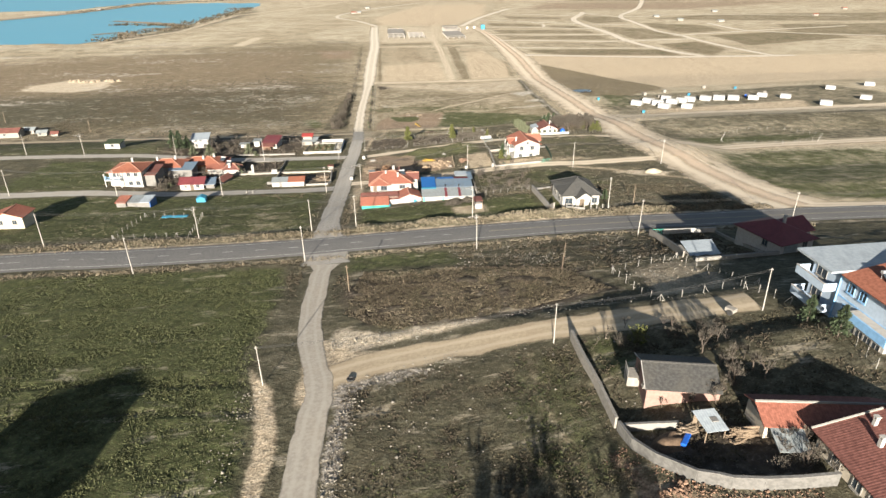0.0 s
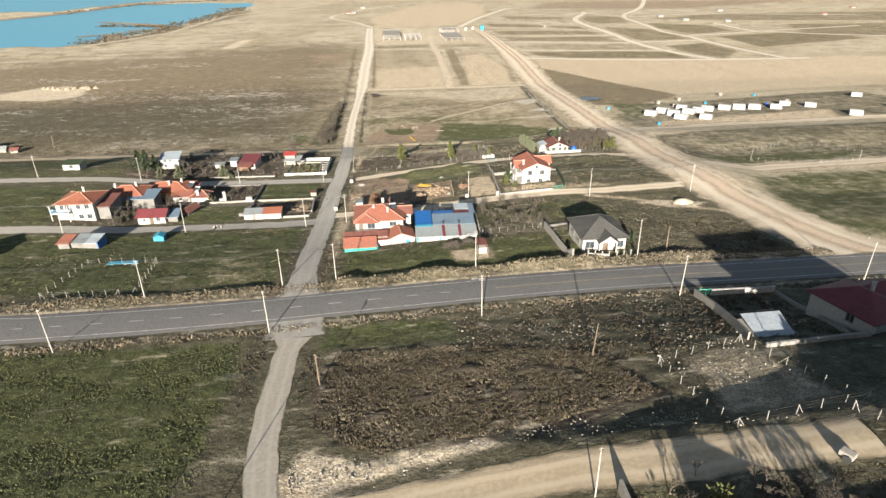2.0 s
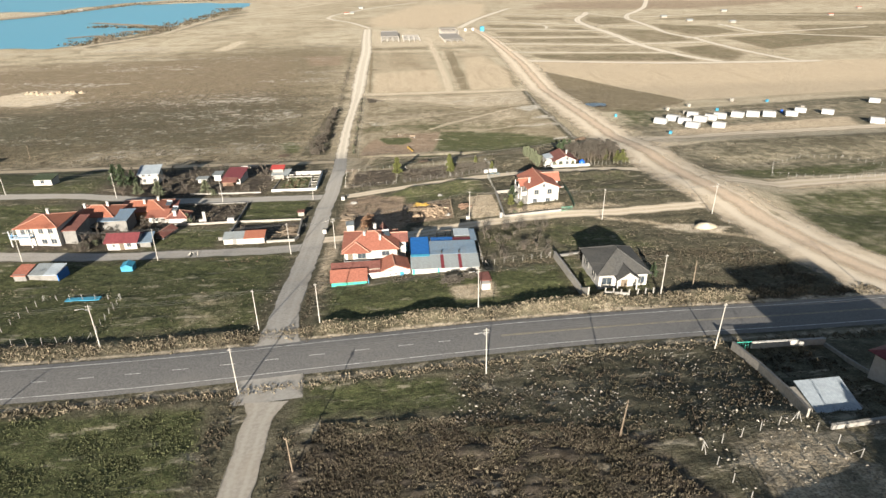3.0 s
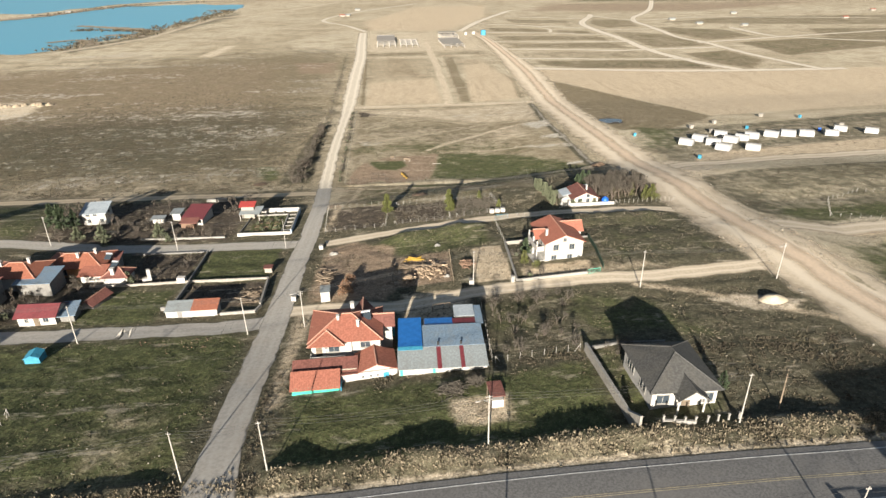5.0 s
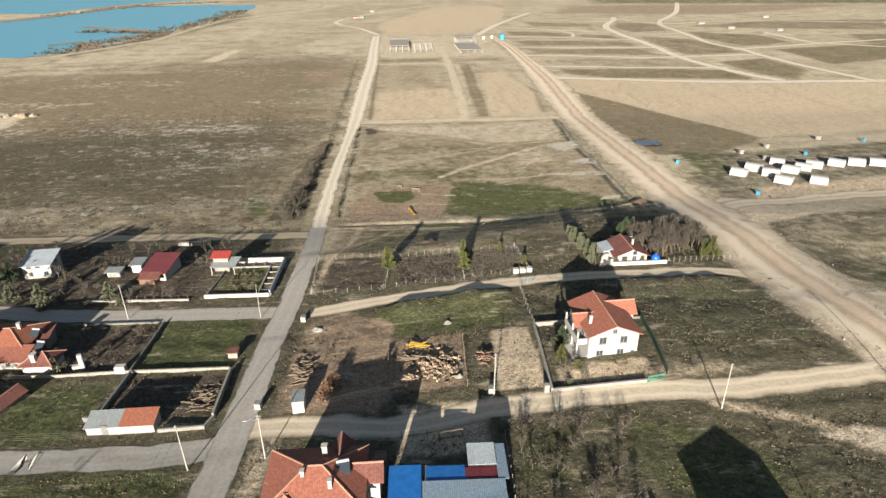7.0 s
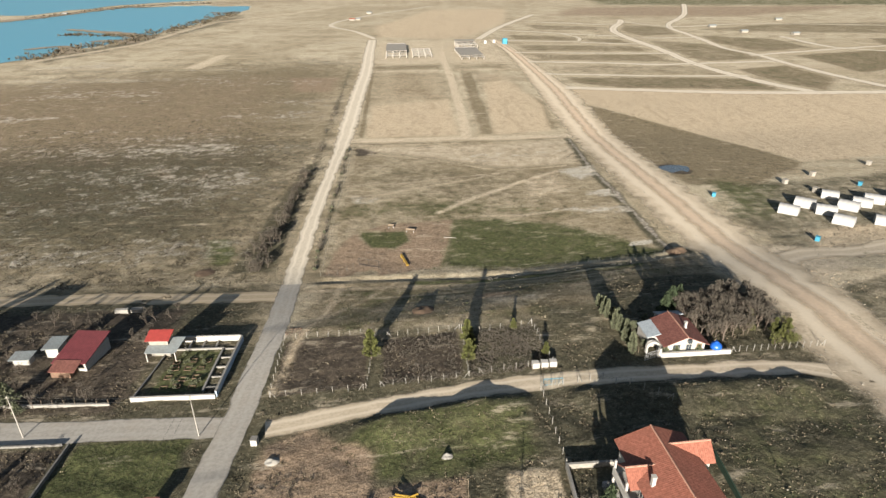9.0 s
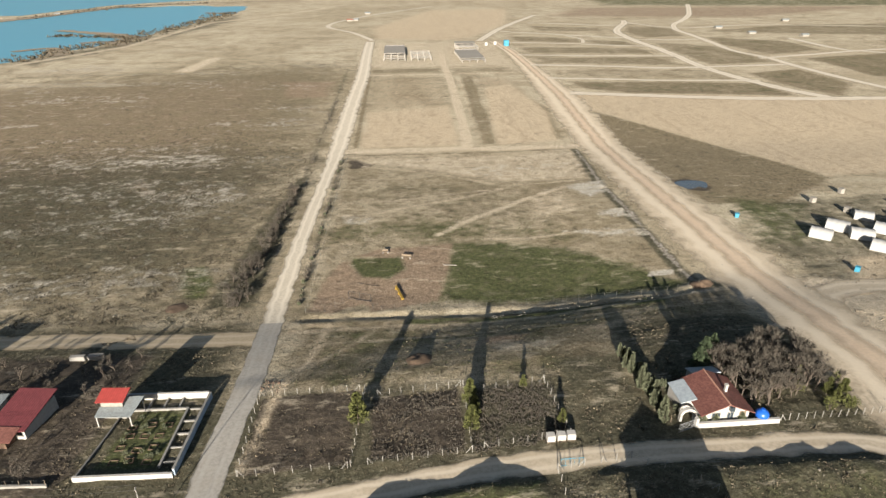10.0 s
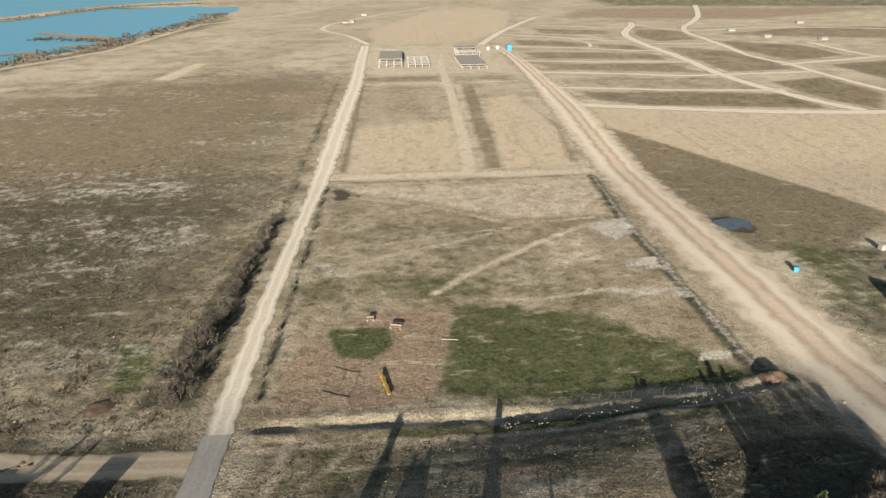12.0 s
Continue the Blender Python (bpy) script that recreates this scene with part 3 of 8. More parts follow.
cover("green", [(-29, 208), (-20.5, 207.5), (-20, 219.5), (-27, 220)], 0.8, 1.0)
cover("green", [(-150, 211), (-80, 206), (-80, 240), (-150, 242)], 3.0, 0.6)
cover("soil_and_shade", rect(-9.3, 5.2, 205, 221), 0.6, 1.0)
cover("soil_and_shade", rect(7.8, 20.6, 205, 218.4), 0.6, 0.85)
cover("scrub", rect(22.3, 34, 205.5, 217), 0.8, 1.0)
cover("scrub", [(35, 203.5), (48, 204), (48, 225), (36, 225)], 2.0, 0.75)
cover("green", [(-6, 222), (34, 218), (40, 230), (74, 240), (60, 247), (-4, 247)], 5.0, 0.36)
cover("olive", [(-8, 222), (78, 218), (78, 249), (-8, 249)], 3.0, 0.75)
for _p, _kind in (([(10, 236), (26, 235), (28, 239), (12, 240)], "green"), ([(34, 236), (46, 235), (48, 239), (35, 240)], "green"), ([(-4, 240), (8, 239), (8, 243), (-4, 244)], "green"), ([(28, 227), (40, 228), (38, 233), (27, 232)], "pale"), ([(4, 229), (18, 230), (17, 234), (4, 233)], "bare"), ([(44, 232), (58, 236), (56, 239), (44, 236)], "bare")):
    cover(_kind, _p, 2.5, 0.62)
cover("scrub", [(48, 206), (78, 204), (82, 225), (74, 236), (50, 236)], 2.0, 1.0)
cover("red", [(24, 232), (33, 231), (36, 236), (25, 236)], 2.0, 0.7)
cover("red", [(13, 226), (17, 226), (17, 231), (13, 231)], 1.5, 0.8)
for _y, _a in ((228, .5), (233.5, .5), (239, .65), (244.5, .85)):
    cover_line("bare", [(-9, _y - 1), (12, _y), (40, _y - 1), (76, _y + 4)], 1.4, 1.2, _a)
cover_line("bare", [(-9, 206), (-7.5, 222), (-4, 232), (-2, 246)], 2.2, 1.2, 0.7)
cover_line("bare", [(-11, 222), (2, 236), (10, 247)], 2.0, 1.2, 0.6)
# the recreation ground and the two sandy plots
cover("olive", [(-7.5, 252), (76, 252), (79, 364), (-7.5, 364)], 2.5, 0.6)
cover("scrub", [(-6, 300), (24, 296), (60, 292), (52, 330), (20, 336), (-6, 345)], 10.0, 0.36)
cover("green", [(-6, 286), (24, 285), (60, 283), (50, 300), (20, 304), (-6, 300)], 9.0, 0.5)
cover("green", [(25, 285), (37, 285), (53, 279), (65, 266), (73, 254), (69.5, 250.5), (50.7, 253), (31.7, 252.6), (19.8, 254), (21.7, 268.6)], 2.5, 0.8)
cover("red", [(-7.1, 252.5), (-5.0, 267.1), (-2.1, 276.2), (6.4, 282.5), (25.0, 284.4), (22.7, 268.6), (19.4, 255.0), (6.3, 251.4), (4.1, 255.3), (-2.5, 251.4)], 1.5, 1.0)
cover("green", [(-0.1, 278.1), (12.1, 277.6), (13.3, 271.1), (9.2, 266.0), (3.1, 267.4), (-0.2, 274.1)], 1.6, 0.95)
cover("pale", [(-7.2, 364.1), (78.8, 364.4), (74.4, 327), (44.5, 331), (23.1, 345), (-1.0, 355)], 3.0, 0.56)
cover("soil_and_shade", [(-7, 361.5), (-1.5, 360.8), (3.4, 353), (-5.5, 350)], 1.5, 0.8)
for _p, _w in (([(-0.9, 352.8), (23.1, 343.4), (44.3, 328.5), (67.8, 327.6), (75.9, 319.1)], 1.9), ([(-6.1, 315.8), (11.7, 317.1), (28.1, 322), (47, 326)], 1.7), ([(-5.7, 306.2), (5, 306.8), (13.2, 310.9), (27.7, 316.5), (43.7, 324.5)], 1.9), ([(21.8, 290.1), (31.6, 300.2), (49.3, 314.3), (63.2, 322.4)], 3.0), ([(33.7, 286.7), (44.5, 285.8), (55.9, 287.4), (73.1, 284.3)], 2.2), ([(41.1, 275.3), (52.3, 271.3), (63.2, 266)], .9)):
    cover_line("pale", _p, _w, 1.3, 0.62)
cover("salt", [(65.2, 324), (76.6, 325.4), (74.8, 315.4), (68.7, 311.3), (64.1, 320.2)], 1.8, 0.72)
cover("salt", [(66.4, 300.1), (74.8, 301), (74.7, 292.5), (66.2, 295.6)], 2.0, 0.8)
cover("salt", [(52, 289.8), (75.2, 286.3), (74.3, 279), (58.8, 284)], 2.5, 0.62)
cover("salt", [(67.4, 261.5), (72.3, 261.1), (71.6, 258.3), (66.5, 259.3)], 0.7, 1.0)
cover("salt", [(-4, 300), (4, 299), (5, 304), (-4, 305)], 2.0, 0.55)
cover("salt", [(40, 331), (76, 340), (77, 360), (30, 352)], 6.0, 0.36)
cover("pale", [(46, 296), (66, 300), (64, 322), (50, 316)], 4.0, 0.5)
# banks and paths between the ditch and the village
cover_line("salt", [(21.4, 250.2), (40.6, 250.6), (57.9, 248.8), (67, 249)], 0.9, 0.7, 0.6)
cover_line("soil_and_shade", [(16.8, 244.9), (30.5, 246.4), (47.7, 246.2), (60.8, 246.4)], 0.9, 0.6, 0.8)
cover_line("bare", [(-6, 246.5), (8.5, 243.3), (29.5, 240.9), (41.7, 241.0), (62.5, 241.6), (78.2, 245.6)], 1.5, 1.2, 0.62)
cover("green", [(13.4, 247.4), (30.5, 246.6), (64, 247.3), (63.8, 243.9), (38, 242.8), (13.4, 244.4)], 1.2, 0.85)
cover_line("scrub", [(78.2, 364.5), (76.5, 342.4), (74.6, 323.7), (74.5, 296.4), (73.8, 272.5), (73.4, 255.6), (77, 251.2)], 3.2, 1.2, 1.0)
cover_line("stony", [(78.8, 364.5), (77.1, 342.4), (75.2, 323.7), (75.1, 296.4), (74.4, 272.5), (74.0, 255.6)], 1.5, 0.9, 0.75)
cover("olive", [(76.5, 362), (81, 362), (81, 262), (75, 262)], 1.5, 0.5)
# the sandy plots, with a green upper half and ragged edges
cover("bare", [(-3.6, 376.5), (35.7, 378), (36.8, 448), (-3, 436)], 3.0, 0.9)
cover("bare", [(-3.6, 430), (36.7, 440), (38, 522), (-3.4, 526)], 6.0, 0.42)
cover("olive", [(-3.4, 526), (38, 522), (36.2, 448), (-2.5, 440)], 14.0, 0.62)
cover("bare", [(50.5, 377), (75, 379), (82, 429.5), (76, 500), (60, 490)], 3.5, 0.95)
cover("bare", [(56, 480), (82, 470), (80.5, 526), (56, 525)], 6.0, 0.45)
cover("olive", [(49.6, 525.7), (57.5, 525), (51, 378), (44.4, 377.3)], 1.6, 0.75)
cover("olive", [(56, 525), (80, 526), (84, 480), (66, 450), (56, 470)], 12.0, 0.6)
cover("olive", [(80.5, 450.8), (85, 439.7), (78, 380.2), (74, 380.6)], 1.8, 0.72)
cover_line("olive", [(-5.4, 378), (-5.6, 450), (-6, 530)], 2.6, 1.2, 0.85)
cover_line("olive", [(-7, 366.8), (78, 366.9)], 2.0, 1.2, 0.8)
cover_line("olive", [(40.6, 380), (42, 450), (46, 526)], 1.5, 1.0, 0.6)
cover_line("pale", [(-10, 372.3), (32, 373), (84, 370)], 5.2, 1.2, 1.0)
cover_line("pale", [(38.6, 374), (40.4, 420), (42.4, 500), (42.6, 566), (44, 620)], 4.6, 1.2, 1.0)
cover_line("pale", [(-8, 534), (12.5, 536), (38.7, 533.6)], 3.0, 1.5, 0.9)
cover_line("pale", [(50, 535), (84, 537)], 3.0, 1.5, 0.9)
cover("olive", [(-6.5, 557), (40.4, 558), (39.3, 541), (-5.7, 541)], 2.5, 0.62)
cover("olive", [(48, 556), (86, 558), (86, 541), (48, 541)], 2.5, 0.5)
cover("pale", [(-8, 562), (92, 562), (92, 690), (-8, 690)], 4.0, 0.55)
cover("bare", [(-15.7, 804), (55, 1019), (160, 1022), (129, 838), (80, 721), (54, 700), (-7, 716)], 8.0, 0.85)
cover("olive", [(-10.7, 812), (72.8, 745), (50, 712), (1.3, 768)], 8.0, 0.75)
# left plain
cover("salt", [(-600, 262), (-24, 258), (-24, 700), (-600, 600)], 20.0, 0.2)
cover("red", [(-400, 300), (-24, 330), (-24, 420), (-40, 560), (-400, 520)], 45.0, 0.42)
cover("scrub", [(-600, 258), (-22, 256), (-22, 345), (-24, 600), (-600, 560)], 8.0, 0.3)
cover("olive", [(-420, 252), (-20, 252), (-20, 560), (-60, 580), (-420, 420)], 40.0, 1.0)
cover("scrub", [(-300, 252), (-20, 252), (-20, 370), (-60, 400), (-300, 350)], 40.0, 0.72)
cover("green", [(-58.4, 121), (-46, 121), (-46.4, 136.4), (-58.4, 137)], 1.0, 1.0)
cover("scrub", [(-27, 256), (-18.5, 258), (-18.8, 420), (-20, 560), (-23, 560), (-22, 330)], 2.5, 0.62)
cover("scrub", [(-29, 255), (-18.4, 255), (-18.6, 300), (-19, 345), (-23, 340), (-27, 290)], 2.0, 0.95)
cover("scrub", [(-10, 256), (-8, 256), (-8.5, 366), (-10.5, 366)], 1.5, 0.65)
cover("pale", [(-134, 560), (-122, 558), (-118, 620), (-126, 622)], 4.0, 1.0)
for _p in ([(-78, 341), (-72, 345), (-63, 328), (-70, 326)], [(-63, 338), (-56, 339), (-51, 327), (-57, 325)], [(-60, 520), (-24, 520), (-24, 470), (-50, 470)]):
    cover("red", _p, 6.0, 0.6)
cover("green", [(-39.5, 275), (-33.8, 277), (-29.9, 267), (-29.9, 259.5), (-34.3, 261)], 2.0, 0.95)
cover("pale", [(-212, 372), (-180, 364), (-165, 376), (-170, 404), (-198, 410), (-216, 388)], 5.0, 0.85)
cover("salt", [(-150, 255), (-70, 256), (-30, 262), (-60, 272), (-150, 270)], 8.0, 0.2)
cover("salt", [(-120, 330), (-40, 350), (-50, 400), (-160, 380)], 25.0, 0.35)
cover("scrub", [(-270, 600), (-240, 690), (-222, 740), (-205, 900), (-190, 1000), (-170, 900), (-196, 740), (-214, 660), (-240, 590)], 12.0, 0.6)
cover_line("pale", [(-255, 600), (-214, 690), (-206, 790), (-198, 880), (-120, 1000), (-60, 1150)], 9, 5, 0.8)
# right-hand fields
cover("scrub", [(118, 300), (240, 320), (260, 262), (168, 256), (100, 246), (97, 272)], 4.0, 0.6)
cover("green", [(98, 270), (118, 268), (124, 296), (104, 312)], 6.0, 0.6)
cover("bare", [(106, 455), (240, 437), (420, 440), (420, 350), (250, 335), (157, 333), (124, 404)], 3.0, 0.95)
cover("scrub", [(95.9, 228), (112, 234), (147, 238), (240, 246), (240, 198), (150, 195), (108.6, 192.4), (95, 196), (94, 206), (93, 215)], 1.2, 0.62)
cover("green", [(100, 192), (150, 194), (160, 206), (104, 204)], 5.0, 0.75)
cover("green", [(93, 124), (115, 119), (200, 118), (210, 176), (120, 181), (100, 176), (92, 146)], 3.0, 0.65)
cover("bare", [(112, 262), (198, 276), (190, 256), (104, 248)], 3.0, 0.7)
cover("bare", [(97, 182), (200, 184), (200, 190), (97, 190)], 1.5, 0.9)
cover("soil_and_shade", [(96.5, 324), (104, 325), (109, 316), (105, 308), (97, 310)], 2.5, 0.5)
cover("soil_and_shade", [(97.5, 322), (103, 323), (107, 315), (104.5, 309.5), (98.4, 312)], 1.2, 1.0)
cover("pale", [(76, 160), (92, 158), (96, 180), (108, 184), (100, 191), (94, 193), (92, 214), (96, 230), (110, 238), (104, 252), (84, 256), (78, 226), (74, 190)], 3.0, 0.75)
# far fields between the farm tracks
cover("bare", [(104, 474), (240, 446), (520, 440), (520, 350), (250, 335), (149, 322), (135, 363), (112, 413), (104, 428)], 2.5, 0.9)
cover("red", [(160, 440), (300, 432), (420, 430), (420, 390), (230, 400)], 14.0, 0.62)
cover("olive", [(103.9, 428), (112, 413), (126.7, 388), (134.7, 363), (144.8, 338), (149, 320), (118, 296), (98, 300), (97, 318), (97.3, 342), (95.6, 357), (99.5, 390)], 2.0, 0.95)
cover("scrub", [(104, 420), (126, 386), (148, 322), (118, 296), (98, 300), (97, 340), (99.5, 390)], 6.0, 0.22)
for _p, _g in (
    ([(107, 652), (202, 636), (202, 604), (111, 618)], .72), ([(110, 596), (197, 588), (206, 552), (112, 571)], .7), ([(111, 504), (219, 489), (221, 451), (140, 467), (116, 480)], .85),
    ([(225, 670), (266, 641), (273, 560), (221, 553), (221, 628)], .72), ([(228, 520), (270, 532), (271, 483), (243, 448), (232, 470)], .85), ([(285, 698), (339, 664), (339, 610), (286, 593), (277, 645)], .8),
    ([(302, 574), (400, 596), (420, 540), (300, 500)], .9), ([(113, 725), (172, 697), (165, 672), (114, 689)], .7), ([(180, 688), (205, 679), (207, 650), (168, 660)], .7), ([(147, 810), (214, 782), (210, 747), (148, 762)], .7),
    ([(246, 788), (283, 774), (272, 707), (231, 698), (228, 744)], .72), ([(300, 740), (420, 700), (640, 660), (900, 760), (420, 790)], .7), ([(380, 560), (700, 500), (900, 620), (420, 660)], .75),
):
    cover("olive", _p, 3.0, _g * .95)
    cover("green", _p, 9.0, _g * .36)
cover("olive", [(112, 545), (210, 536), (214, 500), (108, 517)], 3.0, 0.45)
cover("red", [(180, 905), (420, 860), (700, 1000), (260, 1040)], 20.0, 0.6)
cover("green", [(300, 1060), (800, 980), (1100, 1300), (300, 1300)], 30.0, 0.6)

def uncover(kind, pts, soft=1.5, amount=1.0):
    COVER[kind] *= 1 - amount * np.clip(0.5 + poly_sd(XX, YY, pts) / (2 * soft), 0, 1)


uncover("red", [(-0.1, 278.1), (12.1, 277.6), (13.3, 271.1), (9.2, 266.0), (3.1, 267.4), (-0.2, 274.1)], 1.6, .95)

cover("bare", [(-11.6, 132), (-8.6, 134), (-8.2, 150), (-7, 164), (-11.4, 164)], 1.0, 0.6)
_rd = np.full(XX.shape, 1e9)
_near = (YY > 30) & (YY < 420) & (XX > -130) & (XX < 130)
for _line, _w in ((LANE, 2.6), (ROAD, 5.2), (NEAR, 3.0), (L1, 2.6), (L2, 2.8), (L3, 3.2), (R1, 2.6), (R2, 2.4), (R0, 9.5)):
    _rd[_near] = np.minimum(_rd[_near], line_d(XX[_near], YY[_near], _line) - _w)
# small relief away from roads: clods, tussocks and furrows
_open = smooth01((_rd - 0.4) / 2.0) * _near
_rel = (vnoise(XX, YY, 2.4, 3) - .5) * .16 + (vnoise(XX, YY, 1.1, 5) - .5) * .12
_rel = _rel * (0.5 + 0.9 * COVER["scrub"] + 0.5 * COVER["soil_and_shade"] + .4 * COVER["stony"]) * (1 - .7 * COVER["bare"])
_field = np.clip(0.5 + poly_sd(XX, YY, [(-9, 79), (-6.5, 97), (28, 88), (33, 75), (21, 74), (-1, 72.5)]) / 2, 0, 1) * _near
_rel = _rel + _field * (0.12 * np.sin((YY + .18 * XX) * 4.4 + 3 * vnoise(XX, YY, 6, 9)) + 0.42 * (vnoise(XX, YY, 1.3, 11) - .5))
_bank = 0.6 * np.exp(-((_rd - 3.2) / 1.2) ** 2) * (vnoise(XX, YY, 5, 21) - .35) * .35 * (YY > 60) * (YY < 205)
_rel = _rel - .3 * np.exp(-(line_d(XX, YY, [(-70, 64.2), (-36, 63.8), (-19.5, 61.7)]) / .5) ** 2) - .3 * np.exp(-(line_d(XX, YY, [(-70, 57.8), (-36, 57.2), (-17.7, 55.9)]) / .5) ** 2)
ZZ = H(XX, YY) + _rel * _open + np.maximum(_bank, -0.05) * _open
# the ditch along the pasture's near side
_dd = line_d(XX, YY, [(-7, 249.4), (18, 249), (46, 248), (62, 247.2), (74, 250)])
ZZ -= 0.55 * vnoise(XX, YY, 4, 33) * np.exp(-(_dd / 0.9) ** 2) * (YY > 240) * (YY < 258)
ZZ += 0.2 * np.exp(-((_dd - 2.4) / 1.0) ** 2) * (YY > 240) * (YY < 258) * vnoise(XX, YY, 3, 31)


def ground_material():
    m = bpy.data.materials.new("steppe_ground")
    m.use_nodes = True
    n, l = m.node_tree.nodes, m.node_tree.links
    b = n["Principled BSDF"]
    b.inputs["Roughness"].default_value, b.inputs["Specular IOR Level"].default_value = 0.97, 0.15
    co = n.new("ShaderNodeTexCoord").outputs["Object"]

    def noisy(size, detail=5.0, rough=0.6, sx=1.0, sy=1.0):
        t = n.new("ShaderNodeTexNoise")
        t.inputs["Scale"].default_value, t.inputs["Detail"].default_value, t.inputs["Roughness"].default_value = 1.0 / size, detail, rough
        if sx == sy == 1.0:
            l.new(co, t.inputs["Vector"])
        else:
            mp = n.new("ShaderNodeMapping")
            mp.inputs["Scale"].default_value = (sx, sy, 1)
            l.new(co, mp.inputs["Vector"])
            l.new(mp.outputs[0], t.inputs["Vector"])
        return t.outputs["Fac"]

    def op(kind, a, c):
        t = n.new("ShaderNodeMath")
        t.operation = kind
        for k, v in ((0, a), (1, c)):
            if isinstance(v, (int, float)):
                t.inputs[k].default_value = v
            else:
                l.new(v, t.inputs[k])
        return t.outputs[0]

    def ramp(f, lo, hi):
        t = n.new("ShaderNodeMapRange")
        t.interpolation_type = "SMOOTHSTEP"
        t.inputs["From Min"].default_value, t.inputs["From Max"].default_value = lo, hi
        l.new(f, t.inputs["Value"])
        return t.outputs["Result"]

    def mix(f, a, c):
        t = n.new("ShaderNodeMix")
        t.data_type = "RGBA"
        for k, v in ((0, f), (6, a), (7, c)):
            if isinstance(v, tuple):
                t.inputs[k].default_value = (*v, 1)
            elif isinstance(v, (int, float)):
                t.inputs[k].default_value = v
            else:
                l.new(v, t.inputs[k])
        return t.outputs[2]

    huge, broad, mid, fine, grain = noisy(90, 4), noisy(16, 5), noisy(3.2, 5), noisy(0.8, 4), noisy(0.25, 3)
    streak = noisy(26, 4, 0.6, 0.35, 1.3)
    # pale dry earth, lightened further in place of haze over the far plain
    base = mix(ramp(huge, 0.35, 0.65), (0.465, 0.398, 0.28), (0.59, 0.518, 0.382))
    base = mix(op("MULTIPLY", ramp(broad, 0.45, 0.66), 0.6), base, (0.28, 0.225, 0.145))
    base = mix(op("MULTIPLY", ramp(streak, 0.52, 0.66), 0.65), base, (0.60, 0.515, 0.385))
    base = mix(op("MULTIPLY", ramp(mid, 0.52, 0.72), 0.35), base, (0.20, 0.175, 0.095))

    drill = noisy(5, 3, 0.6, 1.6, 0.06)
    weave = noisy(7, 5, 0.65, 0.25, 1.6)
    base = mix(op("MULTIPLY", ramp(weave, 0.54, 0.70), 0.55), base, (0.62, 0.54, 0.41))
    base = mix(op("MULTIPLY", ramp(weave, 0.44, 0.30), 0.55), base, (0.20, 0.165, 0.105))
    base = mix(op("MULTIPLY", ramp(fine, 0.56, 0.72), 0.35), base, (0.17, 0.14, 0.09))

    def layer(col, name, colour_a, colour_b, wild=0.9, soft=0.16, blend=None):
        a = n.new("ShaderNodeAttribute")
        a.attribute_name = name
        w = op("ADD", a.outputs["Fac"], op("MULTIPLY", op("SUBTRACT", blend or mid, 0.5), wild))
        w = op("MULTIPLY", ramp(w, 0.5 - soft, 0.5 + soft), ramp(a.outputs["Fac"], 0.0, 0.25))
        return mix(w, col, mix(ramp(fine, 0.38, 0.66), colour_a, colour_b))

    patchy = op("ADD", op("MULTIPLY", mid, 0.6), op("MULTIPLY", broad, 0.4))
    col = layer(base, "olive", (0.185, 0.148, 0.092), (0.295, 0.245, 0.160), 1.5, 0.42, patchy)
    col = layer(col, "scrub", (0.064, 0.062, 0.040), (0.122, 0.115, 0.077), 1.3, 0.3, patchy)
    col = layer(col, "green", (0.052, 0.066, 0.024), (0.112, 0.126, 0.052), 1.7, 0.30, patchy)
    col = layer(col, "soil_and_shade", (0.054, 0.044, 0.036), (0.102, 0.084, 0.067), 1.0, 0.22)
    col = layer(col, "red", (0.27, 0.198, 0.138), (0.36, 0.27, 0.192), 0.9, 0.25)
    col = layer(col, "bare", (0.55, 0.445, 0.312), (0.65, 0.54, 0.392), 0.8, 0.25)
    furrow = n.new("ShaderNodeAttribute")
    furrow.attribute_name = "bare"
    col = mix(op("MULTIPLY", op("MULTIPLY", ramp(drill, 0.54, 0.68), furrow.outputs["Fac"]), 0.22), col, (0.27, 0.21, 0.135))
    col = layer(col, "pale", (0.60, 0.505, 0.372), (0.70, 0.60, 0.457), 0.9, 0.25)
    col = layer(col, "stony", (0.25, 0.22, 0.18), (0.46, 0.42, 0.37), 1.3, 0.2)
    col = layer(col, "salt", (0.50, 0.46, 0.385), (0.60, 0.56, 0.48), 3.0, 0.22, op("ADD", op("MULTIPLY", streak, 0.5), op("MULTIPLY", mid, 0.5)))
    col = mix(op("MULTIPLY", ramp(grain, 0.60, 0.36), 0.6), col, (0.065, 0.052, 0.032))
    col = mix(op("MULTIPLY", ramp(grain, 0.58, 0.78), 0.38), col, (0.46, 0.39, 0.29))
    mottle, fleck = noisy(2.1, 6, 0.72), noisy(4.5, 7, 0.75, 0.5, 1.5)
    hs = n.new("ShaderNodeHueSaturation")
    hs.inputs["Value"].default_value = 0.55
    l.new(col, hs.inputs["Color"])
    col = mix(op("MULTIPLY", ramp(mottle, 0.53, 0.62), 0.74), col, hs.outputs[0])
    col = mix(op("MULTIPLY", ramp(fleck, 0.56, 0.66), 0.46), col, (0.52, 0.45, 0.34))
    l.new(col, b.inputs["Base Color"])
    bp = n.new("ShaderNodeBump")
    bp.inputs["Strength"].default_value, bp.inputs["Distance"].default_value = 0.9, 0.16
    l.new(op("ADD", op("MULTIPLY", fine, 1.0), op("MULTIPLY", grain, 0.5)), bp.inputs["Height"])
    l.new(bp.outputs[0], b.inputs["Normal"])
    return m


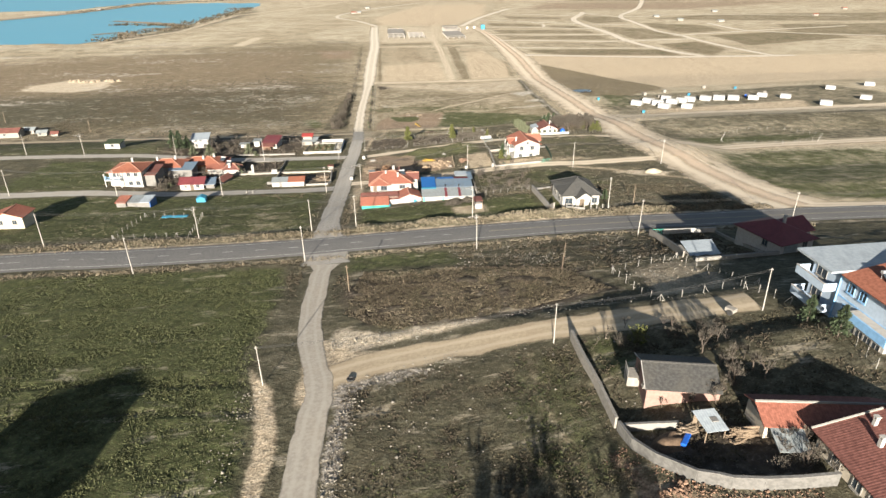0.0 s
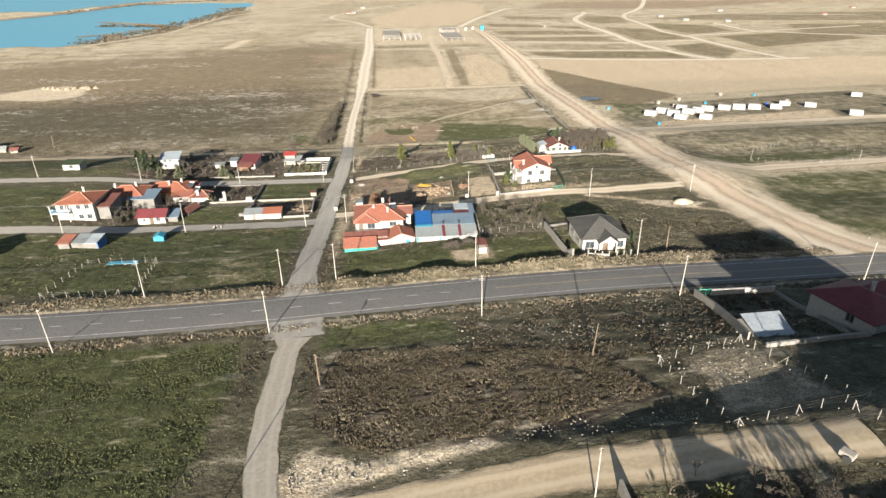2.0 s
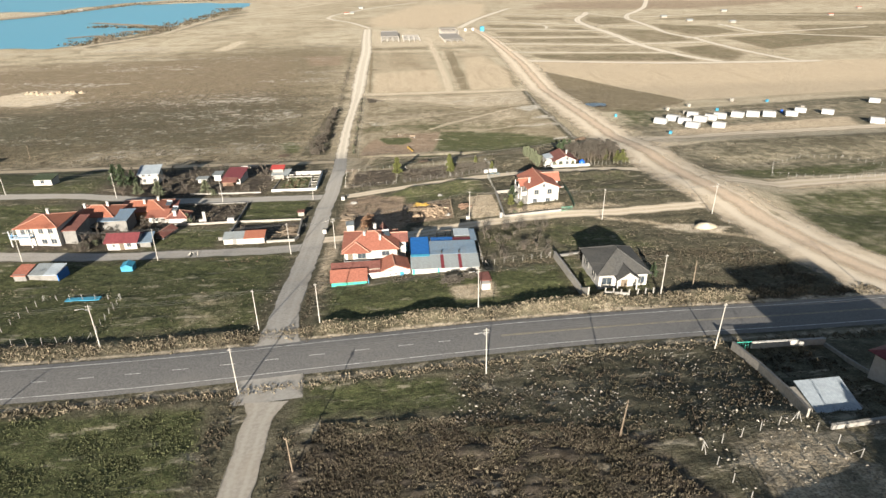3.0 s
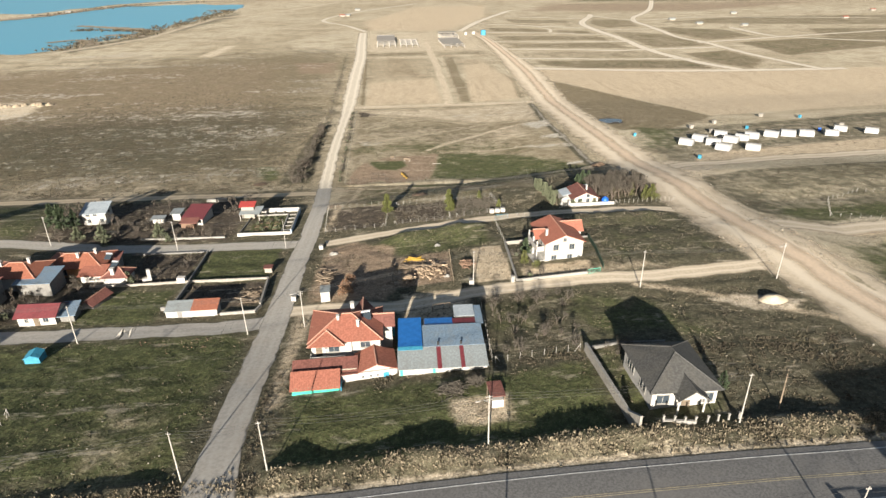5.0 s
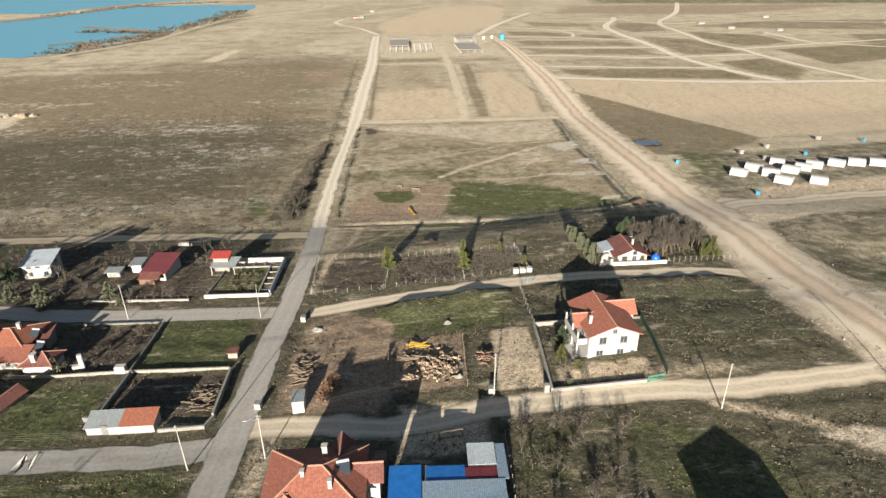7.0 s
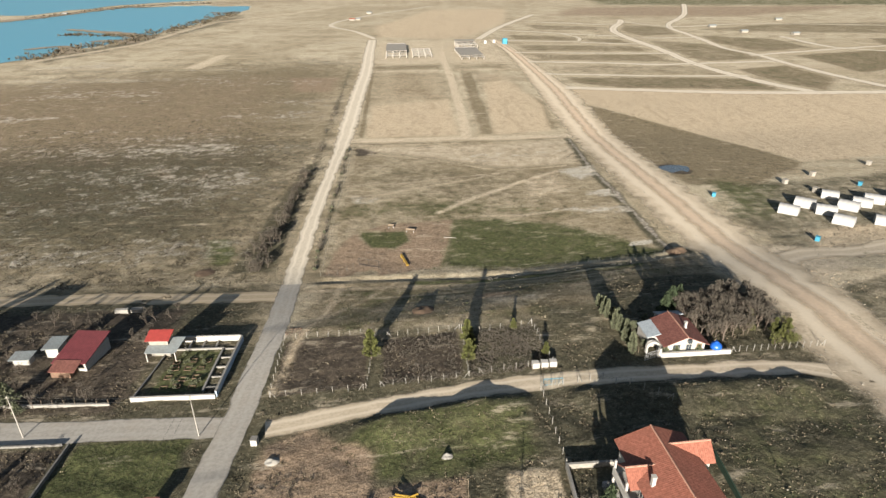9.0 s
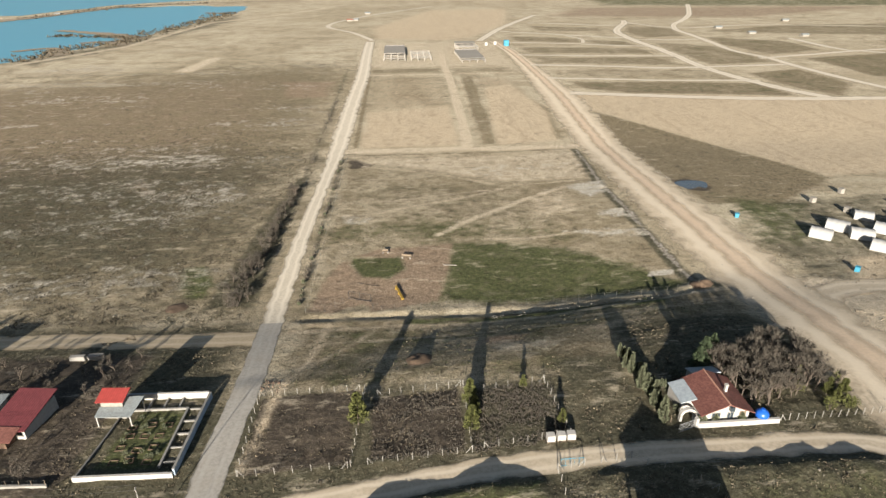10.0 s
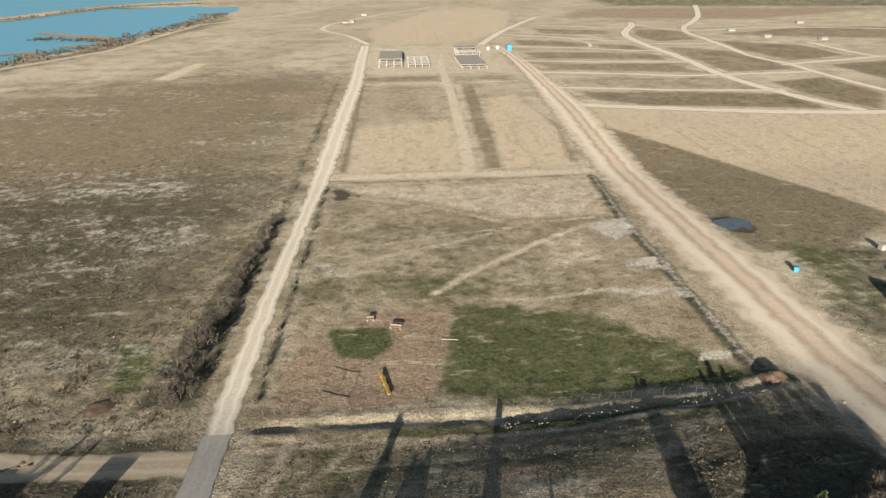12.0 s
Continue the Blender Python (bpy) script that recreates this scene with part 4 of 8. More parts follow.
def build_ground():
    ny, nx = XX.shape
    me = bpy.data.meshes.new("ground")
    idx = np.arange(nx * ny).reshape(ny, nx)
    quads = np.stack([idx[:-1, :-1], idx[:-1, 1:], idx[1:, 1:], idx[1:, :-1]], -1).reshape(-1, 4)
    me.vertices.add(nx * ny)
    me.vertices.foreach_set("co", np.stack([XX, YY, ZZ], -1).astype(np.float32).ravel())
    me.loops.add(quads.size)
    me.loops.foreach_set("vertex_index", quads.astype(np.int32).ravel())
    me.polygons.add(len(quads))
    me.polygons.foreach_set("loop_start", np.arange(0, quads.size, 4, dtype=np.int32))
    me.update(calc_edges=True)
    for k, w in COVER.items():
        me.attributes.new(k, "FLOAT", "POINT").data.foreach_set("value", w.astype(np.float32).ravel())
    me.materials.append(ground_material())
    me.shade_smooth()
    return tagged(new("ground", me), "dry steppe hillside and plain with patchy winter grass", "ground", kind="structure")


ground = build_ground()


# ---- roads and tracks ----
def resample(pts, step):
    p = [Vector((x, y, 0)) for x, y in pts]
    out = []
    for i in range(len(p) - 1):
        a, b, c, d = p[max(i - 1, 0)], p[i], p[i + 1], p[min(i + 2, len(p) - 1)]
        n = max(1, int((c - b).length / step))
        for k in range(n):
            t = k / n
            q = 0.5 * ((2 * b) + (c - a) * t + (2 * a - 5 * b + 4 * c - d) * t * t + (3 * b - a - 3 * c + d) * t ** 3)
            out.append((q.x, q.y))
    out.append(pts[-1])
    return out


def strip(name, pts, width, mat, lift, ragged=0.3, label="", off=0.0, step=1.5, crown=0.0, kind="structure", category="road", smooth_line=None):
    line = smooth_line or resample(pts, step)
    verts, faces, cols = [], [], 6
    for i, (x, y) in enumerate(line):
        x0, y0 = line[max(i - 1, 0)]
        x1, y1 = line[min(i + 1, len(line) - 1)]
        ln = math.hypot(x1 - x0, y1 - y0) or 1
        nx, ny = (y1 - y0) / ln, -(x1 - x0) / ln
        w = width(i / len(line)) if callable(width) else width
        a = -w / 2 - ragged * (noise.noise((x * .4, y * .4, 1.7)) + .12 * noise.noise((x * 1.3, y * 1.3, 3.1)))
        b = w / 2 + ragged * (noise.noise((x * .4, y * .4, 9.7)) + .12 * noise.noise((x * 1.3, y * 1.3, 7.1)))
        for k in range(cols + 1):
            f = k / cols
            s = a + (b - a) * f + off
            px, py = x + nx * s, y + ny * s
            edge = lift if 0 < k < cols else lift - 0.05 * (crown > 0)
            verts.append((px, py, hz(px, py) + edge + crown * (1 - (2 * f - 1) ** 2)))
        if i:
            o = (i - 1) * (cols + 1)
            faces += [(o + k, o + k + 1, o + k + cols + 2, o + k + cols + 1) for k in range(cols)]
    me = mesh_of(name, verts, faces, mat, True)
    me.attributes.new("across", "FLOAT", "POINT").data.foreach_set("value", [2 * k / cols - 1 for _ in line for k in range(cols + 1)])
    return tagged(new(name, me), label, category, kind=kind)


strip("main_road", ROAD, 9.4, M["asphalt"], 0.10, 0.15, "two-lane asphalt country road with worn markings", crown=0.06, step=2.0)
_line = resample(ROAD, 2.0)
strip("edge_line", ROAD, 0.14, M["line"], 0.135, 0.0, "worn white edge line on the asphalt", 3.55, category="road marking", smooth_line=_line, crown=0.0)
strip("edge_line", ROAD, 0.14, M["line"], 0.135, 0.0, "worn white edge line on the asphalt", -3.55, category="road marking", smooth_line=_line)
for _o in (-0.14, 0.14):
    strip("centre_line", ROAD, 0.11, M["yellow_line"], 0.172, 0.0, "faded double yellow centre line", _o, category="road marking", smooth_line=[p for p in _line if p[0] > 18])
_dash = [p for p in _line if p[0] < 18]
for _i in range(0, len(_dash) - 2, 3):
    if _dash[_i][0] > -130:
        strip("lane_dash", _dash, 0.14, M["line"], 0.172, 0.0, "worn white centre dash", category="road marking", smooth_line=_dash[_i:_i + 2])
strip("village_lane", LANE[:10], lambda f: 3.5 + 2.6 * float(smooth01((f - .93) / .07)), M["gravel"], 0.065, 0.25, "narrow lane of worn grey gravel between the fields")
strip("village_lane", LANE[9:17], lambda f: 5.0 + 4.0 * float(smooth01((.16 - f) / .1)) - .6 * f, M["lane"], 0.064, 0.3, "long straight village lane of old grey asphalt")
strip("plain_track", LANE[16:], lambda f: float(np.interp(f, [0, .18, .24, .32, .7, 1], [4.6, 4.4, 5.6, 8.6, 9.6, 9])), M["white_dirt"], 0.066, 0.6, "long straight pale dirt track across the plain")
strip("dirt_road", NEAR, 5.8, M["dirt"], 0.045, 0.6, "sandy dirt road beside the rough fields")
strip("village_street", L1, 4.7, M["lane"], 0.05, 0.35, "grey village side street")
strip("village_street", L2, 4.8, M["lane"], 0.05, 0.35, "grey village side street")
strip("dirt_street", L3, 6.2, M["dirt"], 0.05, 0.6, "wide dusty dirt street at the village edge")
strip("gravel_street", R1, 4.9, M["pale_dirt"], 0.05, 0.45, "dusty gravel street past the houses")
strip("gravel_street", R2, 4.4, M["pale_dirt"], 0.05, 0.5, "pale dirt street past the fenced plots")
strip("graded_track", R0, lambda f: float(np.interp(f, [0, .1, .3, .38, .46, .56, .75, 1], [10, 11, 17, 22, 22, 19, 18.5, 19])), M["pale_dirt"], 0.05, 1.6, "wide freshly graded earth track with tyre ruts", step=3)
for _off, _w in ((-.6, 6.5),):
    strip("wheel_rut", R0, _w, M["rut"], 0.075 + .004 * _w, 0.5, "brown wheel rut in the graded earth", _off, step=3, category="track")
strip("graded_track", [(86, 236), (99, 245.5), (115, 247.2), (134, 251), (158, 252.4), (260, 262)], 8.0, M["pale_dirt"], 0.042, 1.4, "broad pale earth branch track", step=3)
strip("graded_track", [(84, 182), (94, 187), (106, 186.4), (122, 188), (160, 191), (260, 196)], 8.0, M["pale_dirt"], 0.046, 1.2, "broad pale earth branch track", step=3)
strip("graded_track", [(80, 124), (96, 118.4), (130, 116), (160, 113)], 4.5, M["pale_dirt"], 0.04, 0.8, "earth ramp joining the asphalt road")
FAR_TRACKS = (
    ([(262, 850), (254.9, 823), (224, 755), (215.3, 695), (216, 617), (212.2, 549), (216.3, 505), (224.7, 467), (234, 446)], 9),
    ([(81.6, 692), (115.5, 789), (177, 925)], 8), ([(102, 516), (137, 508), (167, 502), (224, 496)], 5), ([(101, 564), (153, 553), (184, 543), (221, 545), (274, 549)], 6),
    ([(100, 609), (148, 600), (198, 594), (214, 592)], 5), ([(102, 680), (146, 669), (198, 648), (214, 646)], 5.5), ([(112, 760), (148, 737), (191, 709), (212, 700)], 5.5),
    ([(152, 836), (190, 820), (225, 800), (250, 806)], 6), ([(104, 470), (135, 461), (172, 452), (217, 444), (300, 440)], 9),
    ([(300, 800), (283, 755), (279, 706), (273, 655), (268, 612), (275, 575), (274, 543), (277, 491), (284, 440)], 7), ([(218, 684), (257, 680), (279, 682)], 5),
    ([(353, 680), (352, 617), (364, 598), (420, 560), (560, 500)], 7), ([(268, 574), (311, 587), (362, 602), (480, 630)], 6), ([(256, 823), (292, 768), (362, 784), (431, 776), (560, 740)], 6),
    ([(165, 720), (172, 690), (166, 668)], 4), ([(430, 1061), (360, 900), (300, 800)], 8), ([(-10, 700), (-30, 760), (-62, 830), (-30, 930), (60, 1080)], 6),
)
for _i, (_t, _w) in enumerate(FAR_TRACKS):
    strip("field_track", _t, _w, M["white_dirt"], 0.08 + .02 * _i, 1.2, "pale farm track between far fields", step=8, category="track")

# ---- the lake ----
def lake(name, pts, label, jag=6.0, step=10.0):
    out = []
    for (x0, y0), (x1, y1) in zip(pts, pts[1:] + pts[:1]):
        n = max(1, int(math.hypot(x1 - x0, y1 - y0) / step))
        for k in range(n):
            x, y = x0 + (x1 - x0) * k / n, y0 + (y1 - y0) * k / n
            out.append((x + jag * noise.noise((x * .03, y * .03, 2)) * 2, y + jag * noise.noise((x * .03, y * .03, 8)) * 4))
    bm = bmesh.new()
    f = bm.faces.new([bm.verts.new((x, y, -17.85)) for x, y in out])
    bmesh.ops.triangulate(bm, faces=[f])
    return tagged(part(name, bm, M["water"]), label, "lake", kind="structure")


lake("lake", [(-900, 560), (-420, 570), (-262, 612), (-256, 682), (-232, 715), (-224, 800), (-216, 880), (-207, 1010), (-198, 1075), (-206, 1105), (-300, 1150), (-392, 1110), (-440, 930), (-520, 800), (-900, 640)], "calm blue lake with a ragged reedy shore")
lake("lake", [(-520, 1010), (-470, 1010), (-420, 1180), (-330, 1260), (-240, 1300), (-400, 1600), (-900, 1500), (-900, 900)], "far calm basin beyond a causeway")


_bm = bmesh.new()
_bm.faces.new([_bm.verts.new((102 + 4.6 * math.cos(_k * .3142) * (1 + .2 * math.sin(3 * _k * .3142)), 316 + 5.2 * math.sin(_k * .3142) * (1 + .15 * math.cos(2 * _k * .3142)), hz(102, 316) + .13)) for _k in range(20)])
tagged(part("pond", _bm, M["pond"]), "shallow dark pond in a hollow beside the track", "pond", kind="structure")


# ---- kinds of things ----
def slope(name, pts, mat, parent, t=0.12, label=""):
    """A roof plane in its own frame: local x along its eave (first two points), y up the slope."""
    p = [Vector(q) for q in pts]
    ex = (p[1] - p[0]).normalized()
    ez = ex.cross(p[2] - p[0]).normalized()
    if ez.z < 0:
        ez = -ez
    ey = ez.cross(ex)
    m = Matrix((ex, ey, ez)).transposed().to_4x4()
    m.translation = p[0]
    inv = m.inverted()
    q = [inv @ v for v in p]
    bm = bmesh.new()
    up = [bm.verts.new((v.x, v.y, 0)) for v in q]
    dn = [bm.verts.new((v.x, v.y, -t)) for v in q]
    bm.faces.new(up)
    bm.faces.new(dn[::-1])
    for i in range(len(q)):
        bm.faces.new((up[i], dn[i], dn[(i + 1) % len(q)], up[(i + 1) % len(q)]))
    ob = part(name, bm, mat, parent, label)
    ob.matrix_basis = m
    return ob


def cap(parent, a, b, mat=None, r=0.11):
    return part("ridge_cap", tube(bmesh.new(), a, b, r, r, 5), mat or M["ridge"], parent)


def gable_roof(h, x0, x1, y0, y1, eave, ridge, axis, mat, over=0.4, caps=True, cap_mat=None):
    d = over * (ridge - eave) / max(0.1, ((x1 - x0) if axis == "y" else (y1 - y0)) / 2)
    if axis == "y":
        c = (x0 + x1) / 2
        a, b = y0 - over, y1 + over
        slope("roof_slope", [(x0 - over, a, eave - d), (x0 - over, b, eave - d), (c, b, ridge), (c, a, ridge)], mat, h)
        slope("roof_slope", [(x1 + over, b, eave - d), (x1 + over, a, eave - d), (c, a, ridge), (c, b, ridge)], mat, h)
        if caps:
            cap(h, (c, a, ridge + .02), (c, b, ridge + .02), cap_mat)
    else:
        c = (y0 + y1) / 2
        a, b = x0 - over, x1 + over
        slope("roof_slope", [(b, y0 - over, eave - d), (a, y0 - over, eave - d), (a, c, ridge), (b, c, ridge)], mat, h)
        slope("roof_slope", [(a, y1 + over, eave - d), (b, y1 + over, eave - d), (b, c, ridge), (a, c, ridge)], mat, h)
        if caps:
            cap(h, (a, c, ridge + .02), (b, c, ridge + .02), cap_mat)


def hip_roof(h, x0, x1, y0, y1, eave, ridge, mat, over=0.45, caps=True, cap_mat=None):
    x0, x1, y0, y1 = x0 - over, x1 + over, y0 - over, y1 + over
    w, d = x1 - x0, y1 - y0
    if w >= d:
        r0, r1 = (x0 + d / 2, (y0 + y1) / 2, ridge), (x1 - d / 2, (y0 + y1) / 2, ridge)
    else:
        r0, r1 = ((x0 + x1) / 2, y0 + w / 2, ridge), ((x0 + x1) / 2, y1 - w / 2, ridge)
    e = eave - 0.1
    A, B, C, D = (x0, y0, e), (x1, y0, e), (x1, y1, e), (x0, y1, e)
    if w >= d:
        fs = [[B, A, r0, r1], [D, C, r1, r0], [A, D, r0], [C, B, r1]]
        ends = [(A, r0), (D, r0), (B, r1), (C, r1), (r0, r1)]
    else:
        fs = [[B, A, r0], [D, C, r1], [A, D, r1, r0], [C, B, r0, r1]]
        ends = [(A, r0), (B, r0), (D, r1), (C, r1), (r0, r1)]
    for f in fs:
        slope("roof_slope", f, mat, h)
    if caps:
        for a, b in ends:
            if (Vector(a) - Vector(b)).length > 0.3:
                cap(h, a, b, cap_mat)


def walls(h, x0, x1, y0, y1, top, mat, down=2.0, name="wall", gable=None, ridge=0, label=""):
    """A wall block; with gable axis its ends rise to the ridge."""
    bm = bmesh.new()
    box(bm, x0, x1, y0, y1, -down, top)
    if gable == "y":
        c = (x0 + x1) / 2
        slab2(bm, [(x0, y0, top), (x1, y0, top), (c, y0, ridge)], [(x0, y1, top), (x1, y1, top), (c, y1, ridge)])
    elif gable == "x":
        c = (y0 + y1) / 2
        slab2(bm, [(x0, y0, top), (x0, y1, top), (x0, c, ridge)], [(x1, y0, top), (x1, y1, top), (x1, c, ridge)])
    return part(name, bm, mat, h, label)


def slab2(bm, a, b):
    va, vb = [bm.verts.new(p) for p in a], [bm.verts.new(p) for p in b]
    bm.faces.new(va)
    bm.faces.new(vb[::-1])
    n = len(a)
    for i in range(n):
        bm.faces.new((va[i], vb[i], vb[(i + 1) % n], va[(i + 1) % n]))


def window(h, face, at, u, z, w=1.0, ht=1.1, frame_mat=None, name="window", panes=2, sill=True):
    """A framed window on a wall plane: face S, N, W or E at that coordinate, u along it."""
    turn = {"S": 0, "N": 180, "E": 90, "W": -90}[face]
    pos = {"S": (u, at), "N": (u, at), "E": (at, u), "W": (at, u)}[face]
    f = frame_mat or M["white_concrete"]
    pane = part(name, boxb(-w / 2, w / 2, -0.02, 0.06, -ht / 2, ht / 2), M["glass"], h)
    pane.matrix_basis = pose(pos[0], pos[1], z, 0, 0, turn)
    bm = bmesh.new()
    t = 0.07
    box(bm, -w / 2 - t, w / 2 + t, -0.06, 0.03, ht / 2, ht / 2 + t)
    box(bm, -w / 2 - t, w / 2 + t, -0.06, 0.03, -ht / 2 - t, -ht / 2)
    box(bm, -w / 2 - t, -w / 2, -0.06, 0.03, -ht / 2, ht / 2)
    box(bm, w / 2, w / 2 + t, -0.06, 0.03, -ht / 2, ht / 2)
    for k in range(1, panes):
        c = -w / 2 + w * k / panes
        box(bm, c - .03, c + .03, -0.05, 0.03, -ht / 2, ht / 2)
    part("frame", bm, f, pane)
    if sill:
        part("sill", boxb(-w / 2 - .12, w / 2 + .12, -0.16, 0.02, -ht / 2 - .14, -ht / 2 - .07), f, pane)
    return pane


def door(h, face, at, u, w=0.95, ht=2.05, mat=None, z=0.0):
    turn = {"S": 0, "N": 180, "E": 90, "W": -90}[face]
    pos = {"S": (u, at), "N": (u, at), "E": (at, u), "W": (at, u)}[face]
    d = part("door", boxb(-w / 2, w / 2, -0.05, 0.05, 0, ht, 0.01), mat or M["wood"], h)
    d.matrix_basis = pose(pos[0], pos[1], z, 0, 0, turn)
    part("handle", boxb(w / 2 - .14, w / 2 - .10, -0.1, -0.04, 0.98, 1.1), M["steel"], d)
    return d


def chimney(h, x, y, z0, z1, w=0.55, mat=None):
    c = part("chimney", boxb(x - w / 2, x + w / 2, y - w / 2, y + w / 2, z0, z1), mat or M["white_wall"], h)
    bm = bmesh.new()
    box(bm, x - w / 2 - .06, x + w / 2 + .06, y - w / 2 - .06, y + w / 2 + .06, z1 + 0.16, z1 + 0.26)
    for sx in (-1, 1):
        for sy in (-1, 1):
            box(bm, x + sx * w * .4 - .05, x + sx * w * .4 + .05, y + sy * w * .4 - .05, y + sy * w * .4 + .05, z1, z1 + .17)
    part("chimney_cap", bm, mat or M["white_wall"], c)
    return c


def solar_heater(h, x, y, z, rz=0):
    """A rooftop water heater: a dark collector under a lying tank."""
    s = part("solar_panel", slab(bmesh.new(), [(-1, -.9, .1), (1, -.9, .1), (1, .7, 1.0), (-1, .7, 1.0)], .08), M["glass"], h, "dark glass solar collector")
    s.matrix_basis = pose(x, y, z, 0, 0, rz) @ Matrix.Scale(.7, 4)
    part("water_tank", tube(bmesh.new(), (-1, .95, 1.15), (1, .95, 1.15), .28, .28, 12), M["steel"], s)
    for sx in (-.9, .9):
        part("stand_leg", tube(bmesh.new(), (sx, .9, 0), (sx, .9, 1.0), .04), M["steel"], s)
        part("stand_leg", tube(bmesh.new(), (sx, -.8, 0), (sx, -.8, .15), .04), M["steel"], s)


def railing(h, pts, z, mat, ht=0.95, name="railing", gap=0.16):
    bm = bmesh.new()
    for (x0, y0), (x1, y1) in zip(pts, pts[1:]):
        ln = math.hypot(x1 - x0, y1 - y0)
        tube(bm, (x0, y0, z + ht), (x1, y1, z + ht), .04, .04, 5)
        tube(bm, (x0, y0, z + .1), (x1, y1, z + .1), .03, .03, 5)
        n = max(1, int(ln / gap))
        for k in range(n + 1):
            x, y = x0 + (x1 - x0) * k / n, y0 + (y1 - y0) * k / n
            tube(bm, (x, y, z + .05), (x, y, z + ht), .018, .018, 4)
    return part(name, bm, mat, h)


# -- poles and cables --
POLES = {}


def make_pole(kind):
    if kind == "lamp":
        h = thing("street_lamp_pole", 0, 0, z=0, label="slim pale concrete power pole with a street lamp arm", category="power pole", group="power poles")
    elif kind == "wood":
        h = thing("telephone_pole", 0, 0, z=0, label="thin leaning grey wooden telephone pole", category="telephone pole", group="telephone poles")
    else:
        h = thing("power_pole", 0, 0, z=0, label="tall pale concrete power pole with a short crossarm", category="power pole", group="power poles")
    if kind == "wood":
        part("shaft", tube(bmesh.new(), (0, 0, -.5), (0.05, 0, 5.2), .11, .07, 8), M["wood"], h)
        part("crossarm", boxb(-.35, .45, -.04, .04, 4.85, 4.93), M["wood"], h)
        return h
    bm = bmesh.new()
    a, b = .095, .055
    lo = [bm.verts.new((sx * a, sy * a * .8, -.6)) for sx, sy in ((-1, -1), (1, -1), (1, 1), (-1, 1))]
    hi = [bm.verts.new((sx * b, sy * b * .8, 7.3)) for sx, sy in ((-1, -1), (1, -1), (1, 1), (-1, 1))]
    bm.faces.new(hi)
    for i in range(4):
        bm.faces.new((lo[i], lo[(i + 1) % 4], hi[(i + 1) % 4], hi[i]))
    bmesh.ops.bevel(bm, geom=[e for e in bm.edges if abs(e.verts[0].co.z - e.verts[1].co.z) > 3], offset=.03, segments=1, affect="EDGES")
    part("shaft", bm, M["pole"], h)
    for z in (7.0,) if kind == 'concrete' else (7.0, 6.6):
        w = .26 if kind == "concrete" else .4
        arm = part("crossarm", boxb(-w, w, -.03, .03, z - .03, z + .03), M["pole"], h)
        for sx in (-w, -w * .4, w * .4, w):
            part("insulator", tube(bmesh.new(), (sx * .85, 0, z + .03), (sx * .85, 0, z + .14), .03, .02, 5), M["white_wall"], arm)
    if kind == "lamp":
        arm = part("lamp_arm", tube(tube(bmesh.new(), (0, 0, 6.2), (-.7, -.3, 6.9), .035, .03, 6), (-.7, -.3, 6.9), (-1.2, -.5, 6.95), .03, .03, 6), M["steel"], h)
        part("lamp_head", boxb(-1.65, -1.15, -.66, -.48, 6.9, 7.02, .03), M["pole"], arm)
    return h


def pole(kind, x, y, rz=0, lean=(0, 0), tall=1.0):
    m = pose(x, y, hz(x, y) - .05, lean[0], lean[1], rz) @ Matrix.Scale(tall, 4)
    if kind not in POLES:
        POLES[kind] = make_pole(kind)
        POLES[kind].matrix_world = m
        return POLES[kind]
    return copy_thing(POLES[kind], m)


def cable(pts, drop=0.6, zs=7.1, r=0.014, group=None, offs=(0,)):
    """Sagging cables from pole to pole: one object for a run."""
    run = thing("overhead_cable", *pts[0], label="thin dark overhead cables slung from pole to pole", category="cable")
    o = Vector((*pts[0], hz(*pts[0])))
    for off in offs:
        line = []
        for (x0, y0), (x1, y1) in zip(pts, pts[1:]):
            ln = math.hypot(x1 - x0, y1 - y0)
            n = Vector((-(y1 - y0) / ln * off, (x1 - x0) / ln * off, zs))
            a, b = Vector((x0, y0, hz(x0, y0))) + n - o, Vector((x1, y1, hz(x1, y1))) + n - o
            line += [a.lerp(b, k / 8) - Vector((0, 0, 4 * drop * k / 8 * (1 - k / 8))) for k in range(8 + ((x1, y1) == pts[-1]))]
        bm, rings = bmesh.new(), []
        for i, q in enumerate(line):
            d = (line[min(i + 1, len(line) - 1)] - line[max(i - 1, 0)]).to_track_quat("Z", "Y")
            rings.append([bm.verts.new(q + d @ Vector((r * math.cos(2.094 * k), r * math.sin(2.094 * k), 0))) for k in range(3)])
        for u, v in zip(rings, rings[1:]):
            for k in range(3):
                bm.faces.new((u[k], u[(k + 1) % 3], v[(k + 1) % 3], v[k]))
        part("cable", bm, M["wire"], run)
    return run


# -- fences and walls --
_post = {}


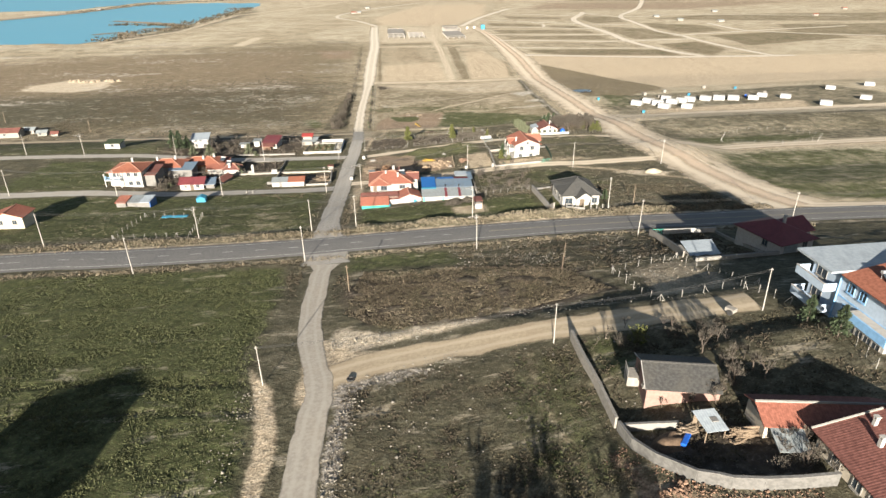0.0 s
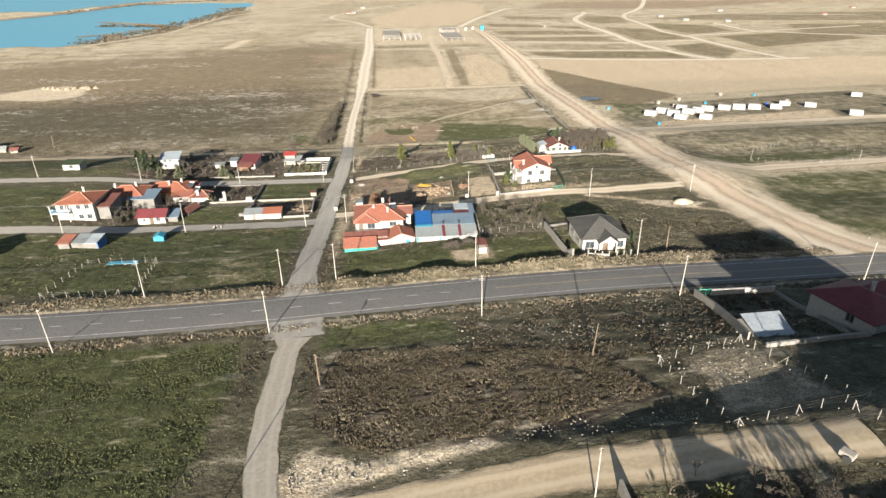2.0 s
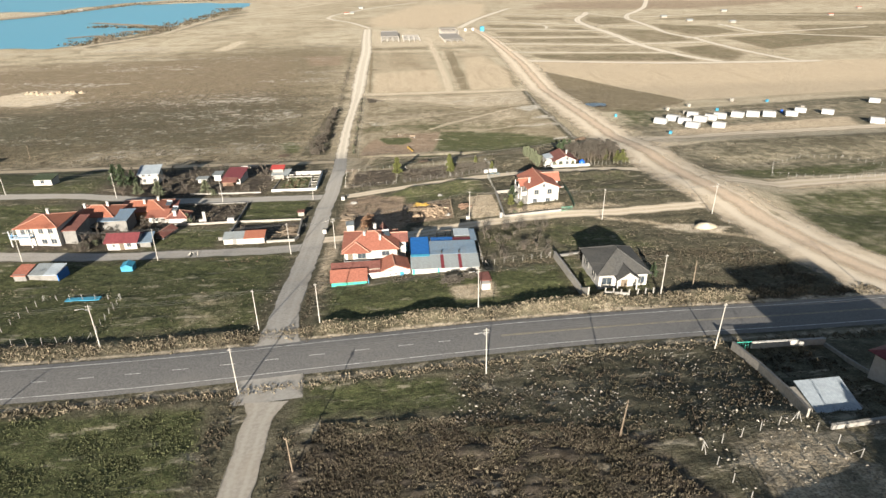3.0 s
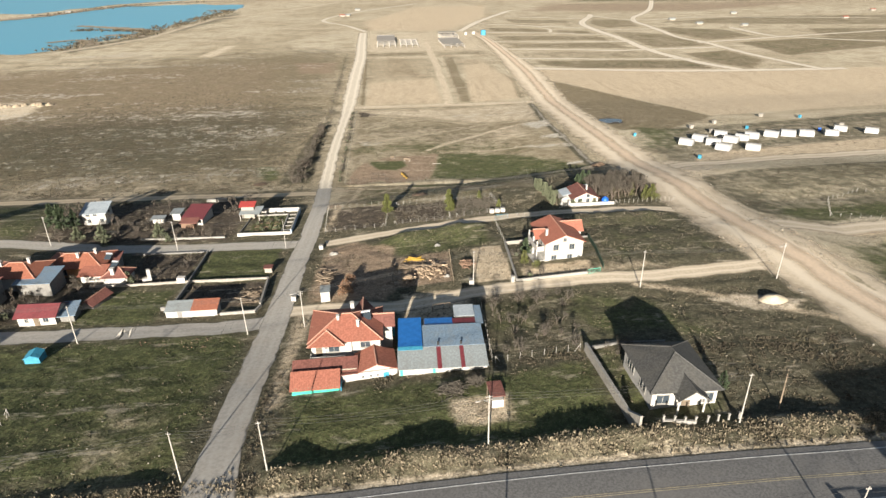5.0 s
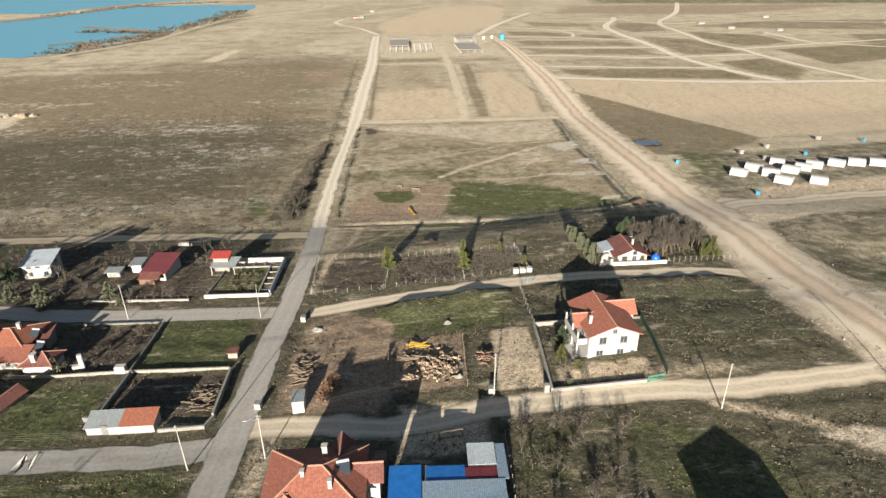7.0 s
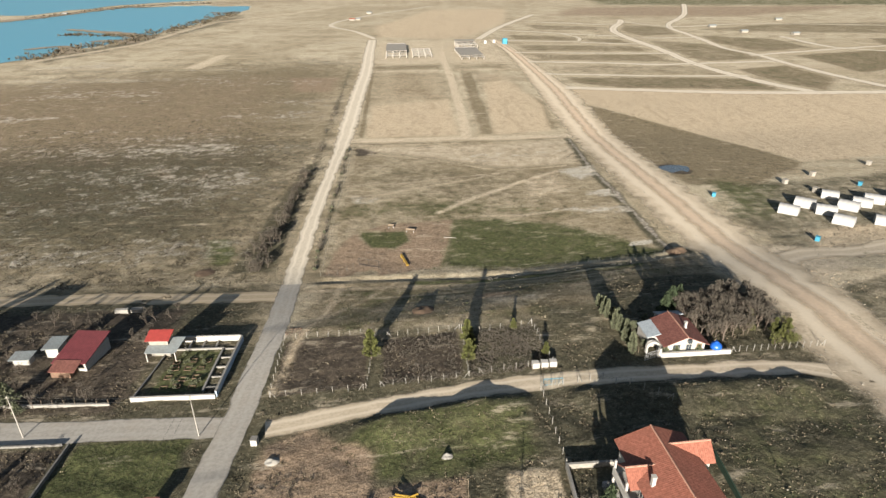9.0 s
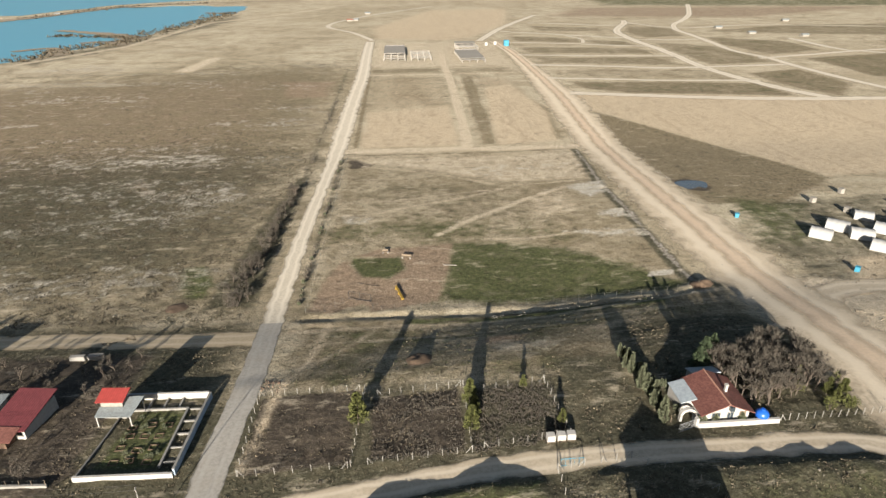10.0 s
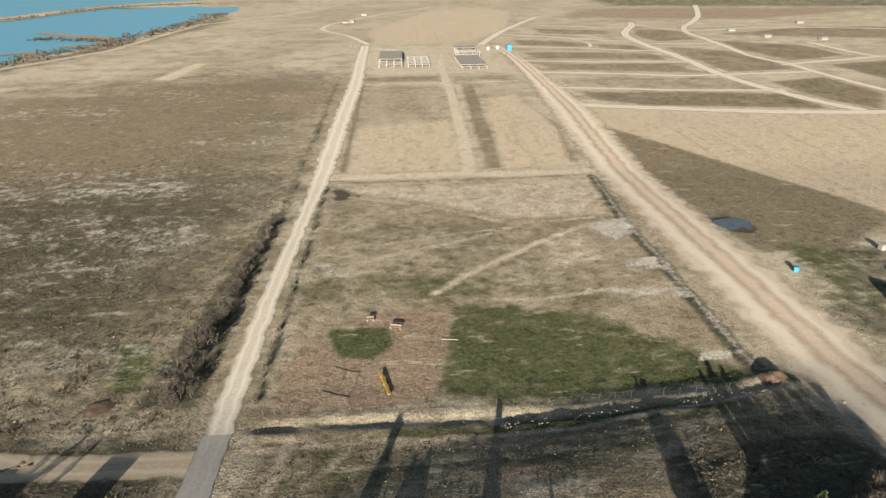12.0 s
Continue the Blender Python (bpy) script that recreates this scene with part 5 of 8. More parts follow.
def post_mesh(kind):
    if kind in _post:
        return _post[kind]
    bm = bmesh.new()
    if kind == "post":
        box(bm, -.032, .032, -.032, .032, -.4, 1.2)
        bmesh.ops.bevel(bm, geom=[e for e in bm.edges if e.verts[0].co.z > 1 and e.verts[1].co.z > 1], offset=.015, segments=1, affect="EDGES")
    elif kind == "strut":
        tube(bm, (0, 0, 1.15), (.8, 0, -.1),   .04, .04, 4)
    elif kind == "stake":
        tube(bm, (0, 0, -.3), (0.04, 0.02, 1.25), .045, .04, 5)
    elif kind == "steel":
        tube(bm, (0, 0, -.3), (0, 0, 1.5), .03, .03, 5)
    elif kind == "pillar":
        box(bm, -.09, .09, -.09, .09, -.4, 0.9)
        box(bm, -.13, .13, -.13, .13, 0.9, 1.0)
    me = bpy.data.meshes.new(kind)
    bmesh.ops.recalc_face_normals(bm, faces=bm.faces)
    bm.to_mesh(me)
    bm.free()
    me.materials.append(M["wood"] if kind == "stake" else M["fence_wire"] if kind == "steel" else M["white_concrete"])
    _post[kind] = me
    return me


def fence(pts, gap=2.4, kind="post", label="wire fence on white concrete posts", wires=(0.45, 0.8, 1.15), name="wire_fence", struts=True, missing=0.0, group="fences"):
    x0, y0 = pts[0]
    f = thing(name, x0, y0, label=label, category="fence", group=group)
    z0 = hz(x0, y0)
    bm = bmesh.new()
    for (ax, ay), (bx, by) in zip(pts, pts[1:]):
        ln = math.hypot(bx - ax, by - ay)
        n = max(1, int(round(ln / gap)))
        ang = math.degrees(math.atan2(by - ay, bx - ax))
        prev = None
        for k in range(n + 1):
            x, y = ax + (bx - ax) * k / n, ay + (by - ay) * k / n
            here = Vector((x - x0, y - y0, hz(x, y) - z0))
            if k == 0 and (ax, ay) != pts[0] and prev is None:
                prev = here
                continue
            if 0 < k < n and rng.random() < missing:
                continue
            ob = new("fence_post", post_mesh(kind))
            ob.parent = f
            ob.matrix_basis = Matrix.Translation(here) @ pose(0, 0, 0, rng.uniform(-3, 3), rng.uniform(-3, 3), rng.uniform(0, 90) if kind == "stake" else ang)
            if struts and k in (0, n):
                st = new("strut", post_mesh("strut"))
                st.parent = f
                st.matrix_basis = Matrix.Translation(here) @ pose(0, 0, 0, 0, 0, ang + (180 if k else 0))
            if prev is not None:
                for w in wires:
                    tube(bm, prev + Vector((0, 0, w)), here + Vector((0, 0, w)), .008, .008, 3)
            prev = here
    if wires:
        tagged(part("wire", bm, M["fence_wire"], f), kind="stuff")
    else:
        bm.free()
    return f


def wall_run(pts, height, thick, mat, label, name="garden_wall", coping=None, kind="", group="garden walls", step=3.0):
    """A low wall that follows the land, in panels with a coping on top."""
    x0, y0 = pts[0]
    w = thing(name, x0, y0, label=label, category="wall", group=group, kind=kind)
    z0 = hz(x0, y0)
    for (ax, ay), (bx, by) in zip(pts, pts[1:]):
        ln = math.hypot(bx - ax, by - ay)
        ux, uy = (bx - ax) / ln, (by - ay) / ln
        n = max(1, int(round(ln / step)))
        for k in range(n):
            cs = []
            for f, e in ((k / n, -thick / 2 if k == 0 else 0), ((k + 1) / n, thick / 2 if k == n - 1 else 0)):
                x, y = ax + (bx - ax) * f + ux * e, ay + (by - ay) * f + uy * e
                cs.append((x - x0, y - y0, hz(x, y) - z0))
            for nm, mt, t, lo, hi in (("panel", mat, thick / 2, -.8, height), ("coping", coping or mat, thick / 2 + .05, height, height + .07)):
                b, va = bmesh.new(), []
                for cx, cy, cz in cs:
                    for s in (-1, 1):
                        for z in (lo, hi):
                            va.append(b.verts.new((cx - uy * t * s, cy + ux * t * s, cz + z)))
                for q in ((0, 1, 5, 4), (2, 6, 7, 3), (1, 3, 7, 5), (0, 4, 6, 2), (0, 2, 3, 1), (4, 5, 7, 6)):
                    b.faces.new([va[i] for i in q])
                part(nm, b, mt, w)
    return w


# -- trees --
def limb(bm, a, d, length, r, depth, rnd, tips):
    b = a + d * length
    tube(bm, a, b, r, r * .62, 5 if depth > 1 else 3)
    if depth == 0:
        tips.append((b, d))
        return
    for k in range(3 if depth > 1 else 4):
        v = (d + Vector((rnd.uniform(-1, 1), rnd.uniform(-1, 1), rnd.uniform(-.15, .8))) * .75).normalized()
        limb(bm, a.lerp(b, rnd.uniform(.55, 1)), v, length * rnd.uniform(.55, .8), r * .55, depth - 1, rnd, tips)


def bare_tree(seed, height, spread=1.0, label="leafless winter tree with fine grey-brown twigs", name="bare_tree", twig="twig", clumps=9):
    rnd = random.Random(seed)
    t = thing(name, 0, 0, z=0, label=label, category="tree", group="bare trees")
    bm, tips = bmesh.new(), []
    limb(bm, Vector((0, 0, -.3)), Vector((rnd.uniform(-.08, .08), rnd.uniform(-.08, .08), 1)), height * .34, height * .022, 0 if height < 1 else 3, rnd, tips)
    part("trunk", bm, M["bark"], t)
    bt = bmesh.new()
    for b, d in tips:
        for k in range(clumps):
            v = (d + Vector((rnd.uniform(-1, 1), rnd.uniform(-1, 1), rnd.uniform(-.3, 1)))).normalized() * height * rnd.uniform(.06, .15) * spread
            s = v.cross(Vector((rnd.uniform(-1, 1), rnd.uniform(-1, 1), 1))).normalized() * height * .006
            bt.faces.new([bt.verts.new(p) for p in (b - s, b + s, b + v)])
    tagged(part("crown", bt, M[twig], t), kind="stuff")
    return t


def conifer(seed, height, width, mat, label, name="conifer", base=0.12, column=False):
    rnd = random.Random(seed)
    t = thing(name, 0, 0, z=0, label=label, category="tree", group="evergreen trees")
    part("trunk", tube(bmesh.new(), (0, 0, -.3), (0, 0, height * .9), height * .022, height * .005, 6), M["bark"], t)
    bm = bmesh.new()
    n = int(1100 + 110 * height)
    for k in range(n):
        f = rnd.random() ** .8
        z = height * (base + (1 - base) * f)
        env = width / 2 * ((1 - f) ** .6 * min(1, .45 + f * 5) if column else (1 - f) ** .85) * (0.75 + .35 * math.sin(f * 17 + seed)) + .05
        r, a = env * math.sqrt(rnd.uniform(.2, 1)), rnd.uniform(0, 6.283)
        p = Vector((math.cos(a) * r, math.sin(a) * r, z))
        out = Vector((math.cos(a), math.sin(a), rnd.uniform(-.5, .5) + (1.2 if column else -.1))).normalized()
        ln = rnd.uniform(.22, .42) * (.5 + width * .16)
        s = out.cross(Vector((rnd.uniform(-1, 1), rnd.uniform(-1, 1), rnd.uniform(-1, 1)))).normalized() * ln * .5
        bm.faces.new([bm.verts.new(q) for q in (p - s, p + s, p + out * ln)])
    part("crown", bm, M[mat], t)
    return t


def bush(seed, w, ht, mat, label, name="bush", n=260):
    rnd = random.Random(seed)
    t = thing(name, 0, 0, z=0, label=label, category="bush", group="bushes")
    bs = bmesh.new()
    for k in range(7):
        a = rnd.uniform(0, 6.283)
        tube(bs, (0, 0, -.2), (math.cos(a) * w * .35, math.sin(a) * w * .35, ht * rnd.uniform(.5, .9)), .03 + w * .006, .01, 4)
    part("stem", bs, M["bark"], t)
    bm = bmesh.new()
    for k in range(n):
        a, f = rnd.uniform(0, 6.283), rnd.random()
        r = w / 2 * math.sqrt(rnd.random()) * math.sqrt(max(.05, 1 - (f - .35) ** 2 * 1.6)) * (0.8 + .3 * math.sin(3 * a + seed))
        p = Vector((math.cos(a) * r, math.sin(a) * r, ht * (.08 + .85 * f)))
        v = Vector((math.cos(a) * rnd.random(), math.sin(a) * rnd.random(), rnd.uniform(.1, 1))).normalized() * rnd.uniform(.15, .38) * (.5 + w * .18)
        s = v.cross(Vector((rnd.uniform(-1, 1), rnd.uniform(-1, 1), rnd.uniform(-1, 1)))).normalized() * (.035 if mat == "twig" else .13) * (.6 + w * .12)
        bm.faces.new([bm.verts.new(q) for q in (p - s, p + s, p + v)])
    tagged(part("foliage" if mat != "twig" else "crown", bm, M[mat], t), kind="stuff")
    return t


def place(proto, x, y, s=1.0, rz=None, sz=None, used=set()):
    """The prototype itself the first time, copies after that."""
    m = pose(x, y, hz(x, y), 0, 0, rng.uniform(0, 360) if rz is None else rz) @ Matrix.Diagonal((s, s, sz or s, 1))
    if proto.name not in used:
        used.add(proto.name)
        proto.matrix_world = m
        return proto
    keep = proto.matrix_basis.copy()
    proto.matrix_basis = Matrix()
    ob = copy_thing(proto, m)
    proto.matrix_basis = keep
    return ob


# ---- houses north of the road ----
def house_red():
    """The big red-tiled house on the lane corner."""
    h = thing("house", -6.0, 142.0, z=-5.3, label="white two-storey house under a many-gabled red clay tile roof", category="house")
    e, r = 4.5, 5.9
    walls(h, 0.3, 6.2, 1.6, 9.3, e, M["white_wall"])
    walls(h, 5.0, 10.4, 2.0, 9.2, e - .003, M["white_wall"], name="wing_wall")
    walls(h, 9.8, 12.2, 5.6, 8.6, e - .3, M["white_wall"], name="side_wing_wall")
    hip_roof(h, 0.3, 10.4, 1.9, 10.3, e + .02, r + .5, M["tile"], 0.5)
    gable_roof(h, 8.0, 12.4, 5.6, 8.6, e - .2, e + .9, "x", M["tile_dark"], 0.3)
    gable_roof(h, 6.6, 9.0, 8.4, 11.6, e - .3, e + 1.2, "y", M["tile_dark"], 0.3)
    hip_roof(h, 0.3, 4.9, 0.9, 5.6, e - .02, r - .5, M["tile"], 0.42)
    chimney(h, 4.2, 5.2, 5.4, 6.5, .38)
    chimney(h, 7.2, 3.9, 5.0, 6.3, .38)
    chimney(h, 6.2, 8.6, 5.0, 6.6, .55)
    solar_heater(h, 8.4, 6.2, 5.3, 10)
    # balcony on the street corner
    part("balcony_floor", boxb(0.2, 5.2, -.1, 1.65, 1.9, 2.08, .02), M["white_wall"], h)
    railing(h, [(0.25, 1.5), (0.25, 0), (5.1, 0)], 2.05, M["white_wall"], 0.9, "balcony_railing")
    for x in (0.4, 2.7, 5.0):
        part("balcony_post", tube(bmesh.new(), (x, .05, -2), (x, .05, 1.95), .11, .11, 8), M["white_wall"], h)
    door(h, "S", 1.58, 1.4, 0.9, 2.0, M["wood"], 2.1)
    window(h, "S", 1.58, 3.6, 3.3, 1.5, 1.1)
    window(h, "S", 1.98, 8.2, 3.4, 1.4, .9)
    window(h, "W", 0.28, 3.0, 3.2)
    window(h, "W", 0.28, 7.2, 3.2)
    window(h, "E", 10.42, 3.6, 3.2)
    window(h, "N", 9.32, 3.2, 3.2)
    return h


def low_outbuildings():
    s = thing("outbuilding", -8.0, 136.3, 1.5, z=-4.75, label="low shed with a patched red tile roof and turquoise base", category="shed")
    walls(s, 0.15, 6.6, 0.2, 2.5, 1.3, M["teal"], 1.0)
    slope("roof_slope", [(6.8, -.15, 1.15), (-.1, -.15, 1.15), (-.1, 2.7, 2.35), (6.8, 2.7, 2.35)], M["tile"], s)
    part("verge_board", boxb(6.8, 6.95, -.1, 2.7, .2, 1.2), M["cyan"], s)
    a = thing("outbuilding", -8.0, 139.1, 2.0, z=-5.0, label="long lean-to with an old dark red tile roof", category="shed")
    walls(a, 0.2, 9.0, 0.1, 2.2, 2.1, M["cream_wall"], 1.0)
    slope("roof_slope", [(9.2, -.2, 1.95), (-.1, -.2, 1.95), (-.1, 2.4, 2.75), (9.2, 2.4, 2.75)], M["tile_dark"], a)
    b = thing("annex", -1.4, 138.3, 6.0, z=-4.9, label="white-walled annex with a red tile gable roof", category="annex")
    walls(b, 0.0, 8.2, 0.2, 0.5, 1.7, M["white_wall"], 1.4, "yard_wall")
    walls(b, 2.6, 8.1, 0.5, 4.6, 1.75, M["white_wall"], 1.4, "wall", "y", 2.75)
    gable_roof(b, 2.6, 8.1, 0.4, 4.8, 1.8, 2.85, "y", M["tile"], .25)
    part("yard_wall_cap", boxb(-.05, 2.7, .1, .6, 1.7, 1.8), M["tile_dark"], b)
    door(b, "S", 0.18, 6.6, 0.8, 1.3, M["cyan"], 0)
    for x in (3.3, 4.4, 5.4):
        part("vent", boxb(x - .15, x + .15, .14, .22, .9, 1.1), M["glass"], b)


def shed_complex():
    s = thing("farm_sheds", 7.0, 138.6, -1.5, z=-4.3, label="patchwork of joined sheds under grey corrugated sheets and blue tarpaulin", category="shed")
    walls(s, 0, 12.6, 0.1, 4.2, 1.55, M["white_wall"], 1.0)
    walls(s, 0.1, 12.5, 4.2, 12.2, 1.9, M["grey_wall"], 1.0, "rear_wall")
    for i, (x0, x1, m) in enumerate(((-.2, 3.5, "grey_sheet"), (3.5, 5.5, "grey_sheet"), (5.5, 6.15, "maroon"), (6.15, 8.9, "grey_sheet"), (8.9, 9.5, "maroon"), (9.5, 12.8, "grey_sheet"))):
        z = .03 * (i % 2)
        slope("roof_sheet", [(x1, -.25, 1.5 + z), (x0, -.25, 1.5 + z), (x0, 4.0, 2.35 + z), (x1, 4.0, 2.35 + z)], M[m], s, .06)
    slope("tarpaulin", [(3.5, 3.9, 2.48), (-.1, 3.9, 2.48), (-.1, 11.6, 2.62), (3.5, 11.6, 2.62)], M["blue_tarp"], s, .06, "bright blue tarpaulin")
    slope("cyan_edge", [(3.5, 3.3, 2.36), (-.1, 3.3, 2.36), (-.1, 4.0, 2.5), (3.5, 4.0, 2.5)], M["cyan"], s, .06)
    slope("roof_sheet", [(12.7, 3.9, 2.40), (3.6, 3.9, 2.40), (3.6, 9.0, 2.85), (12.7, 9.0, 2.85)], M["bluegrey_sheet"], s, .06)
    slope("tarpaulin", [(8.4, 9.0, 2.7), (4.0, 9.0, 2.7), (4.0, 11.4, 2.55), (8.4, 11.4, 2.55)], M["blue_tarp"], s, .06)
    slope("roof_sheet", [(12.0, 9.0, 2.72), (8.4, 9.0, 2.72), (8.4, 11.0, 2.6), (12.0, 11.0, 2.6)], M["maroon"], s, .06)
    slope("roof_sheet", [(12.0, 11.0, 2.95), (8.8, 11.0, 2.95), (8.8, 14.2, 3.1), (12.0, 14.2, 3.1)], M["pale_sheet"], s, .06)
    slope("roof_sheet", [(13.2, 9.0, 2.76), (12.0, 9.0, 2.76), (12.0, 14.2, 2.9), (13.2, 14.2, 2.9)], M["bluegrey_sheet"], s, .06)
    walls(s, 8.9, 13.1, 11.0, 14.0, 2.55, M["grey_wall"], 1.0, "rear_room")
    for x, w in ((0.1, .45), (4.8, .4)):
        part("corner_paint", boxb(x, x + w, .05, .1, -.6, 1.45), M["teal"], s)
    for x in (5.8, 9.2):
        part("stove_pipe", tube(bmesh.new(), (x, 4.2, 2.2), (x, 4.2, 3.0), .14, .14, 8), M["rubber"], s)
    for x in (1.7, 3.5, 7.2, 11):
        part("pilaster", boxb(x - .1, x + .1, .02, .1, -.8, 1.45), M["white_wall"], s)
    y = thing("yard_clutter", 5.2, 151.0, z=hz(5.2, 151) , label="small turquoise and brick lean-to boxes in the yard", category="clutter")
    part("turquoise_box", boxb(0, 1.4, 0, 1.6, -.3, 1.5, .04), M["cyan"], y)
    part("brick_box", boxb(0.1, 1.5, 2.2, 4.0, -.3, 1.6, .04), M["brick"], y)


def house_dark():
    h = thing("house", 38.2, 125.6, -1.0, z=-2.1, label="single-storey white bungalow with a dark hipped shingle roof", category="house")
    w, d, e, r = 8.4, 9.6, 3.35, 5.9
    walls(h, 0, w, 0, d, e, M["white_wall"])
    hip_roof(h, 0, w, 0, d, e, r, M["shingle"], .55, cap_mat=M["shingle"])
    gable_roof(h, 2.8, 6.2, -1.6, 3.2, e - .12, e + 1.05, "y", M["shingle"], .35, cap_mat=M["shingle"])
    bm = bmesh.new()
    slab2(bm, [(2.8, -1.5, e - .15), (6.2, -1.5, e - .15), (4.5, -1.5, e + .85)], [(2.8, -1.35, e - .15), (6.2, -1.35, e - .15), (4.5, -1.35, e + .85)])
    part("porch_gable", bm, M["white_wall"], h)
    part("porch_beam", boxb(2.7, 6.3, -1.55, -1.3, e - .45, e - .15), M["white_wall"], h)
    for x in (2.85, 6.15):
        part("porch_column", tube(bmesh.new(), (x, -1.4, -1.5), (x, -1.4, e - .4), .14, .12, 10), M["white_wall"], h)
    part("porch_floor", boxb(2.6, 6.4, -1.7, 0, -1.4, .12), M["concrete"], h)
    door(h, "S", -.02, 4.5, 1.1, 2.1, M["wood"], .12)
    window(h, "S", -.01, 1.4, 1.9, 1.6, 1.2)
    window(h, "S", -.01, 7.3, 1.9, 1.2, 1.2)
    for y in (2.4, 3.4, 6.4, 7.2, 8.0):
        window(h, "W", -.01, y, 1.9, .75, 1.3, panes=1)
    window(h, "E", w + .01, 3.0, 1.9)
    window(h, "E", w + .01, 7.0, 1.9)
    return h


def house_white():
    h = thing("house", 36.4, 171.9, 3.0, z=-4.3, label="tall white house with a bright red cross-gabled roof", category="house")
    w, d, e, r = 7.6, 9.0, 4.1, 5.6
    walls(h, 0, w, 0, d, e, M["white_wall"], 2, "wall", "y", r - .1)
    gable_roof(h, 0, w, -.1, d + .6, e, r, "y", M["tile"], .4)
    walls(h, w - .1, w + 1.6, 5.8, d - .2, e - .6, M["white_wall"], 2, "wing_wall")
    gable_roof(h, 3.5, w + 1.9, 5.9, d - .1, e - .45, e + 1.0, "x", M["tile"], .3)
    gable_roof(h, -1.0, 4, 3.2, 6.6, e - .4, e + .75, "x", M["tile"], .25)
    for x in (2.1, 5.3):
        window(h, "S", -.01, x, 2.9, 1.0, 1.0)
        window(h, "S", -.01, x - .3, .75, .95, .85)
    window(h, "S", -.01, 3.8, 4.45, .6, .6)
    window(h, "S", -.01, 6.9, .55, .5, .5, panes=1)
    for y in (1.6, 4.4, 7.2):
        window(h, "E", w + .01, y if y < 6 else 5.0, 3.0, .9, 1.1)
    part("balcony_floor", boxb(-1.5, 0, 1.0, 7.0, 1.75, 1.95, .02), M["white_wall"], h)
    part("balcony_parapet", boxb(-1.5, -1.35, 1.0, 7.0, 1.95, 2.85), M["white_wall"], h)
    part("balcony_end", boxb(-1.5, 0, .9, 1.05, 1.95, 2.85), M["white_wall"], h)
    for y in (1.2, 3.6, 6.8):
        part("balcony_post", boxb(-1.45, -1.2, y, y + .22, -1.5, e - .2), M["white_wall"], h)
    part("terrace", boxb(-2.2, 0, .4, 7.6, -1.6, .1), M["white_wall"], h)
    door(h, "W", -.02, 5.0, .95, 2.0, M["wood"], 1.95)
    window(h, "W", -.01, 2.6, 3.0)
    chimney(h, .9, 2.6, 4.0, 5.5, .4)
    return h


def house_plot():
    h = thing("cottage", 52.0, 206.0, 1.0, z=-7.0, label="low white cottage with a dark red gable roof and green lean-to", category="house")
    w, d, e, r = 6.6, 6.6, 2.3, 3.7
    walls(h, 0, w, 0, d, e, M["white_wall"], 1.5, "wall", "y", r - .12)
    gable_roof(h, 0, w, -.2, d, e, r, "y", M["tile_dark"], .45)
    part("dormer", boxb(3.6, 4.2, -.5, .2, 2.4, 3.0), M["glass"], h)
    walls(h, -1.7, 0, 2.4, 6.4, 2.0, M["white_wall"], 1.5, "lean_to_wall")
    slope("lean_to_roof", [(-1.9, 6.6, 2.05), (-1.9, 2.2, 2.05), (.3, 2.2, 2.6), (.3, 6.6, 2.6)], M["pale_sheet"], h)
    slope("rear_roof", [(2.0, 9.6, 2.1), (6.2, 9.6, 2.1), (6.2, 7.2, 2.9), (2.0, 7.2, 2.9)], M["pale_sheet"], h)
    walls(h, 2.2, 6.0, 7.0, 9.3, 2.1, M["white_wall"], 1.5, "rear_wall")
    part("porch_arch", arch(1.6, 1.9, .5), M["white_wall"], h).matrix_basis = pose(-1.4, .9, 0, 0, 0, 0)
    window(h, "S", -.01, 2.0, 1.4, 1.1, 1.0)
    window(h, "S", -.01, 4.0, 1.4, .8, 1.0)
    door(h, "S", -.02, 5.7, .9, 2.0, M["wood"])
    railing(h, [(3.2, -.8), (6.9, -.8)], .1, M["wood"], .8, "porch_rail", .3)
    chimney(h, 4.3, 2.6, 3.0, 4.2, .35)
    return h


def arch(w, ht, t, n=10):
    """A round-headed arch seen from the front."""
    bm = bmesh.new()
    r = w / 2
    pts_in = [(r * math.cos(math.pi * k / n), ht - r + r * math.sin(math.pi * k / n)) for k in range(n + 1)]
    pts_out = [((r + .35) * math.cos(math.pi * k / n), ht - r + (r + .35) * math.sin(math.pi * k / n)) for k in range(n + 1)]
    pts_in, pts_out = [(r, -.5)] + pts_in + [(-r, -.5)], [(r + .35, -.5)] + pts_out + [(-r - .35, -.5)]
    fr = [[bm.verts.new((x, y, z)) for x, z in p] for y in (-t / 2, t / 2) for p in (pts_in, pts_out)]
    for k in range(len(pts_in) - 1):
        for a, b in ((0, 1), (2, 3), (0, 2), (1, 3)):
            bm.faces.new((fr[a][k], fr[b][k], fr[b][k + 1], fr[a][k + 1]))
    return bm


house_red()
low_outbuildings()
shed_complex()
house_dark()
house_white()
house_plot()


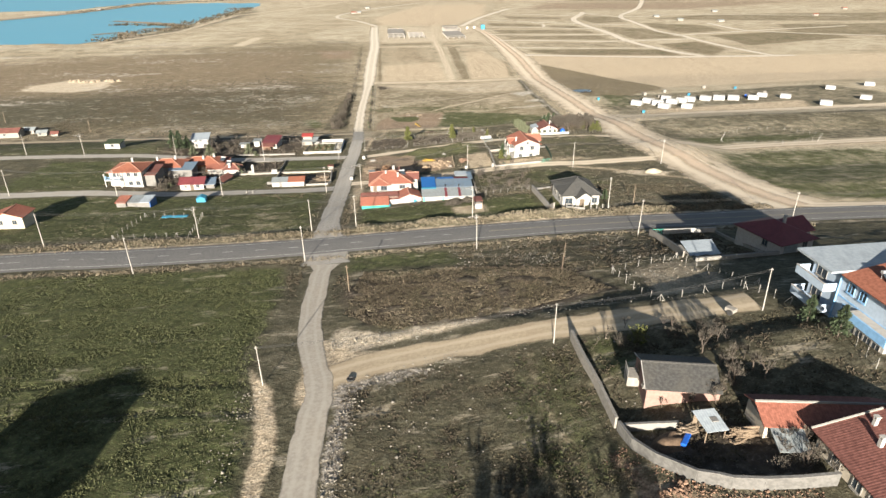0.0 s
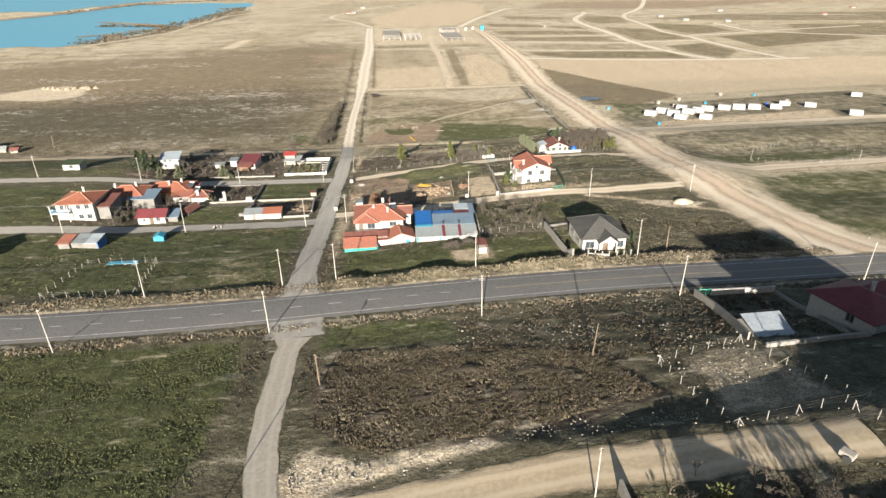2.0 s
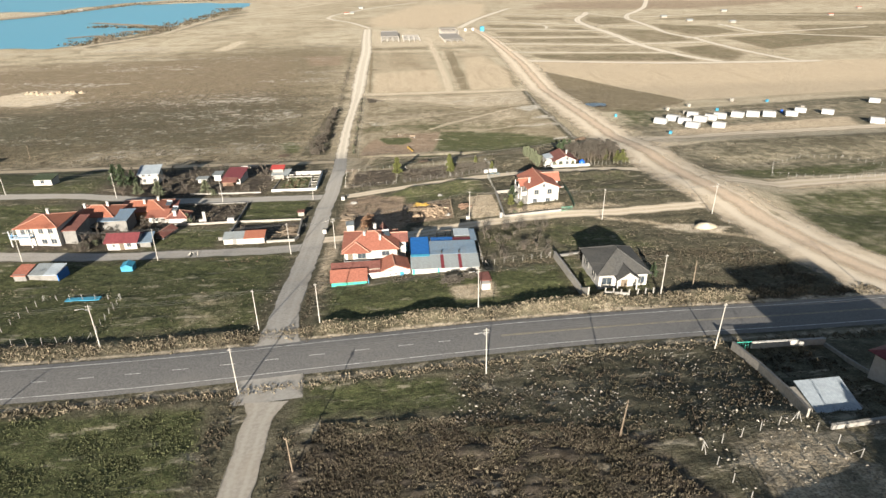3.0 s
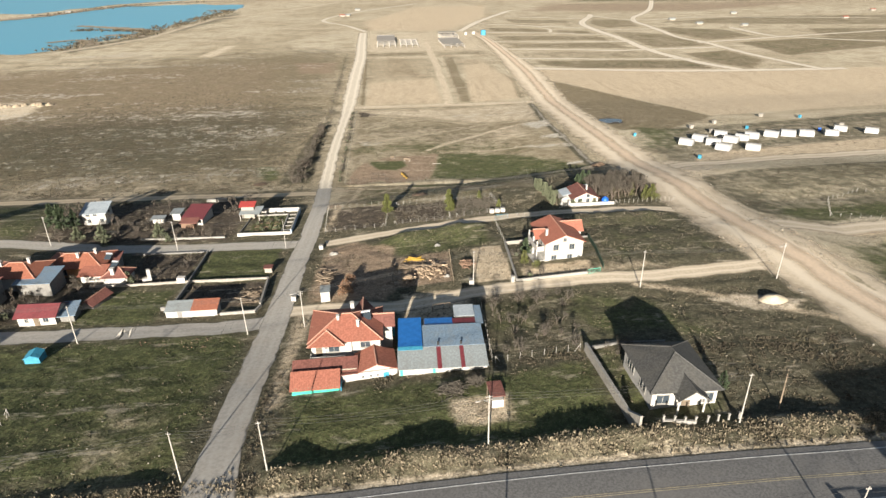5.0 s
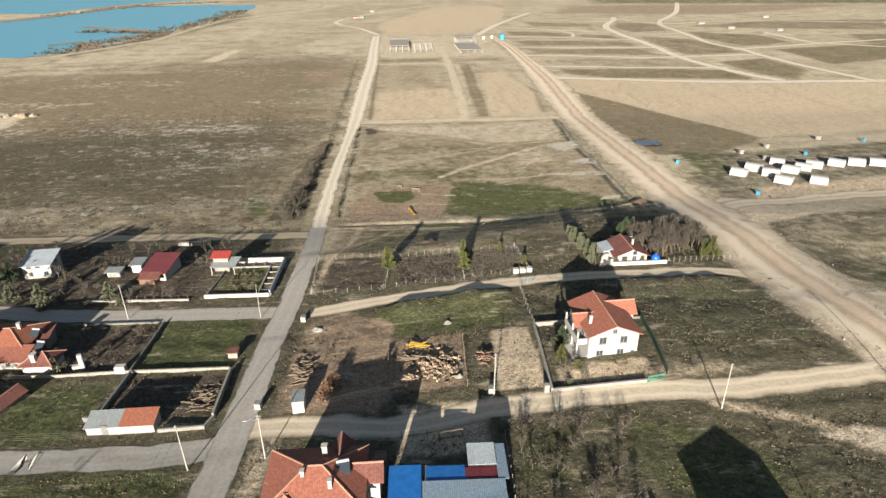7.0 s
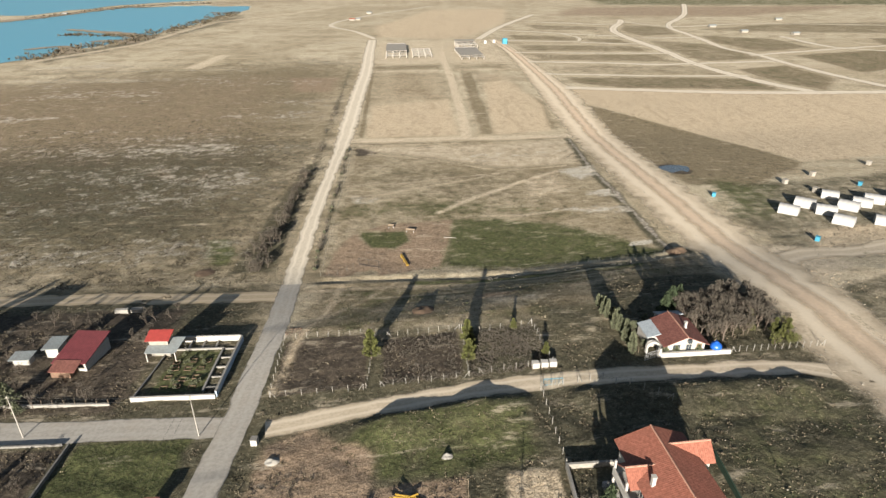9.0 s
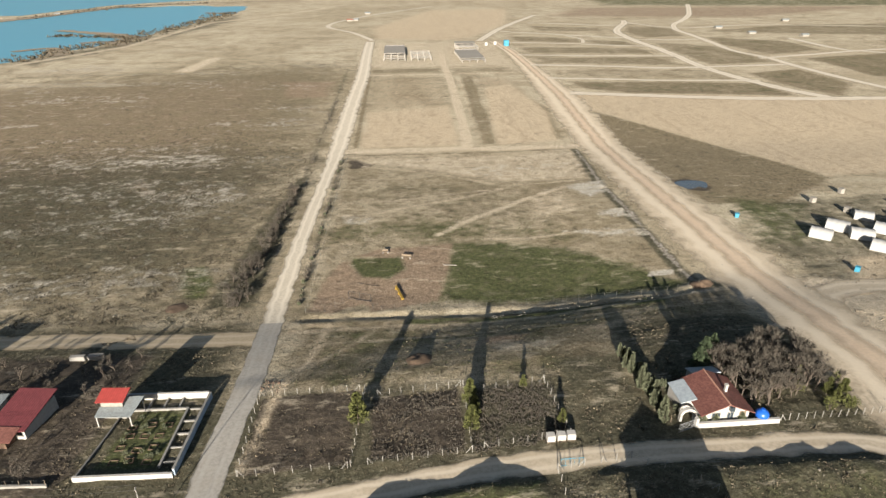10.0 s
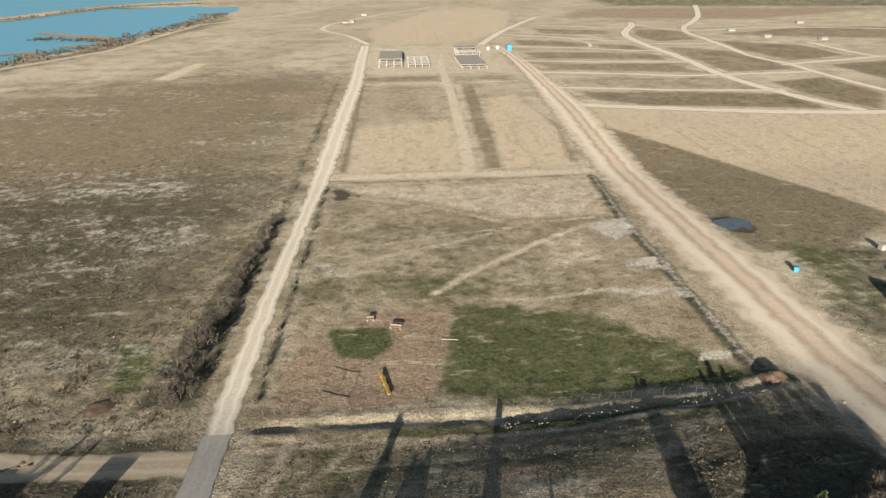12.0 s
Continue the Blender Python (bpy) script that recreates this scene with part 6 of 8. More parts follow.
# ---- houses west of the lane ----
def house_simple(x, y, rz, w, d, e, r, roof, wall, mat, label, name="house", z=None, over=.45, front=(), sides=(), axis="x", chim=(), door_at=None, caps=True):
    h = thing(name, x, y, rz, z=z, label=label, category="house" if "house" in name else "shed")
    if roof == "hip":
        walls(h, 0, w, 0, d, e, wall)
        hip_roof(h, 0, w, 0, d, e, r, mat, over, caps)
    elif roof == "gable":
        walls(h, 0, w, 0, d, e, wall, 2, "wall", axis, r - .12)
        gable_roof(h, 0, w, 0, d, e, r, axis, mat, over, caps)
    else:
        walls(h, 0, w, 0, d, e, wall)
        slope("roof_slope", [(w + over, -over, e), (-over, -over, e), (-over, d + over, r), (w + over, d + over, r)], mat, h)
    for u, z_, ww, hh in front:
        window(h, "S", -.01, u, z_, ww, hh)
    for u, z_, ww, hh in sides:
        window(h, "E", w + .01, u, z_, ww, hh)
    for cx, cy, z0, z1 in chim:
        chimney(h, cx, cy, z0, z1, .5)
    if door_at is not None:
        door(h, "S", -.02, door_at)
    return h


lh = house_simple(-78.4, 167.3, -1, 8.6, 8.4, 4.7, 6.1, "hip", M["white_wall"], M["tile_orange"], "two-storey cream house with an orange hipped tile roof and balcony", z=-7.6, front=((1.4, 3.8, .8, 1.0), (2.6, 3.8, .8, 1.0), (5.2, 3.8, .9, .9), (7.2, 3.8, .9, .9), (5.4, 1.3, 1, 1), (7.4, 1.3, 1, 1)), chim=((5, 5, 5, 6.9),))
part("balcony_floor", boxb(-.9, 3.4, -1.4, 0, 2.5, 2.7, .02), M["white_wall"], lh)
railing(lh, [(-.9, 0), (-.9, -1.35), (3.4, -1.35), (3.4, 0)], 2.7, M["blue_trim"], .9, "balcony_railing")
for _x in (-.8, 3.3):
    part("balcony_post", boxb(_x - .1, _x + .1, -1.35, -1.15, -1.5, 4.6), M["white_wall"], lh)
house_simple(-72.5, 179.5, -3, 9.5, 7.0, 3.0, 4.5, "hip", M["white_wall"], M["tile_orange"], "white house behind with an orange tile roof and chimneys", z=-8.6, chim=((2, 3, 4, 5.0), (7, 4, 4, 5.0)))
house_simple(-69.6, 168.6, 0, 2.8, 7.0, 3.6, 4.3, "shed", M["grey_wall"], M["tile_dark"], "dark lean-to annex with an old tile roof", "outbuilding", z=-8.0)
house_simple(-65.6, 177.2, 0, 6.2, 5.6, 2.6, 3.1, "shed", M["grey_wall"], M["bluegrey_sheet"], "blue-grey sheet metal barn", "barn", z=-8.6)
oh = house_simple(-65.6, 185.9, -1, 12.2, 7.6, 2.4, 3.9, "hip", M["orange_wall"], M["tile_orange"], "orange-painted bungalow with a bright hipped tile roof", z=-9.75, front=((4.6, 1.4, .9, 1.1), (1.8, 1.4, .9, 1.1)), sides=((3, 1.4, .9, 1.0),), chim=((6.8, 2.6, 3.4, 4.3), (9.6, 4.4, 3.0, 4.3)))
solar_heater(oh, 12.4, 3.4, 2.6, -10)
part("porch_roof", boxb(8.2, 11.6, -1.5, .2, 1.9, 2.05), M["tile_dark"], oh)
house_simple(-56.6, 183.0, -2, 4.4, 3.0, 1.7, 2.5, "shed", M["white_wall"], M["tile"], "low white extension under a lean-to tile roof", "outbuilding", z=-9.6, front=((2, .9, .6, .6),))
kn = house_simple(-51.4, 181.2, -2, 4.6, 3.6, 1.7, 3.0, "hip", M["white_wall"], M["tile_dark"], "small summer kitchen with a dark tile roof and white oven chimney", "summer_kitchen", z=-9.3)
part("oven_chimney", boxb(1.6, 2.3, .2, .9, 1.6, 3.3), M["white_wall"], kn)
part("oven_cap", boxb(1.5, 2.4, .1, 1.0, 3.3, 3.42), M["white_wall"], kn)
solar_heater(kn, 0.6, 4.4, 1.9, -10)
house_simple(-54.2, 188.6, 5, 2.6, 3.6, 1.6, 2.3, "shed", M["grey_wall"], M["tile_dark"], "low dark shed with a tile roof", "outbuilding", z=-9.6)
house_simple(-59.2, 165.0, -1, 6.4, 4.4, 2.15, 3.3, "gable", M["white_wall"], M["red_metal"], "small white house with a dark red metal roof", z=-8.3, front=((1.5, 1.2, .5, .5), (4.8, 1.3, .8, .8)), door_at=3.2, caps=False)
house_simple(-52.4, 165.6, 8, 2.2, 3.6, 1.5, 2.1, "shed", M["grey_wall"], M["bluegrey_sheet"], "grey sheet-covered lean-to shed", "outbuilding", z=-8.3)
rs = house_simple(-51.0, 171.0, -18, 2.2, 4.6, 1.1, 1.8, "gable", M["grey_wall"], M["tile_dark"], "collapsing shed with a broken red tile roof", "outbuilding", z=-8.6, axis="y")
ls = thing("store_shed", -34.1, 165.0, 0.5, label="long low white shed, half under green sheet and half under tile", category="shed")
walls(ls, 0, 8.9, 0, 2.6, 1.35, M["white_wall"], 1.2)
slope("roof_sheet", [(4.4, -.2, 1.35), (-.2, -.2, 1.35), (-.2, 2.8, 2.0), (4.4, 2.8, 2.0)], M["grey_sheet"], ls, .08, "dark green-grey sheet roof")
slope("roof_slope", [(9.1, -.2, 1.4), (4.4, -.2, 1.4), (4.4, 2.8, 2.05), (9.1, 2.8, 2.05)], M["tile_orange"], ls)
door(ls, "S", -.02, 2.4, .8, 1.5, M["grey_wall"])
hl = house_simple(-90.0, 132.6, 1, 6.8, 5.0, 2.8, 3.9, "gable", M["cream_wall"], M["tile"], "small cream house with a red tile gable roof", axis="y", front=((2, 1.5, .9, .9), (5, 1.5, .9, .9)))
# ruined hut and turquoise box
rh = thing("hut", -70.2, 148.4, -6, label="ramshackle hut under patched sheets with a blue end", category="hut")
walls(rh, 0.6, 3.0, 0, 3.2, 1.4, M["grey_wall"], 1)
slope("roof_slope", [(3.2, -.3, 1.3), (.3, -.3, 1.3), (.3, 3.4, 2.0), (3.2, 3.4, 2.0)], M["tile"], rh)
walls(rh, 3.0, 8.8, .6, 4.0, 1.25, M["grey_wall"], 1, "rear_wall")
slope("roof_sheet", [(6.2, .2, 1.2), (3.1, .2, 1.2), (3.1, 4.3, 1.75), (6.2, 4.3, 1.75)], M["grey_sheet"], rh)
slope("roof_sheet", [(8.9, .2, 1.3), (6.2, .2, 1.22), (6.2, 4.3, 1.72), (8.9, 4.3, 1.85)], M["pale_sheet"], rh)
part("end_sheet", boxb(8.8, 8.95, .5, 4.0, -.5, 1.3), M["blue_tarp"], rh)
bb = thing("tarpaulin_hut", -50.9, 151.2, 4, label="turquoise tarpaulin-covered hut by the street", category="hut")
walls(bb, 0, 2.2, 0, 2.2, 1.1, M["cyan"], .6, "body", "y", 1.5)
gable_roof(bb, 0, 2.2, 0, 2.2, 1.1, 1.55, "y", M["cyan"], .1, False)
pl = thing("paddling_pool", -52.0, 137.6, 0, label="low turquoise plastic pool sheet by the fence", category="pool")
part("liner", boxb(-3.0, 3.0, -.7, .6, -.2, .18, .08), M["cyan"], pl)
house_simple(-100.4, 216.6, -3, 5.2, 4.0, 1.9, 2.3, "shed", M["white_wall"], M["conifer"], "white hut with a dark green roof", "garden_house", front=((2.6, 1.1, 1.0, .8),))
wb = house_simple(-70.6, 216.8, 6, 5.4, 5.4, 2.9, 3.9, "shed", M["white_wall"], M["pale_sheet"], "white two-storey cubic house with a pale metal roof", front=((1.3, 2.6, .8, .6), (3.0, 2.6, .8, .6), (4.4, .9, .8, .8), (1.4, .9, .7, .8)), sides=((3, 2.4, 1, .8),))
house_simple(-54.0, 217.3, 0, 2.6, 1.6, 1.4, 1.55, "shed", M["white_wall"], M["grey_sheet"], "small white garden store", "garden_store")
rd = house_simple(-45.8, 215.2, -6, 4.9, 7.2, 1.9, 2.9, "shed", M["white_wall"], M["red_metal"], "bungalow with a ribbed crimson metal roof", caps=False, front=((4.1, 1.2, .8, .8),))
part("brick_porch", boxb(.2, 3.4, -2.0, 0, -.6, 1.5), M["brick"], rd)
slope("porch_roof", [(4.4, -2.3, 1.5), (0, -2.3, 1.5), (0, .2, 2.1), (4.4, .2, 2.1)], M["tile_dark"], rd)
house_simple(-49.8, 219.6, 0, 2.0, 3.0, 1.9, 2.0, "shed", M["white_wall"], M["grey_sheet"], "narrow white store beside the bungalow", "garden_store")
sr = house_simple(-31.9, 218.5, -3, 3.2, 1.7, 3.4, 4.0, "shed", M["concrete"], M["bright_red"], "small white tower room with a red sheet roof", "garden_room")
slope("terrace_sheet", [(-.2, -1.9, 1.9), (5.0, -1.9, 1.9), (5.6, 1.8, 2.7), (3.3, 1.8, 2.7), (3.3, -.1, 2.3), (-.2, -.1, 2.3)], M["grey_sheet"], sr, .07)
for _x, _y in ((0, -1.7), (4.8, -1.7), (5.3, 1.6)):
    part("terrace_post", boxb(_x - .07, _x + .07, _y - .07, _y + .07, -.8, 1.95), M["white_wall"], sr)
for _x, _y, _r, _w, _m, _l in ((-160, 258, 4, 7.5, "tile_dark", "far white cottage with a dark tile roof"), (-154, 265, -6, 4.5, "grey_sheet", "far white shed with a grey roof"), (-146, 260, 10, 3.5, "grey_sheet", "far low shed with a grey roof"), (-140, 259, 0, 2.6, "tile_dark", "far little shed with a dark roof")):
    house_simple(_x, _y, _r, _w, _w * .7, .9 + _w * .2, 1.2 + _w * .32, "gable", M["concrete"], M[_m], _l, "cottage_house" if _w > 6 else "outbuilding", caps=False, front=((_w * .3, .6 + _w * .1, .8, .7),))

# ---- houses south of the road ----
def blue_apartments():
    h = thing("apartment_house", 49.6, 45.5, z=10.0, label="pale blue three-storey apartment house with railed balconies", category="house")
    w, d, e = 15, 14.5, 8.2
    walls(h, 0, w, 0, d, e, M["blue_wall"], 3)
    for z in (0, 2.75, 5.5):
        part("floor_band", boxb(-.06, w + .06, -.06, d + .06, z + 2.45, z + 2.62), M["blue_trim"], h)
        bal = part("balcony", boxb(-1.7, 0, d - 4.4, d + .6, z - .05, z + .12), M["blue_wall"], h)
        bm = bmesh.new()
        box(bm, -1.7, -1.58, d - 4.4, d + .6, z + .12, z + .95)
        box(bm, -1.58, 0, d - 4.4, d - 4.28, z + .12, z + .95)
        box(bm, -1.58, 0, d + .48, d + .6, z + .12, z + .95)
        part("parapet", bm, M["blue_wall"], bal)
        part("parapet_cap", boxb(-1.74, -1.54, d - 4.44, d + .64, z + .95, z + 1.02), M["white_wall"], bal)
        window(h, "W", -.01, d - 1.6, z + 1.2, 1.6, 1.6)
        window(h, "W", -.01, d - 6.4, z + 1.35, .9, 1.1, M["blue_trim"])
        window(h, "W", -.01, d - 8.2, z + 1.35, .9, 1.1, M["blue_trim"])
        for u in (2.5, 6, 9.5, 12.6):
            window(h, "S", -.01, u, z + 1.35, 1.1, 1.2)
    part("down_pipe", tube(bmesh.new(), (-.1, d - 4.7, -1.5), (-.1, d - 4.7, e), .1, .1, 8), M["blue_trim"], h)
    # glazed gallery block towards the yard
    walls(h, -1.3, .1, .6, 6.2, 5.3, M["white_wall"], 3, "bay_wall")
    for z in (2.0, 4.6):
        part("bay_parapet", boxb(-1.5, -1.3, .5, 6.3, z - .2, z + .75), M["blue_trim"], h)
    for u in (1.3, 2.5, 3.7, 4.9):
        window(h, "W", -1.31, u + .3, 3.55, 1.0, 1.2)
    window(h, "W", -1.31, 2.0, .9, 1.2, .8)
    window(h, "W", -1.31, 4.6, .9, 1.2, .8)
    slope("roof_plate", [(-1.9, d + 1.0, e + .25), (-1.9, d - 5.2, e + .25), (w + .6, d - 5.2, e + .6), (w + .6, d + 1.0, e + .6)], M["pale_sheet"], h, .25)
    slope("roof_slope", [(-.7, d - 5.2, e - .1), (-.7, -.8, e - .1), (w / 2, -.8, e + 1.9), (w / 2, d - 5.2, e + 1.9)], M["tile_orange"], h)
    slope("roof_slope", [(w + .7, -.8, e - .1), (w + .7, d - 5.2, e - .1), (w / 2, d - 5.2, e + 1.9), (w / 2, -.8, e + 1.9)], M["tile_orange"], h)
    solar_heater(h, 2.4, 6.2, e + .5, 0)
    chimney(h, 5.4, 3.0, e + .8, e + 2.6)
    return h


blue_apartments()


def pink_barn():
    h = thing("pink_barn", 23.8, 45.3, -11.5, z=10.15, label="pink rendered barn with a dark felt roof and bare creeper", category="barn")
    w, d, e, r = 6.9, 5.6, 1.85, 2.95
    walls(h, 0, w, 0, d, e, M["pink_wall"], 1.5, "wall", "x", r - .1)
    gable_roof(h, 0, w, 0, d, e, r, "x", M["shingle"], .2, cap_mat=M["shingle"])
    part("gable_edge", tube(tube(bmesh.new(), (-.25, -.2, e), (-.25, d / 2, r + .06), .05), (-.25, d / 2, r + .06), (-.25, d + .2, e), .05), M["white_wall"], h)
    window(h, "W", -.01, 1.4, 1.3, .5, .6)
    door(h, "W", -.02, 4.0, .8, 1.6, M["wood"])
    part("stair_landing", boxb(-1.2, 0, 3.2, 5.0, -.6, .5), M["concrete"], h)
    railing(h, [(-1.2, 3.2), (-1.2, 5.0)], .5, M["white_wall"], .8)
    return h


pink_barn()


def farmstead():
    a = thing("farm_stable", 31.2, 37.9, -8, z=11.5, label="long farm stable with a rusty red sheet roof", category="barn")
    walls(a, 0, 20, 0, 3.6, 1.75, M["cream_wall"], 1.5)
    slope("roof_slope", [(20.3, -.4, 1.9), (-.3, -.4, 1.9), (-.3, 2.0, 2.7), (20.3, 2.0, 2.7)], M["tile"], a)
    # slope away from the sun: its shade is put into the darker tile
    slope("roof_slope", [(-.3, 4.0, 1.9), (20.3, 4.0, 1.9), (20.3, 2.0, 2.7), (-.3, 2.0, 2.7)], M["tile_dark"], a)
    cap(a, (-.3, 2.0, 2.75), (20.3, 2.0, 2.75), M["white_concrete"], .12)
    slope("lean_to_roof", [(3.0, -2.6, 1.2), (.2, -2.6, 1.2), (.2, -.4, 1.8), (3.0, -.4, 1.8)], M["grey_sheet"], a)
    for x in (.4, 2.8):
        part("lean_to_post", tube(bmesh.new(), (x, -2.4, -.6), (x, -2.4, 1.3), .07), M["wood"], a)
    b = thing("farmhouse", 34.3, 27.6, 0, z=12.2, label="cream farmhouse with a broad red tile roof and chimneys", category="house")
    walls(b, 0, 12, 0, 8.0, 2.4, M["cream_wall"], 1.5)
    # the darker tile also stands in for shade patches on this roof
    slope("roof_slope", [(-.6, 8.3, 2.3), (-.6, -.5, 2.3), (5.2, -.5, 3.9), (5.2, 8.3, 3.9)], M["tile_dark"], b)
    slope("roof_slope", [(12.5, -.5, 2.0), (12.5, 8.3, 2.0), (5.2, 8.3, 3.9), (5.2, -.5, 3.9)], M["tile_dark"], b)
    cap(b, (-.6, 8.3, 2.36), (5.2, 8.3, 3.96), M["white_concrete"], .1)
    chimney(b, 2.6, 5.0, 2.9, 3.9, .32)
    chimney(b, 3.6, 7.0, 3.2, 4.1, .3)
    for y in (1.5, 3.2, 5.6):
        window(b, "W", -.01, y, 1.2, .9, 1.0)
    # leaning canopy and stacks in the yard
    c = thing("animal_shelter", 26.6, 38.8, 4, z=hz(27.2, 39.8), label="rickety timber shelter under a pale sheet with a patch", category="shelter")
    slope("roof_sheet", [(2.0, -.2, 1.45), (-.1, -.2, 1.45), (-.3, 2.2, 1.9), (1.9, 2.2, 1.9)], M["pale_sheet"], c, .06)
    part("roof_patch", boxb(.9, 1.5, .7, 1.3, 1.68, 1.78), M["grey_wall"], c)
    for x, y, z in ((0, 0, 1.4), (1.8, 0, 1.4), (0, 2.1, 1.8), (1.8, 2.1, 1.8)):
        part("post", tube(bmesh.new(), (x, y, -.5), (x, y, z), .06), M["wood"], c)
    for k in range(4):
        part("side_plank", boxb(.1 + k * .42, .4 + k * .42, 2.1, 2.15, -.2, 1.2 + .15 * (k % 3)), M["wood"], c)
    g = thing("garage", 62.3, 83.5, 16, z=5.2, label="white-walled garage house with a dark red pyramid roof", category="house")
    walls(g, 0, 7.4, 0, 9.0, 2.4, M["white_wall"], 2)
    hip_roof(g, 0, 7.4, 0, 9.0, 2.4, 4.2, M["red_metal"], .6, False)
    walls(g, 7.3, 10.6, 3.2, 8.4, 2.2, M["white_wall"], 2, "wing_wall")
    gable_roof(g, 4.0, 10.6, 3.2, 8.4, 2.2, 3.6, "x", M["red_metal"], .5, False)
    chimney(g, 5.4, 4.6, 3.2, 4.6, .4)
    window(g, "W", -.01, 3, 1.4, 1.0, 1.0)
    window(g, "S", -.01, 5.5, 1.4, 1.0, 1.0)
    part("garage_door", boxb(1, 3.8, -.06, .02, 0, 2.2), M["grey_sheet"], g)
    s = thing("sheet_roof_pit", 47.9, 83.8, 2, z=hz(50, 87), label="low pit roof of pale corrugated sheets on the ground", category="roof")
    slope("sheet", [(5.4, 0, .35), (.2, 0, .35), (.9, 6.2, .9), (6.6, 6.2, .9)], M["pale_sheet"], s, .08)
    part("kerb", boxb(0, 5.6, -.25, 0, -.4, .5), M["white_concrete"], s)
    part("side_wall", boxb(.3, 6.2, .3, 5.9, -.6, .3), M["concrete"], s)


farmstead()
# an unseen tall neighbour uphill, placed out of view to shade the meadow
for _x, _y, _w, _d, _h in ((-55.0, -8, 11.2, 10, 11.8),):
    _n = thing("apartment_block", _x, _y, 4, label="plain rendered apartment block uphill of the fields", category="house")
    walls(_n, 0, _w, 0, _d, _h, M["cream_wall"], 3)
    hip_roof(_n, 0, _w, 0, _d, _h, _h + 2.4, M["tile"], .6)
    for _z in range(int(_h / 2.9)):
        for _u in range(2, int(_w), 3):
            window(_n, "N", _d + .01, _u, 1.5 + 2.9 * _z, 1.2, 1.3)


# ---- poles and cables ----
MAIN_S = [(-110, 100.4), (-79, 100.8), (-47.7, 101.3), (-17.2, 103.3), (15.2, 102.4), (46.8, 103.0), (78.6, 104.2), (112, 104)]
MAIN_N = [(-102, 118.6), (-71.6, 118.1), (-40.7, 118.0), (-17.9, 120.7), (-8.4, 120.9), (17.0, 121.6), (47.2, 121.0)]
LANE_P = [(-17.9, 120.7), (-18.2, 157.0), (-17.7, 197.2)]
STREET = [(-102.2, 161.1), (-73.5, 158.4), (-45.9, 157.3), (-18.2, 157.0), (-8.8, 157.9), (21.4, 165.4), (50.2, 158.4), (75.8, 158.7)]
STREET2 = [(-123.5, 210.3), (-103.5, 207.7), (-72, 203), (-42.4, 198.8), (-17.7, 197.2)]
OLD = [(-17.0, 61.0), (19.1, 61.6), (44.0, 59.2)]
for _i, (_x, _y) in enumerate(MAIN_S + MAIN_N + STREET + LANE_P[2:] + STREET2[:4]):
    pole("lamp" if _i % 3 == 1 else "concrete", _x, _y, 90 if (_x, _y) in LANE_P[2:] else rng.uniform(-8, 8), (rng.uniform(-1.2, 1.2), rng.uniform(-1.2, 1.2)))
for _x, _y in ((-8.0, 87.2), (26.9, 85.8), (54.1, 123.8), (-126.8, 264.1), (-173.9, 288.3)):
    pole("wood", _x, _y, rng.uniform(0, 180), (rng.uniform(-4, 4), rng.uniform(-4, 4)))
for _x, _y in OLD:
    pole("concrete", _x, _y, rng.uniform(-8, 8), (rng.uniform(-1.2, 1.2), rng.uniform(-1.2, 1.2)), .8)
cable(OLD, .6, 5.6, offs=(-.2, 0, .2))
for _run, _o in ((MAIN_S, (-.5, 0, .5)), (MAIN_N, (-.5, 0, .5)), (LANE_P, (-.5, .5)), (STREET, (-.5, -.2, .2, .5)), (STREET2, (-.4, .4))):
    cable(_run, .7, offs=_o)

# ---- walls and fences ----
wall_run([(35.0, 121.4), (34.6, 130), (34.5, 140.0)], 1.35, .3, M["concrete"], "pale rendered garden wall with a flat top", coping=M["white_concrete"])
wall_run([(34.6, 140.3), (39.5, 140.8), (46.5, 140.2)], .4, .2, M["grey_wall"], "low grey rear garden wall")
fence([(38.0, 121.7), (42.0, 121.6)], 1.35, "pillar", "row of small white garden pillars on a low kerb", (), "garden_pillars", False)
fence([(43.5, 121.6), (47.6, 121.8)], 1.35, "pillar", "row of small white garden pillars on a low kerb", (), "garden_pillars", False)
wall_run([(38.0, 121.7), (42.0, 121.6)], .3, .22, M["white_concrete"], "low white kerb wall under garden pillars", "kerb_wall")
wall_run([(29.4, 164.9), (42.6, 164.9)], .5, .2, M["white_concrete"], "low white yard wall along the street")
wall_run([(29.4, 164.9), (30.6, 182.8), (36.6, 182.4)], .7, .22, M["concrete"], "low grey yard wall beside the sandy plot", coping=M["white_concrete"])
wall_run([(46.2, 166.2), (47.4, 174.5), (48.2, 182)], 1.0, .06, M["green_mesh"], "dark green mesh fence on the field side", "mesh_fence")
wall_run([(30.6, 182.9), (48.2, 182.0)], .35, .16, M["grey_wall"], "low grey rear yard wall")
part("gate_post", boxb(-.35, .35, -.35, .35, -.5, 1.3, .03), M["white_concrete"], thing("gate_pillar", 28.7, 165.1, label="stout white gate pillar at the wall corner", category="pillar"))
_g = thing("yard_gate", 42.8, 164.8, 4, label="low green metal yard gate", category="gate")
railing(_g, [(0, 0), (2.6, .3)], 0, M["teal"], 1.0, "leaf", .25)
fence([(31.2, 199.8), (30.7, 183.2)], 2.0)
fence([(31.2, 199.8), (34.6, 200.0)], 1.7)
fence([(36.8, 200.2), (40.6, 200.4), (48.0, 193.3)], 2.1)
_g = thing("field_gate", 31.6, 200.3, label="turquoise tubular field gate between white posts", category="gate")
railing(_g, [(0.1, 0), (3.0, .1)], 0, M["cyan"], 1.2, "leaf", .5)
